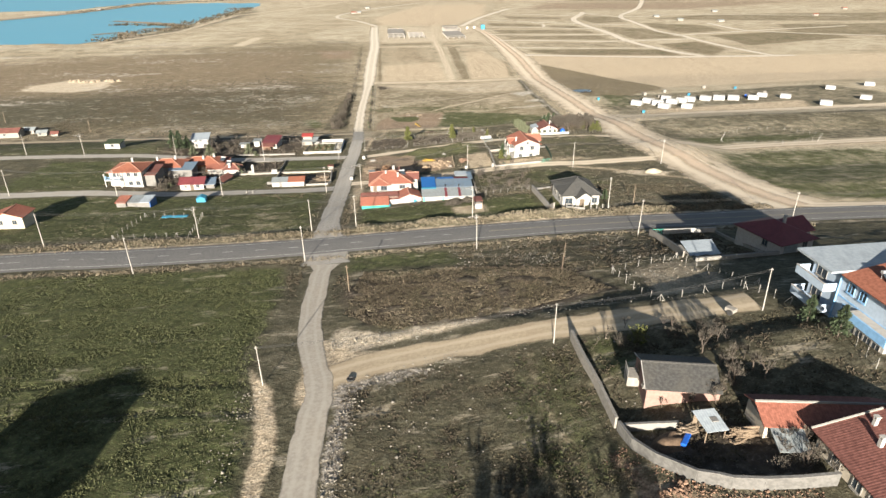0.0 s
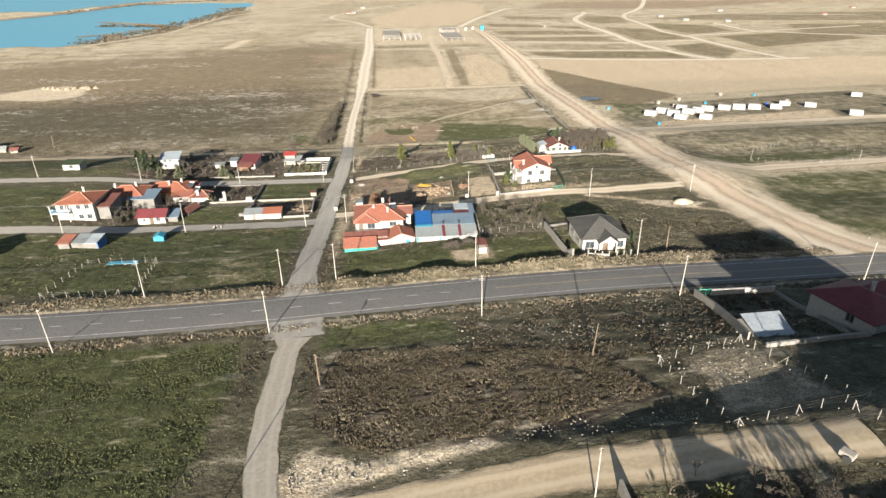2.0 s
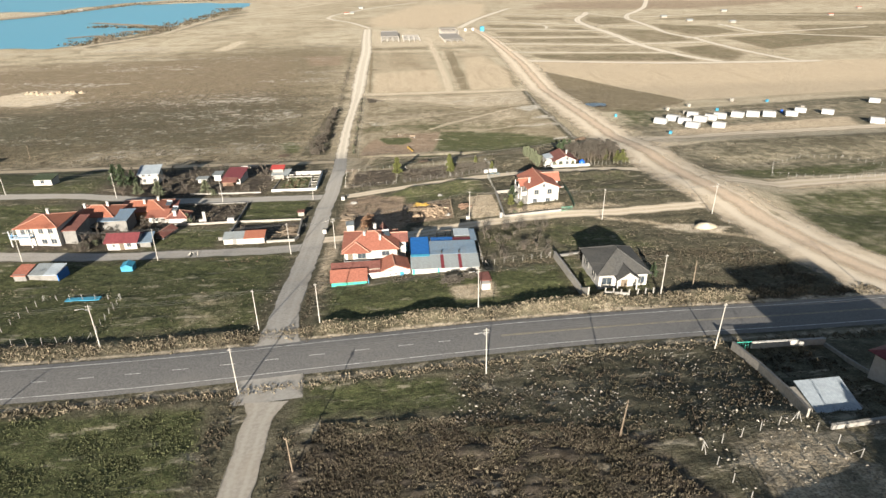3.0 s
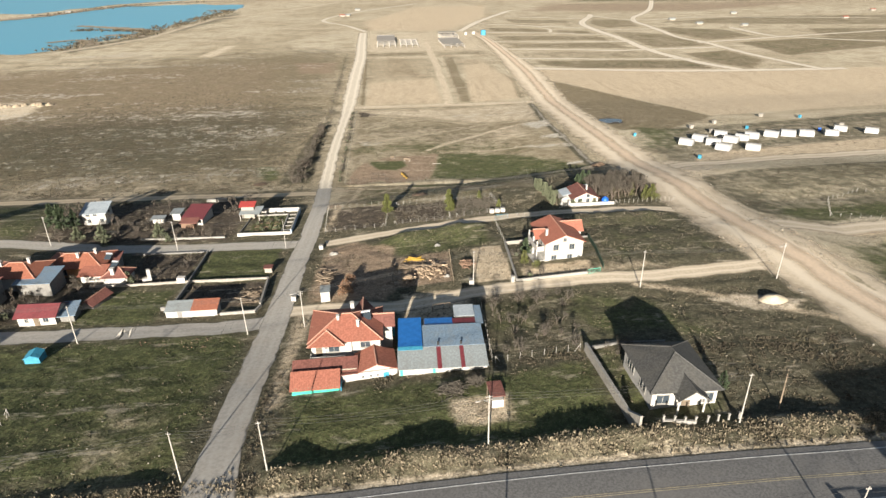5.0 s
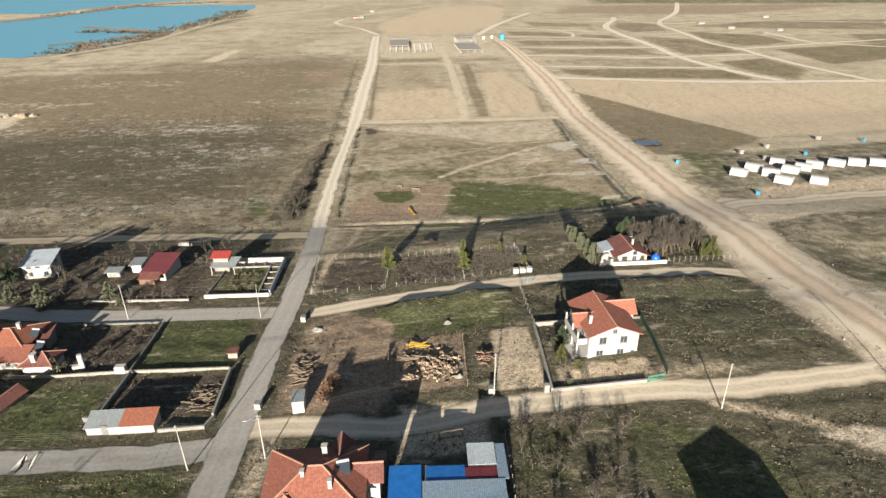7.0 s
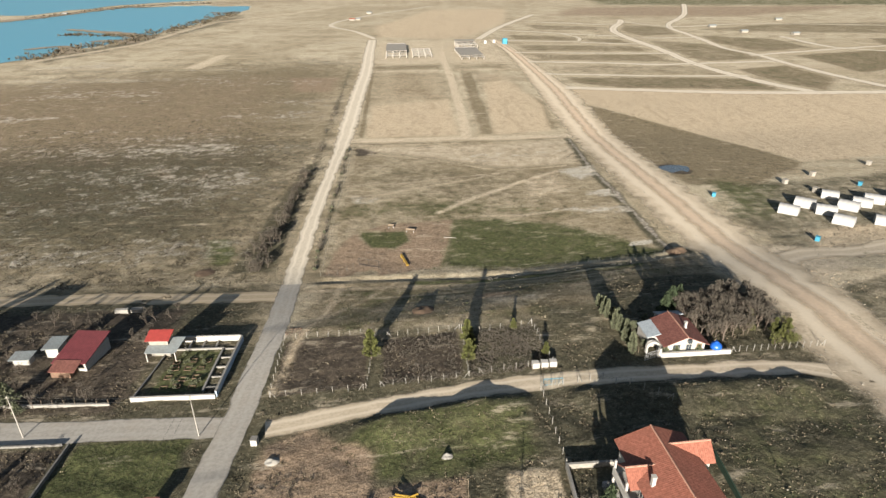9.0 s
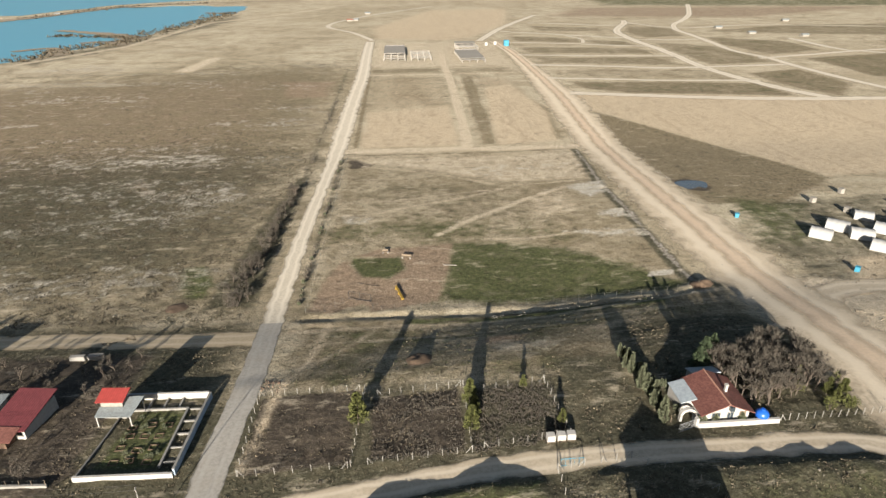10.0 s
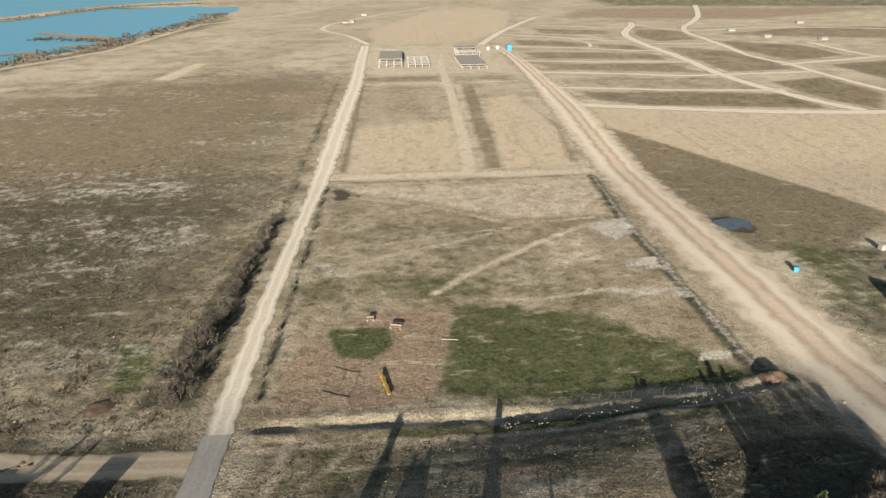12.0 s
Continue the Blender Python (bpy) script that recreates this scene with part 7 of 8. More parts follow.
wall_run([(-30.4, 206.0), (-17.9, 205.8)], .7, .25, M["white_wall"], "white rendered yard wall along the street")
wall_run([(-17.7, 206.2), (-17.5, 222.4)], 1.1, .25, M["blue_wall"], "pale blue-grey yard wall along the lane", coping=M["white_concrete"])
wall_run([(-17.9, 222.6), (-30.6, 222.9)], 1.1, .25, M["white_wall"], "white rendered rear yard wall")
wall_run([(-30.5, 206.3), (-29.8, 214), (-29.6, 219)], .25, .12, M["grey_wall"], "grey block wall between yards")
wall_run([(-53, 206.0), (-33.4, 205.2)], .4, .22, M["white_concrete"], "low white street wall with a railing")
fence([(-50, 205.9), (-33.4, 205.2)], 1.6, "stake", "thin metal railing posts on the low wall", (.7, 1.2), "street_railing", False)
for _x in np.arange(-28.6, -19.5, 2.3):
    part("bed_edge", boxb(-.12, .12, 0, 2.2, -.1, .22), M["white_concrete"], thing("bed_divider", float(_x), 220.2, label="white concrete divider of a planting bed", category="bed edging", group="bed edgings"))
for _y in np.arange(208.5, 220, 2.8):
    part("bed_edge", boxb(0, 2.2, -.12, .12, -.1, .22), M["white_concrete"], thing("bed_divider", -20.1, float(_y), label="white concrete divider of a planting bed", category="bed edging", group="bed edgings"))
wall_run([(-28.8, 219.9), (-20.2, 219.8), (-20.2, 207.6)], .3, .2, M["white_concrete"], "low white edging of the lawn", "lawn_edging")
wall_run([(-53.8, 180.2), (-46.0, 179.8), (-36.2, 180.2), (-19.0, 179.9)], .5, .16, M["concrete"], "low pale wall behind the street plots")
wall_run([(-34.6, 180.6), (-34.9, 196.4)], .5, .14, M["grey_wall"], "grey wall between a plot and lawn")
wall_run([(-51.8, 196.8), (-36.0, 196.6)], .3, .16, M["grey_wall"], "low kerb wall along the side street")
wall_run([(-24.6, 164.9), (-18.6, 165.2), (-17.9, 167.5)], .55, .2, M["white_concrete"], "low pale corner wall of a walled garden")
wall_run([(-18.0, 167.5), (-18.5, 179)], .9, .25, M["concrete"], "concrete yard wall along the lane")
wall_run([(-36.0, 168.2), (-34.3, 168.0), (-34.2, 179.6)], .7, .22, M["grey_wall"], "grey block wall of a courtyard")
_k = thing("meter_kiosk", -20.0, 183.2, label="small white and brick kiosk beside the lane", category="kiosk")
part("body", boxb(0, 1.5, 0, 1.3, -.4, 1.1), M["concrete"], _k)
part("roof", boxb(-.2, 1.7, -.2, 1.5, 1.1, 1.25, .02), M["tile_dark"], _k)
_k = thing("wall_pier", -36.8, 180.0, label="thick white wall pier", category="pillar")
part("body", boxb(0, 1.6, 0, 1.0, -.4, 1.3, .02), M["white_wall"], _k)
_k = thing("garden_monument", -42.9, 182.4, 20, label="leaning white garden oven chimney", category="chimney")
part("shaft", boxb(-.35, .35, -.35, .35, -.3, 2.6, .04), M["white_wall"], _k)
part("foot", boxb(-1.4, -.3, -.3, .5, -.3, .7, .04), M["white_wall"], _k)

fence([(-9.4, 204.9), (-9.9, 221.8)], 2.2)
fence([(-9.9, 221.8), (5.6, 220.8)], 1.9)
fence([(-9.2, 204.8), (5.0, 204.3)], 2.2)
fence([(5.4, 204.5), (6.4, 220.6)], 2.0)
fence([(7.6, 204.5), (21.2, 204.6)], 1.9)
fence([(8.4, 218.9), (21.0, 219.0)], 1.9)
fence([(21.2, 204.6), (21.4, 219)], 1.7)
fence([(22.8, 205.0), (34.4, 205.8)], 1.9)
fence([(22.5, 217.2), (33.6, 218.2)], 1.9)
fence([(34.4, 205.8), (33.6, 218.2)], 1.8)
fence([(33.8, 81.8), (45.4, 84.4)], 2.4)
fence([(45.4, 84.4), (46.9, 77.4), (48.9, 67.9)], 2.6)
fence([(48.9, 67.9), (40.6, 66.8), (34.6, 66.5)], 2.9)
fence([(34.6, 66.5), (33.8, 81.8)], 2.4)
fence([(45.6, 66.0), (47.6, 59.5), (47.4, 50), (46.0, 44)], 2.3)
fence([(114, 196), (122, 208), (134, 213), (147, 211), (154, 200), (146, 191), (132, 189), (114, 196)], 2.2, label="ring of white posts round a bare field")
fence([(-59.0, 120.4), (-45.6, 119.9), (-43.4, 121.4)], 2.3)
fence([(-59.0, 120.4), (-58.8, 137.8)], 2.6)
fence([(-58.8, 137.8), (-45.2, 136.8)], 2.4)
fence([(-45.2, 136.8), (-43.4, 121.4)], 2.3)
fence([(21.0, 139.5), (33.8, 140.4)], 1.9)
fence([(20.6, 140), (21.6, 157)], 1.5, "post", "leaning fence of white posts between yards")
fence([(8.5, 158.9), (11.8, 158.8)], 1.6, "stake", "rough pole fence of a livestock pen", (.6, 1.1), "pen_fence", False)
fence([(13.2, 157.6), (20.8, 158.6)], 1.9, "stake", "rough pole fence of a livestock pen", (.6, 1.1), "pen_fence", False)
_g = thing("pen_gate", 13.3, 157.5, 5, label="pale timber gate frame of the livestock pen", category="gate")
for _a, _b in (((0, 0, 0), (0, 0, 1.6)), ((3.0, .2, 0), (3.0, .2, 1.6)), ((0, 0, 1.55), (3.0, .2, 1.55)), ((0, 0, .5), (3.0, .2, .5))):
    part("rail", tube(bmesh.new(), _a, _b, .06), M["wood"], _g)
fence([(6.6, 170.0), (6.4, 181.0)], 1.4, "stake", "rough pole fence around a firewood yard", (.5, 1.0), "pole_fence", False)
fence([(18.0, 168.4), (18.6, 181.6)], 1.4, "stake", "rough pole fence around a firewood yard", (.5, 1.0), "pole_fence", False)
wall_run([(51.3, 205.2), (62.4, 205.3)], .75, .3, M["white_wall"], "low white front wall of the cottage")
fence([(63.0, 205.6), (78.5, 206.2)], 1.15, "post", "tangled fence of pale crooked posts", (.5, 1.1), missing=.1)
fence([(48.2, 206.5), (47.3, 222.4)], 1.6, "stake", "stake fence along the cottage hedge", (.5, 1.0), "stake_fence", False)
_g = thing("entrance_gate", 48.4, 204.4, 8, label="pale metal entrance gate of the cottage", category="gate")
railing(_g, [(0, 0), (2.6, .5)], 0, M["steel"], 1.3, "leaf", .2)
part("gate_post", boxb(2.6, 3.0, .3, .8, -.4, 1.5), M["white_wall"], _g)
wall_run([(48.9, 102.4), (48.6, 96), (47.6, 90), (46.6, 84.6)], 1.2, .25, M["concrete"], "stepped pale concrete yard wall")
wall_run([(51.6, 102.3), (61.8, 102.2)], 1.0, .25, M["white_wall"], "white roadside yard wall")
wall_run([(61.6, 101.6), (60.7, 92.5), (59.8, 84.2)], .5, .22, M["concrete"], "low concrete yard wall beside the garage")
wall_run([(47.6, 82.1), (52.7, 82.5), (59, 83.0), (61.8, 83.0)], .6, .25, M["white_concrete"], "low white lower wall of the garage yard")
_g = thing("yard_gate", 49.2, 102.4, label="turquoise tubular yard gate by the road", category="gate")
railing(_g, [(0, 0), (2.3, 0)], 0, M["teal"], 1.1, "leaf", .35)
wall_run([(21.3, 61.6), (21.0, 56), (20.9, 50), (20.6, 44.2)], 1.3, .25, M["concrete"], "weathered concrete panel wall of the farmyard", coping=M["concrete"])
wall_run([(20.7, 43.6), (21.0, 41.0), (22.1, 38.4), (24.1, 35.1), (26.2, 33.5), (28.4, 32.7), (30.9, 32.1), (33.4, 31.7)], 1.2, .2, M["old_panel"], "curved farmyard wall of weathered concrete panels", "farmyard_wall", coping=M["grey_wall"], step=1.6)
wall_run([(21.1, 43.5), (25.2, 41.4)], .8, .22, M["white_concrete"], "white inner wall of the farmyard")

# ---- trees, hedges and shrubs ----
T_bare = [bare_tree(3, 6.0), bare_tree(8, 5.0, 1.1), bare_tree(15, 4.0, 1.2)]
T_con = conifer(2, 7.0, 4.6, "conifer", "dark green conifer with a dense crown")
T_gold = conifer(5, 4.4, 2.5, "yellow_conifer", "yellow-green young conifer beside the plots", column=True)
T_cyp = conifer(9, 3.2, 1.15, "olive", "slim grey-green cypress in a hedge row", "cypress", .05, True)
T_pine = conifer(12, 4.0, 3.6, "olive", "grey-green bushy pine in a front garden", "pine")
B_twig = [bush(4, 2.4, 2.0, "twig", "leafless brown winter shrub with thin twigs"), bush(6, 3.4, 2.8, "twig", "tall leafless brown thicket of thin stems", n=380)]
B_gold = bush(11, 2.2, 2.2, "yellow_conifer", "rounded yellow-green evergreen shrub")
B_rust = bush(13, 3.4, 3.2, "rust_leaf", "rust-brown dry leafed tree", "rusty_tree", 420)
B_olive = bush(17, 1.8, 1.6, "olive", "small grey-green evergreen garden shrub")
for _x, _y, _s in ((5.9, 212.6, 1.25), (21.6, 208.8, .95), (22.2, 211.5, .8), (21.9, 214.4, 1.0), (33.9, 208.4, .55), (30.2, 217.2, .5), (32.2, 171.4, .7), ):
    place(T_gold, _x, _y, _s)
for _x, _y, _s in ((-73.4, 212.4, 1.0), (-76.0, 213.6, .95), (-71.6, 214.6, .7), (48.9, 128.2, .42)):
    place(T_con, _x, _y, _s)
for _x, _y, _s in ((46.2, 54.5, .5), (46.6, 50.2, .55), (33.4, 175.8, .55), (56.4, 217.0, .7), (58.6, 219.4, .75), (61.0, 221.5, .65)):
    place(T_con, _x, _y, _s)
for _k in range(22):
    place(T_cyp, 47.7 + rng.uniform(-.6, .6) - .04 * _k, 206.4 + .78 * _k, rng.uniform(.8, 1.2))
for _k in range(6):
    place(B_olive, 49.6 + rng.uniform(-.5, 4), 207 + rng.uniform(0, 12), rng.uniform(.7, 1.2))
for _x, _y, _s in ((-67.4, 206.4, .9), (-62.0, 206.6, 1.0), (-48.9, 206.8, 1.0), (-46.2, 204.4, .5), (-46.8, 181.8, .65), (-60, 203, .6), (52.2, 205.9, .45), (54, 206.0, .4), (57.6, 205.8, .4)):
    place(T_pine, _x, _y, _s)
place(B_gold, 28.0, 57.4, 1.15)
place(B_gold, 34.2, 169.3, .8)
place(B_gold, 71.2, 207.6, .9)
place(B_rust, -2.3, 168.6, .95)
place(B_rust, -1.7, 172.2, .8)
# the bare copse behind the cottage
for _k in range(120):
    _u, _v = rng.random(), rng.random()
    place(T_bare[_k % 3], 60.5 + 15.5 * _u - 1.0 * _v, 208.6 + 18.5 * _v * (.55 + .45 * _u), rng.uniform(.7, 1.25))
for _k in range(14):
    place(B_gold if _k % 3 else T_gold, 62 + 15 * rng.random() ** .7, 207.4 + 8 * rng.random(), rng.uniform(.5, .95))
# orchard and shrubs beside the sheds
for _k in range(20):
    place(T_bare[1 + _k % 2], 22.6 + 12.4 * rng.random(), 141.5 + 15 * rng.random(), rng.uniform(.35, .62))
for _k in range(16):
    place(B_twig[_k % 2], 21.8 + 14 * rng.random(), 141 + 17.5 * rng.random(), rng.uniform(.45, .85))
for _x, _y, _s in ((24.4, 158.6, 1.0), (28.8, 158.4, .8), (31.4, 157.6, .8), (36.8, 156.6, .7), (33.8, 141.2, .5)):
    place(B_twig[1], _x, _y, _s)
# village gardens
for _k in range(110):
    _x, _y = rng.uniform(-80, -33), rng.uniform(203.5, 236)
    if -75 < _x < -64 and 218 < _y < 228 or -49 < _x < -38 and 212 < _y < 224:
        continue
    place((T_bare + B_twig)[_k % 5], _x, _y, rng.uniform(.35, .75))
for _k in range(34):
    place((T_bare + B_twig)[_k % 5], rng.uniform(-51, -36.5), rng.uniform(181.5, 196), rng.uniform(.25, .5))
for _k in range(46):
    _x, _y = rng.uniform(-68, -51), rng.uniform(167.5, 184.5)
    place((T_bare + B_twig)[_k % 5], _x, _y, rng.uniform(.4, .75))
for _k in range(12):
    place((B_twig + [B_olive])[_k % 3], rng.uniform(-66, -62.3), rng.uniform(163.6, 168), rng.uniform(.5, .9))
for _k in range(16):
    place(B_olive, rng.uniform(-27.5, -20.5), rng.uniform(208.5, 218.5), rng.uniform(.3, .5))
# lane-side thickets on the plain
for _k in range(100):
    _y = 256 + 70 * rng.random() ** 1.3
    place((T_bare + B_twig)[_k % 5], -20.2 - 6.0 * rng.random() * (1 - (_y - 256) / 100), _y, rng.uniform(.5, 1.0))
for _k in range(34):
    _y = 312 + 210 * rng.random()
    place(B_twig[_k % 2], -19.6 - 1.6 * rng.random(), _y, rng.uniform(.35, .7))
for _k in range(48):
    _y = 252 + 110 * rng.random()
    place((B_twig + [B_olive])[_k % 3], -9.0 - .8 * rng.random(), _y, rng.uniform(.3, .65))
# near yards
for _k in range(18):
    place((T_bare + B_twig)[_k % 5], rng.uniform(32.5, 37), rng.uniform(41.5, 58), rng.uniform(.45, .8))
for _k in range(7):
    place(T_bare[_k % 3], rng.uniform(24.5, 31.5), rng.uniform(43.6, 44.8), rng.uniform(.35, .5))
for _k in range(10):
    place((T_bare + B_twig)[_k % 5], rng.uniform(21.8, 34), rng.uniform(57, 61.5), rng.uniform(.35, .65))
for _k in range(14):
    place((T_bare + B_twig)[_k % 5], rng.uniform(30.2, 35), rng.uniform(32.5, 36.5), rng.uniform(.35, .6))
for _k in range(14):
    place(B_twig[_k % 2], rng.uniform(37.5, 44.5), rng.uniform(137, 141), rng.uniform(.4, .6))
# unseen tall trees, added out of view to streak the waste ground with shade
for _k in range(9):
    place(T_bare[_k % 2], rng.uniform(-5, 15), rng.uniform(2, 17), rng.uniform(1.6, 2.1))
for _k in range(12):
    place((B_twig + [B_olive])[_k % 3], rng.uniform(30.5, 35.5), rng.uniform(166, 182), rng.uniform(.35, .7))


# ---- tents, building sites and loose things ----
def arc_tent(name, w, d, ht, label):
    t = thing(name, 0, 0, z=0, label=label, category="tent", group="tents")
    bm = bmesh.new()
    n, rows = 10, 6
    prof = []
    for k in range(n + 1):
        a = math.pi * k / n
        prof.append((math.copysign(abs(math.cos(a)) ** .75, math.cos(a)) * w / 2, ht * (math.sin(a) ** .8)))
    ring = []
    for j in range(rows + 1):
        sag = 1 - .05 * (j % 2)
        ring.append([bm.verts.new((x * (1 if sag == 1 else .985), -d / 2 + d * j / rows, z * sag)) for x, z in prof])
    for j in range(rows):
        for k in range(n):
            bm.faces.new((ring[j][k], ring[j][k + 1], ring[j + 1][k + 1], ring[j + 1][k]))
    part("canvas", bm, M["canvas"], t, smooth=True)
    for j, nm in ((0, "front_flap"), (rows, "rear_flap")):
        be = bmesh.new()
        s = -1 if j == 0 else 1
        c = be.verts.new((0, s * (d / 2 + .25), ht * .45))
        vs = [be.verts.new((x, s * d / 2, z)) for x, z in prof]
        for k in range(n):
            be.faces.new((vs[k], vs[k + 1], c))
        be.faces.new((vs[0], c, vs[-1]))
        f = part(nm, be, M["canvas"], t)
        if j == 0:
            part("door_panel", slab2b(.9, 1.5, -d / 2 - .2), M["grey_wall"], f)
    return t


def slab2b(w, ht, y):
    return boxb(-w / 2, w / 2, y - .08, y - .02, 0, ht)


tent = arc_tent("shelter_tent", 4.6, 5.4, 2.5, "white canvas shelter tent on bare ground")
TENT_ROW = [(114.9, 274.0), (122.1, 278.4), (124.3, 272.7), (124.2, 265.2), (132.5, 275.2), (138.0, 277.5), (133.5, 284.6), (143.0, 279.7), (134.3, 263.9), (151.6, 281.0), (158.2, 281.2), (164.9, 280.2), (174.6, 279.7), (183.0, 286.0), (230, 302), (199.3, 262), (258, 310), (192, 281), (227, 272.5)]
for _i, (_x, _y) in enumerate(TENT_ROW):
    place(tent, _x, _y, rng.uniform(.8, .95), 56 + rng.uniform(-10, 10))


def small_cube(name, x, y, s, mat, label, category, rz=0, group=""):
    t = thing(name, x, y, rz, label=label, category=category, group=group)
    part("body", boxb(-s / 2, s / 2, -s / 2, s / 2, -.2, s * 1.1, .06 * s), M[mat], t)
    part("lid", boxb(-s / 2 - .04, s / 2 + .04, -s / 2 - .04, s / 2 + .04, s * 1.1, s * 1.1 + .1, .02), M[mat], t)
    return t


for _x, _y, _m in ((101.2, 288.3, "cyan"), (110.2, 254.6, "cyan"), (149.4, 293.9, "cyan"), (182.9, 310.8, "cyan"), (174.7, 286.4, "blue_plastic")):
    small_cube("water_barrel_stack", _x, _y, 1.0, _m, "blue plastic water containers on waste ground", "container", rng.uniform(0, 90), "water containers")
for _x, _y in ((128.2, 297.7), (141.4, 304.6), (132.3, 289.2), (168, 315.2), (188, 292)):
    small_cube("white_cabin", _x, _y, 1.3, "concrete", "small white cabin box beside the tents", "cabin", rng.uniform(0, 40), "cabins")


def building_frame(x, y, rz, w, d, floors, nx, ny, label, roofed):
    h = thing("building_site", x, y, rz, label=label, category="building site")
    col = part("column", boxb(-.3, .3, -.3, .3, -.5, 2.2 * floors), M["concrete"], h)
    col.matrix_basis = pose(0, 0, 0)
    for i in range(nx):
        for j in range(ny):
            if i or j:
                again("column", col, h, pose(w * i / (nx - 1), d * j / (ny - 1), 0))
    if roofed:
        part("roof_slab", boxb(-.5, w + .5, d * roofed, d + .5, 2.2 * floors, 2.2 * floors + .35), M["concrete"], h)
        for i in range(nx - 1):
            part("wall_panel", boxb(w * i / (nx - 1) + .3, w * (i + 1) / (nx - 1) - .3, d - .2, d, 0, 3.2), M["grey_wall"], h)
    for j in range(ny):
        part("beam", boxb(0, w, d * j / (ny - 1) - .2, d * j / (ny - 1) + .2, 2.2 * floors - .5, 2.2 * floors - .01), M["grey_wall"], h)
    return h


building_frame(1.5, 590, 0, 15, 60, 1, 4, 9, "long low concrete building shell with a white roof under construction", .35)
building_frame(21, 590, 0, 14, 34, 1, 4, 6, "rows of concrete foundation columns on a building site", 0)
building_frame(56, 578, 2, 16, 44, 1, 4, 7, "white-roofed concrete shell on the building site", .1)
building_frame(58, 628, 2, 15, 26, 2, 4, 4, "two-storey raw concrete frame", .6)
for _x, _y, _s, _m, _l in ((100, 660, 9, "cyan", "far blue sheet-covered hall"), (84, 664, 5, "white_wall", "far white site hut"), (92, 668, 5, "white_wall", "far white site cabin")):
    small_cube("site_hut", _x, _y, _s * .45, _m, _l + " on the plain", "hut")
for _x, _y, _m in ((334.6, 712.8, "pale_sheet"), (371.5, 690, "pale_sheet"), (521.7, 746, "tile"), (326, 760, "white_wall"), (-46, 880, "tile"), (-40, 884, "white_wall"), (-30, 967, "white_wall"), (430, 820, "white_wall"), (620, 830, "tile"), (-430, 1010, "white_wall")):
    house_simple(_x, _y, rng.uniform(-10, 10), 6.5, 3.8, 1.8, 2.6, "gable", M["concrete"], M[_m] if _m == "tile" else M["grey_sheet"], "far farm building with a plain gable roof", "farm_building", caps=False)

# small planting beds on the lawn
for _k in range(12):
    _b = thing("planting_bed", -27.4 + 2.3 * (_k % 3) + rng.uniform(-.3, .3), 208.6 + 2.4 * (_k // 3) + rng.uniform(-.3, .3), rng.uniform(-6, 6), label="small brown wooden frame round a planting bed", category="bed edging", group="lawn bed frames")
    for _x0, _x1, _y0, _y1 in ((0, 1.2, 0, .1), (0, 1.2, .9, 1.0), (0, .1, .1, .9), (1.1, 1.2, .1, .9)):
        part("board", boxb(_x0, _x1, _y0, _y1, -.1, .1), M["soil_heap"], _b)

# the recreation ground
_s = thing("seesaw", 11.6, 258.8, 15, label="long yellow painted play beam on bare earth", category="play equipment")
part("beam", boxb(-.25, .25, -3.0, 3.0, .45, .65, .04), M["yellow"], _s)
for _y in (-2.4, 0, 2.4):
    part("leg", boxb(-.3, .3, _y - .08, _y + .08, -.3, .45), M["yellow"], _s)
for _x, _y, _r, _w, _m in ((8.2, 280, 5, 1.5, "wood"), (13.3, 276.6, -14, 2.4, "wood")):
    _b = thing("bench", _x, _y, _r, label="plain park bench on the recreation ground", category="bench", group="benches")
    part("seat", boxb(-_w / 2, _w / 2, -.2, .25, .42, .5, .02), M[_m], _b)
    part("backrest", boxb(-_w / 2, _w / 2, .22, .28, .55, .95, .02), M[_m], _b)
    for _u in (-.4, .4):
        part("leg", boxb(_u * _w - .06, _u * _w + .06, -.2, .25, -.2, .42), M["steel"], _b)
_b = thing("goal_beam", 23.5, 272, -8, label="long pale beam lying beside the grass", category="beam")
part("beam", boxb(-1.6, 1.6, -.07, .07, 0, .16, .02), M["concrete"], _b)
_g = thing("ground_gate", 0.9, 257.6, -20, label="dark tubular gate frame of the recreation ground", category="gate")
for _a, _b in (((0, 0, 0), (0, 0, 1.9)), ((2.5, 0, 0), (2.5, 0, 1.9)), ((5, 0, 0), (5, 0, 1.9)), ((0, 0, 1.9), (5, 0, 1.9)), ((0, 0, .2), (5, 0, .2))):
    part("bar", tube(bmesh.new(), _a, _b, .05), M["rubber"], _g)
fence([(-7.4, 252.0), (-3.6, 252.2), (-1.6, 254), (0.9, 257.6)], 2.2, "steel", "dark chain-link fence of the recreation ground", (.1, .8, 1.4), "chain_fence", False)
fence([(5.6, 256), (6.2, 252.6), (8, 251.4), (24, 252), (46, 251.2), (66, 249.2), (76, 252)], 2.6, "steel", "dark chain-link fence of the recreation ground", (.1, .8, 1.4), "chain_fence", False)
fence([(-7.4, 252), (-7.6, 300), (-7.4, 364)], 3.0, "steel", "dark chain-link fence of the recreation ground", (.1, .8, 1.4), "chain_fence", False)

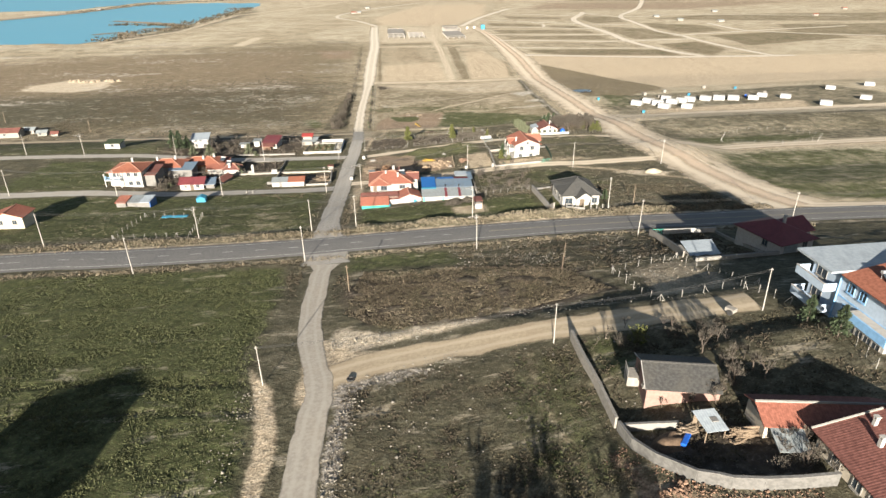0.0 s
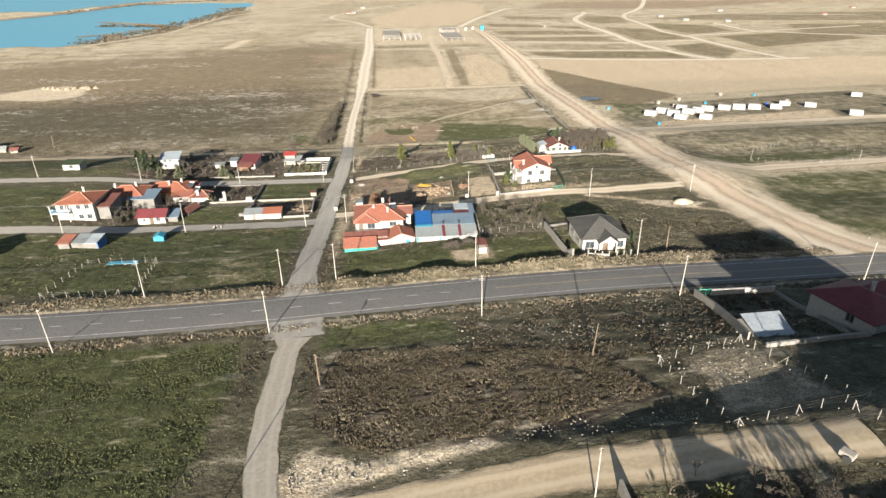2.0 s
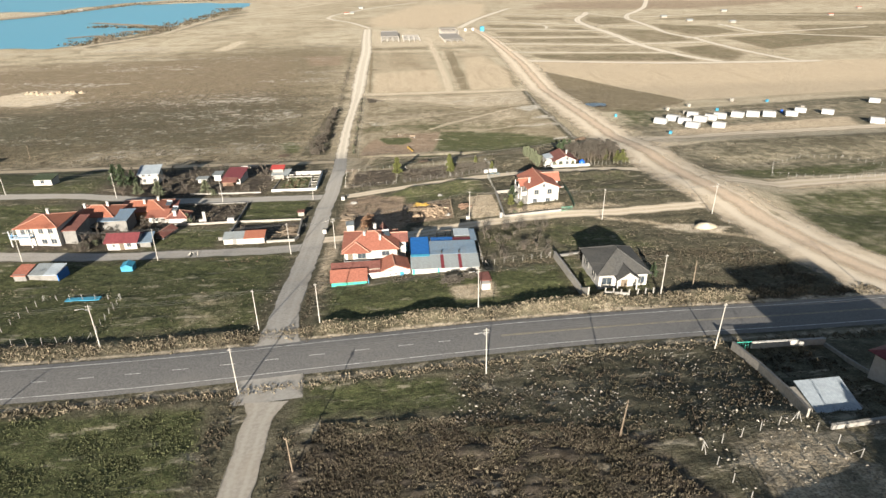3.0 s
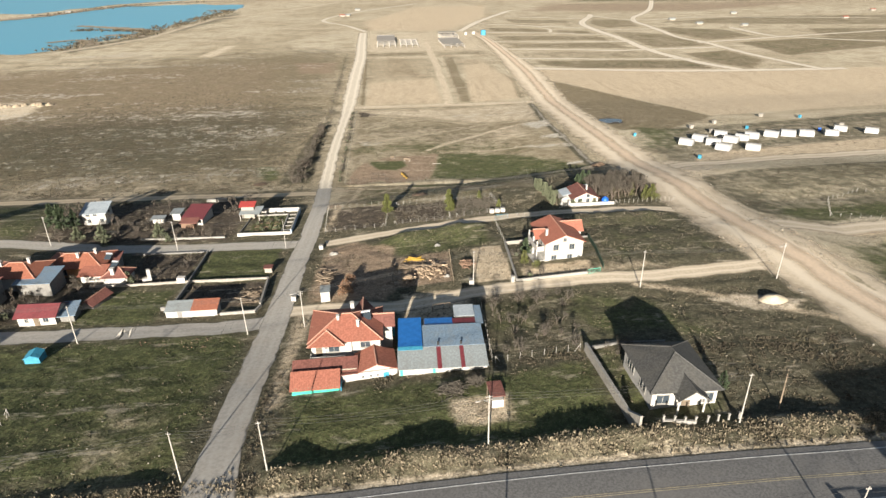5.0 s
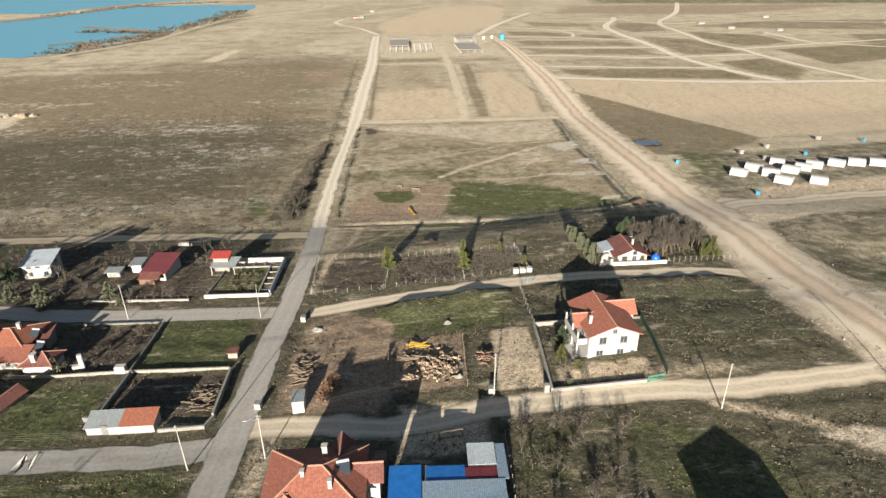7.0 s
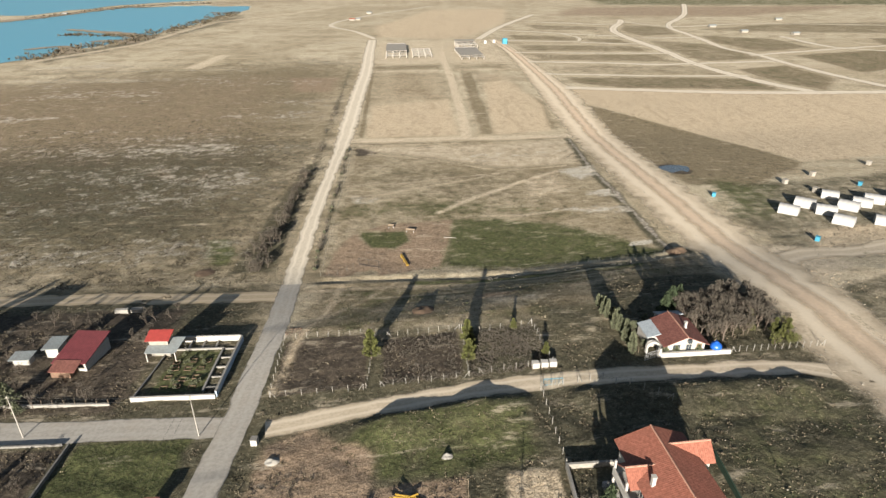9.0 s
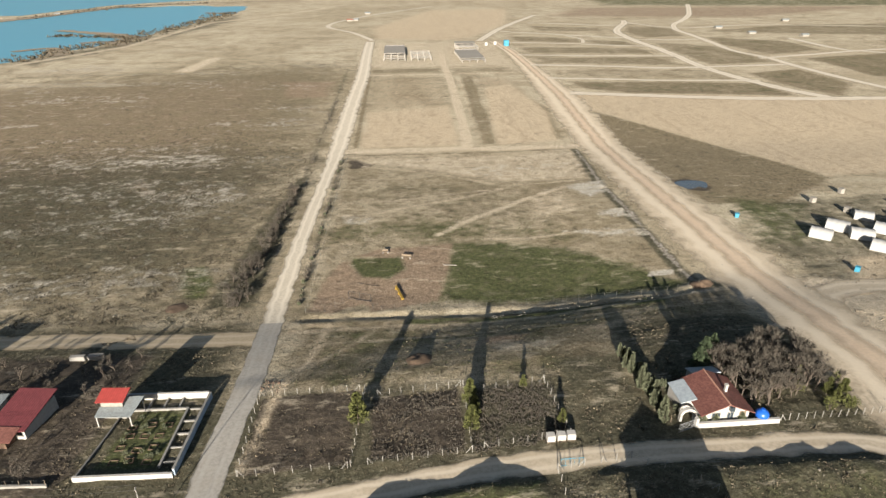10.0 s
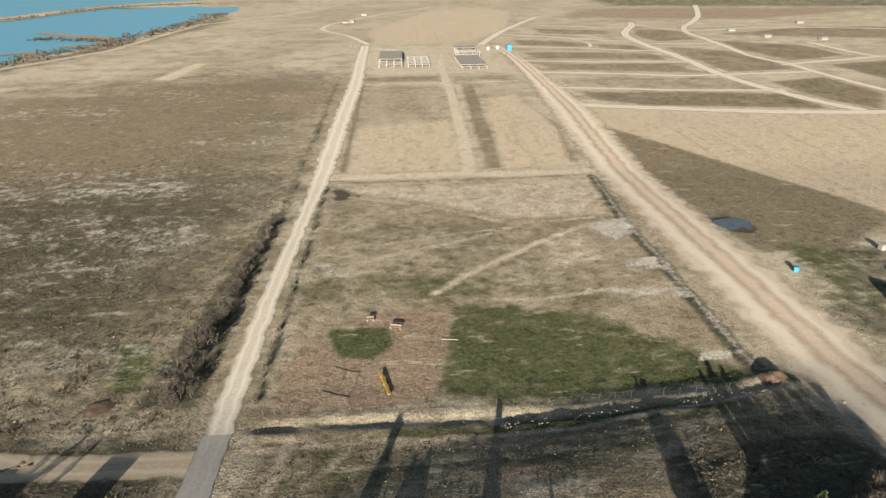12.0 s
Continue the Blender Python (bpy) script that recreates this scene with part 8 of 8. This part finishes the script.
# cottage water tank, boxes, kiosks
_t = thing("water_tank", 60.4, 206.0, label="round bright blue plastic water tank", category="tank")
_bm = bmesh.new()
bmesh.ops.create_uvsphere(_bm, u_segments=18, v_segments=12, radius=.9, matrix=Matrix.Diagonal((1, 1, .9, 1)))
_o = part("shell", _bm, M["blue_plastic"], _t, smooth=True)
_o.matrix_basis = pose(0, 0, 1.05)
part("lid", tube(bmesh.new(), (0, 0, 1.78), (0, 0, 1.98), .28, .26, 12), M["blue_plastic"], _t)
part("stand", tube(bmesh.new(), (0, 0, -.3), (0, 0, .35), .8, .8, 14), M["concrete"], _t)
_b = thing("metal_container", -6.8, 166.8, 3, label="white metal store box with a grey roof", category="container")
part("body", boxb(0, 1.7, 0, 2.6, -.3, 2.0, .03), M["white_wall"], _b)
part("roof", boxb(-.1, 1.8, -.1, 2.7, 2.0, 2.1, .02), M["grey_sheet"], _b)
for _x in (.45, 1.25):
    part("door_leaf", boxb(_x - .36, _x + .36, -.05, 0, 0, 1.8), M["white_wall"], _b)
for _x, _y in ((-9.3, 194.4), (21.2, 166.2), (-12.0, 168.9)):
    _b = thing("rubbish_bin", _x, _y, rng.uniform(-10, 10), label="square white street rubbish bin with a dark lid", category="bin", group="bins")
    part("body", boxb(-.45, .45, -.45, .45, 0, 1.0, .03), M["white_wall"], _b)
    part("lid", boxb(-.48, .48, -.48, .48, 1.0, 1.1, .02), M["grey_wall"], _b)
for _x in (31.6, 33.0, 34.3):
    _b = thing("water_cube", _x, 205.2, rng.uniform(-6, 6), label="white plastic bulk container by the fence", category="container", group="bulk containers")
    part("body", boxb(-.55, .55, -.5, .5, .1, 1.05, .06), M["white_wall"], _b)
    part("pallet", boxb(-.6, .6, -.55, .55, -.1, .1), M["wood"], _b)
_w = thing("well_house", 19.4, 129.6, 2, label="small white well house with a flat roof on trodden earth", category="well")
part("body", boxb(-.8, .8, -.7, .7, -.3, 1.2, .03), M["white_wall"], _w)
part("roof", boxb(-1.0, 1.0, -.9, 2.2, 1.9, 2.05, .03), M["tile_dark"], _w)
for _x in (-.85, .85):
    for _y in (-.75, 2.0):
        part("post", boxb(_x - .06, _x + .06, _y - .06, _y + .06, -.3, 1.9), M["wood"], _w)
for _x, _y in ((-45.6, 235.8), (-42.6, 236.0)):
    _b = thing("concrete_block", _x, _y, label="long white concrete block by the dirt street", category="block", group="concrete blocks")
    part("body", boxb(0, 2.6, 0, .9, -.2, .8, .08), M["white_concrete"], _b)
# a small pale box; the wheels under it are made up
_c = thing("handcart", 40.4, 59.9, 30, label="small pale box beside the dirt road, on added wheels", category="cart")
part("box", boxb(-.45, .45, -.6, .6, .3, .8, .05), M["concrete"], _c)
for _x in (-.55, .55):
    part("wheel", tube(bmesh.new(), (_x - .06, -.2, .35), (_x + .06, -.2, .35), .36, .36, 14), M["rubber"], _c)
_c = thing("water_trough", 25.3, 39.6, -40, label="long blue plastic trough in the farmyard", category="trough")
part("body", boxb(-.25, .25, -.95, .95, 0, .4, .08), M["blue_plastic"], _c)
_tyre = thing("old_tyre", -6.3, 60.6, label="old black tyre on the roadside", category="tyre")
_bm = bmesh.new()
for _k in range(16):
    _a, _a2 = _k * math.pi / 8, (_k + 1) * math.pi / 8
    tube(_bm, (math.cos(_a) * .4, math.sin(_a) * .4, .15), (math.cos(_a2) * .4, math.sin(_a2) * .4, .15), .15, .15, 6)
part("ring", _bm, M["rubber"], _tyre)


def heap(name, x, y, w, d, ht, mat, label, category="heap"):
    """A rounded heap that follows the land."""
    t = thing(name, x, y, label=label, category=category)
    n = 14
    vs, fs, z0 = [], [], hz(x, y)
    for j in range(n + 1):
        for i in range(n + 1):
            u, v = 2 * i / n - 1, 2 * j / n - 1
            px, py = u * w / 2, v * d / 2
            f = max(0, 1 - (u * u + v * v)) ** .8
            vs.append((px, py, hz(x + px, y + py) - z0 + f * ht * (.55 + .9 * float(vnoise(x + px, y + py, w * .22, 4))) - .06))
    fs = [(j * (n + 1) + i, j * (n + 1) + i + 1, (j + 1) * (n + 1) + i + 1, (j + 1) * (n + 1) + i) for j in range(n) for i in range(n)]
    o = new("mound", mesh_of("mound", vs, fs, mat, True))
    o.parent = t
    return t


for _x, _y, _w in ((16.6, 187.4, 1.6), (17.0, 171.0, 1.4), (-6.2, 190.5, 2.2)):
    heap("rubble_heap", _x, _y, _w, _w * .8, .5, M["white_concrete"], "small heap of pale tipped rubble", "heap")
heap("soil_heap", 24.0, 40.0, 3.2, 2.6, .8, M["soil_heap"], "heap of dark brown dung in the farmyard")
heap("sand_heap", 70.6, 151.2, 5.0, 3.4, 1.0, M["sand"], "pale heap of tipped sand beside a track")
heap("earth_heap", 15, 229, 4.5, 5, .6, M["soil_heap"], "grassy earth heap with a hollow")
heap("earth_heap", 74.5, 252, 5, 4, 1.0, M["soil_heap"], "dark earth bank at the field corner")
for _k in range(11):
    heap("gravel_heap", -197 + _k * 3.1 + rng.uniform(-1, 1), 400 + rng.uniform(-3, 3), 4.5, 4, 1.2, M["spoil"], "tipped heap of pale gravel on the plain", "heap")
heap("spoil_heap", -34.5, 256.5, 5, 5, .35, M["soil_heap"], "low weathered spoil heap beside the thicket")


# ---- firewood, logs, rubble ----
def log_pile(name, x, y, w, d, ht, n, ln, mat, label, seed, r=(.06, .14), flat=False):
    rnd = random.Random(seed)
    t = thing(name, x, y, label=label, category="wood pile")
    z0 = hz(x, y)
    bm, single = bmesh.new(), flat and n <= 70
    for k in range(n):
        u, v = rnd.gauss(0, .38), rnd.gauss(0, .38)
        px, py = max(-1, min(1, u)) * w / 2, max(-1, min(1, v)) * d / 2
        z = hz(x + px, y + py) - z0 + rnd.random() * ht * max(.1, 1 - u * u - v * v)
        a = rnd.uniform(-.35, .35) if flat else rnd.uniform(0, 6.283)
        l, q, dz = ln * rnd.uniform(.6, 1.2) / 2, rnd.uniform(*r), rnd.uniform(-.15, .15) * ln
        tube(bm, (px - math.cos(a) * l, py - math.sin(a) * l, z - dz + q), (px + math.cos(a) * l, py + math.sin(a) * l, z + dz + q), q, q * .9, 5)
        if single:
            part("log", bm, mat, t)
            bm = bmesh.new()
    if single:
        bm.free()
        return t
    return tagged(part("heaped_wood" if mat != M["brick"] else "rubble", bm, mat, t), kind="stuff")


log_pile("firewood_pile", 14.0, 174.6, 7.2, 9.5, .7, 220, .6, M["firewood"], "scattered heap of split firewood in the yard", 3, (.1, .2))
log_pile("firewood_pile", 9.6, 171.4, 4.0, 2.6, .8, 60, .6, M["firewood"], "heap of cut logs by the pole fence", 5, (.1, .2))
log_pile("timber_stack", 11.6, 181.0, 3.6, .8, .3, 6, 3.4, M["yellow"], "long yellow-painted beams on the ground", 6, (.08, .13), True)
log_pile("timber_stack", 10.4, 177.2, 3.4, 1.0, .5, 14, 3.4, M["wood"], "stack of weathered planks", 8, (.06, .1), True)
log_pile("branch_pile", 14.0, 133.6, 4.2, 3.4, 1.3, 260, 1.5, M["twig"], "heap of pruned branches near the well", 9, (.02, .05))
log_pile("branch_pile", 17.4, 135.0, 3.4, 2.2, 1.0, 180, 1.4, M["twig"], "heap of pruned branches near the sheds", 10, (.02, .05))
log_pile("timber_stack", -6.8, 178.0, 3.2, 9.0, .6, 70, 2.6, M["wood"], "rows of stacked poles beside the lane", 11, (.05, .1), True)
log_pile("scrap_heap", 21.4, 175.0, 3.2, 4.5, .9, 60, .9, M["brick"], "heap of bricks and boards beside the sandy plot", 12, (.06, .15))
log_pile("timber_stack", 30.0, 38.6, 2.2, 1.8, 1.0, 60, 1.6, M["firewood"], "stack of rough boards in the farmyard", 14, (.05, .1), True)
log_pile("timber_stack", 25.9, 40.6, 1.6, 1.4, .9, 40, 1.2, M["wood"], "stack of old boards in the farmyard", 15, (.05, .1), True)
log_pile("rubbish_heap", 22.4, 34.8, 3.0, 2.0, .3, 60, .35, M["brick"], "tipped rubble and rubbish outside the farmyard wall", 16, (.06, .16))
log_pile("scrap_heap", -20.8, 172.0, 4.6, 8.0, .5, 46, 2.0, M["wood"], "grey weathered boards laid out in a courtyard", 18, (.05, .09), True)


def rocks(name, label, places, sizes, mat, seed=0):
    """Many small angular stones in one object."""
    g = np.random.default_rng(seed)
    n = len(places)
    base = np.array([(1, 0, 0), (-1, 0, 0), (0, 1, 0), (0, -1, 0), (0, 0, .8), (0, 0, -.5)], float)
    fc = np.array([(0, 2, 4), (2, 1, 4), (1, 3, 4), (3, 0, 4), (2, 0, 5), (1, 2, 5), (3, 1, 5), (0, 3, 5)])
    p = np.asarray(places, float)
    s = g.uniform(sizes[0], sizes[1], (n, 1, 1)) * np.where(g.random((n, 1, 1)) > .93, 1.8, 1.0)
    v = base[None] * g.uniform(.5, 1.3, (n, 6, 3))
    a = g.uniform(0, 6.283, n)
    c, sn = np.cos(a), np.sin(a)
    x, y = v[..., 0] * c[:, None] - v[..., 1] * sn[:, None], v[..., 0] * sn[:, None] + v[..., 1] * c[:, None]
    v = np.stack([x, y, v[..., 2]], -1) * s
    v += np.stack([p[:, 0], p[:, 1], H(p[:, 0], p[:, 1]) + .03], -1)[:, None]
    f = (fc[None] + 6 * np.arange(n)[:, None, None]).reshape(-1, 3)
    return bulk(name, label, v.reshape(-1, 3), f, mat, "stones")


def bulk(name, label, verts, faces, mat, category):
    me = bpy.data.meshes.new(name)
    k = faces.shape[1]
    me.vertices.add(len(verts))
    me.vertices.foreach_set("co", verts.astype(np.float32).ravel())
    me.loops.add(faces.size)
    me.loops.foreach_set("vertex_index", faces.astype(np.int32).ravel())
    me.polygons.add(len(faces))
    me.polygons.foreach_set("loop_start", np.arange(0, faces.size, k, dtype=np.int32))
    me.update(calc_edges=True)
    me.materials.append(mat)
    return tagged(new(name, me), label, category, kind="stuff")


def scatter(n, x0, x1, y0, y1, keys, seed, least=.15, road=.5, power=1.0, clumpy=1.0):
    """Random places where the named covers are strong, clear of the roads."""
    g = np.random.default_rng(seed)
    x, y = g.uniform(x0, x1, n), g.uniform(y0, y1, n)
    i, j = np.clip(np.searchsorted(GX, x), 0, len(GX) - 1), np.clip(np.searchsorted(GY, y), 0, len(GY) - 1)
    w = sum(COVER[k][j, i] for k in keys) if keys else np.full(n, .5)
    if keys and "green" not in keys:
        w = w * (1 - .85 * COVER["green"][j, i])
    clump = fbm(x, y, 3.0, seed) * .6 + fbm(x, y, 12.0, seed + 5) * .4
    ok = (w > least) & (g.random(n) < np.clip(w, 0, 1) ** power * (1 - clumpy + clumpy * np.clip((clump - .32) * 3.2, 0.03, 1))) & (_rd[j, i] > road)
    return np.stack([x[ok], y[ok]], -1)


def along(pts, n, spread, seed, side=0.0):
    g = np.random.default_rng(seed)
    line = np.array(resample(pts, 1.0))
    k = g.integers(0, len(line) - 1, n)
    d = line[k + 1] - line[k]
    d /= np.hypot(d[:, 0], d[:, 1])[:, None] + 1e-9
    o = side + g.normal(0, spread, n)
    return line[k] + (line[k + 1] - line[k]) * g.random((n, 1)) + np.stack([d[:, 1] * o, -d[:, 0] * o], -1)


def tufts(name, label, places, height, width, blades, mat, seed, flare=.7):
    """Clumps of upright blades, all in one object."""
    g = np.random.default_rng(seed)
    n = len(places)
    p = np.repeat(np.asarray(places, float), blades, 0)
    m = n * blades
    sz = np.repeat(g.uniform(.55, 1.35, n), blades)
    a = g.uniform(0, 6.283, m)
    r = width * sz * np.sqrt(g.random(m)) * .5
    bx, by = p[:, 0] + np.cos(a) * r, p[:, 1] + np.sin(a) * r
    bz = H(bx, by) - .03
    ht = height * sz * g.uniform(.5, 1.2, m)
    b = a + g.uniform(-1.2, 1.2, m)
    hw = width * sz * g.uniform(.16, .30, m)
    px, py = -np.sin(b) * hw, np.cos(b) * hw
    tx, ty = np.cos(a) * r * flare + g.normal(0, .03, m), np.sin(a) * r * flare + g.normal(0, .03, m)
    v = np.stack([np.stack([bx - px, by - py, bz], -1), np.stack([bx + px, by + py, bz], -1), np.stack([bx + tx, by + ty, bz + ht], -1)], 1)
    return bulk(name, label, v.reshape(-1, 3), np.arange(m * 3).reshape(-1, 3), mat, "grass")


tufts("field_scrub", "dry dark weeds on a fallow furrowed field", scatter(26000, -10, 34, 71, 98, ["scrub"], 21, .8), .26, .42, 7, M["scrub"], 1)
tufts("field_stubble", "pale dead stalks on the fallow field", scatter(22000, -10, 34, 71, 98, ["scrub"], 35, .8), .2, .3, 5, M["dry_weed"], 12)
tufts("waste_scrub", "dry weeds on waste ground", scatter(22000, -8, 48, 36, 62, ["scrub", "green"], 22), .13, .34, 5, M["scrub"], 2)
tufts("roadside_scrub", "dry weeds along the road", np.concatenate([scatter(22000, -90, 60, 84, 104, ["scrub"], 23, .65), scatter(24000, -100, 80, 116, 140, ["scrub"], 24, .7)]), .22, .42, 6, M["scrub"], 3)
tufts("verge_weeds", "pale dry weeds on the roadside bank", np.concatenate([along([(x, y) for x, y in ROAD if -110 < x < 90], 3600, 1.0, 33, -7.6), along([(x, y) for x, y in ROAD if -110 < x < 90], 1500, .6, 34, 7.2)]), .28, .5, 5, M["dry_weed"], 13)
tufts("meadow_grass", "rough winter grass in the meadow", scatter(60000, -66, -17, 36, 101, ["green"], 25, clumpy=.35), .13, .34, 5, M["meadow_tuft"], 4)
tufts("lot_straw", "straw-coloured dry grass on village lots", scatter(60000, -90, 90, 120, 250, ["scrub", "olive"], 37, .4, clumpy=.6), .12, .30, 4, M["dry_weed"], 14)
tufts("waste_grass", "rough dark grass on the waste ground", scatter(16000, -8, 20, 34, 60, ["green"], 38, clumpy=.5), .16, .4, 5, M["green_tuft"], 15)
tufts("verge_grass", "rough grass on village lots", scatter(42000, -100, 80, 118, 200, ["green"], 26), .10, .40, 4, M["green_tuft"], 5)
tufts("lot_scrub", "dry weeds on village lots", scatter(40000, -90, 90, 120, 250, ["scrub"], 27, .72), .18, .42, 5, M["scrub"], 6)
tufts("pasture_grass", "patchy grass around the recreation ground", scatter(36000, -10, 80, 220, 310, ["green"], 28), .12, .45, 4, M["green_tuft"], 7)
_pl = np.concatenate([scatter(90000, -150, -18, 250, 420, ["scrub", "olive"], 29, .1), scatter(22000, 94, 190, 190, 360, ["scrub"], 30, .1)])
_pl = _pl[np.random.default_rng(5).random(len(_pl)) < np.clip((430 - _pl[:, 1]) / 130, 0, 1)]
tufts("plain_scrub", "dry steppe weeds on the plain", _pl, .17, .6, 4, M["scrub"], 8)
tufts("plot_weeds", "dead stalks on the dug plots", np.concatenate([scatter(2600, 7.5, 21, 204.5, 219, ["soil_and_shade"], 31), scatter(4200, 21.5, 34.5, 204.5, 218, ["scrub"], 36)]), .3, .3, 5, M["twig"], 9)

rocks("roadside_stones", "pale broken stones along the lane edge", np.concatenate([along([(-7.6, 22), (-7.4, 45), (-6.2, 57)], 420, .6, 41), along([(-5, 60), (8, 63)], 140, .8, 42), along([(-9.5, 70), (2, 70.6), (14, 72.4), (33, 70.2)], 520, .8, 43), along([(-19.2, 22), (-18.6, 60)], 260, .9, 44)]), (.05, .15), M["stone"], 1)
rocks("field_stones", "scattered white stones on rough ground", np.concatenate([scatter(2600, 10, 48, 86, 104, ["scrub"], 45), scatter(500, -8, 30, 40, 62, ["scrub"], 46), scatter(900, 34, 49, 66, 86, [], 47, 0), scatter(300, -60, -18, 118, 140, ["scrub"], 48), scatter(250, 46, 82, 120, 196, ["scrub"], 49)]), (.05, .17), M["stone"], 2)
rocks("track_rubble", "rubble pushed up along the graded track", np.concatenate([along(R0[3:], 420, 1.6, 51, 7.4), along(R0[3:], 420, 1.6, 52, -7.6), along([(30, 246.6), (74, 248)], 160, .6, 53)]), (.06, .2), M["stone"], 3)
rocks("junction_rubble", "broken grey rubble heaped at the track junction", np.concatenate([along([(76.5, 179), (80, 168), (77, 165)], 260, 1.2, 71), along([(93, 181), (92, 166), (84, 161)], 420, 2.2, 72), along([(96, 236), (100, 226), (108, 215)], 200, 1.6, 73)]), (.05, .17), M["spoil"], 6)
rocks("plain_stones", "scattered pale stones on the plain", np.concatenate([scatter(1400, 96, 190, 240, 340, ["scrub"], 54), scatter(900, -120, -20, 252, 330, ["scrub"], 55)]), (.06, .2), M["stone"], 4)
rocks("rubbish_scatter", "tipped rubble and bricks beside the wall", np.concatenate([along([(19.6, 41), (21.4, 37), (24, 33.6), (28, 31.2), (32, 30.4)], 900, .8, 56), scatter(500, -36, -24, 152, 157, [], 57, 0), along([(-9.6, 223), (-8.4, 226)], 120, 1.0, 58)]), (.04, .13), M["brick"], 5)
# reedy spits in the lake
for _p, _w in (([(-246, 640), (-272, 682), (-292, 664)], 16), ([(-222, 735), (-262, 776), (-332, 818)], 22), ([(-218, 700), (-246, 720), (-262, 712)], 14), ([(-214, 1000), (-240, 1010)], 14), ([(-520, 800), (-440, 960), (-390, 1140), (-290, 1200), (-150, 1230)], 26)):
    strip("reed_spit", _p, lambda f, w=_w: w * (1.1 - .7 * f), M["spoil"], 0.45, 5, "sandy reed spit reaching into the lake", step=6, category="shore")
tufts("shore_reeds", "dark reeds and bushes along the lake shore", np.concatenate([along([(-262, 612), (-256, 682), (-232, 715), (-224, 800), (-216, 880), (-207, 1010)], 700, 8, 61), along([(-226, 742), (-262, 760), (-316, 770)], 160, 5, 62), along([(-440, 960), (-390, 1140), (-290, 1200)], 260, 7, 63)]), 1.8, 2.4, 5, M["scrub"], 10)
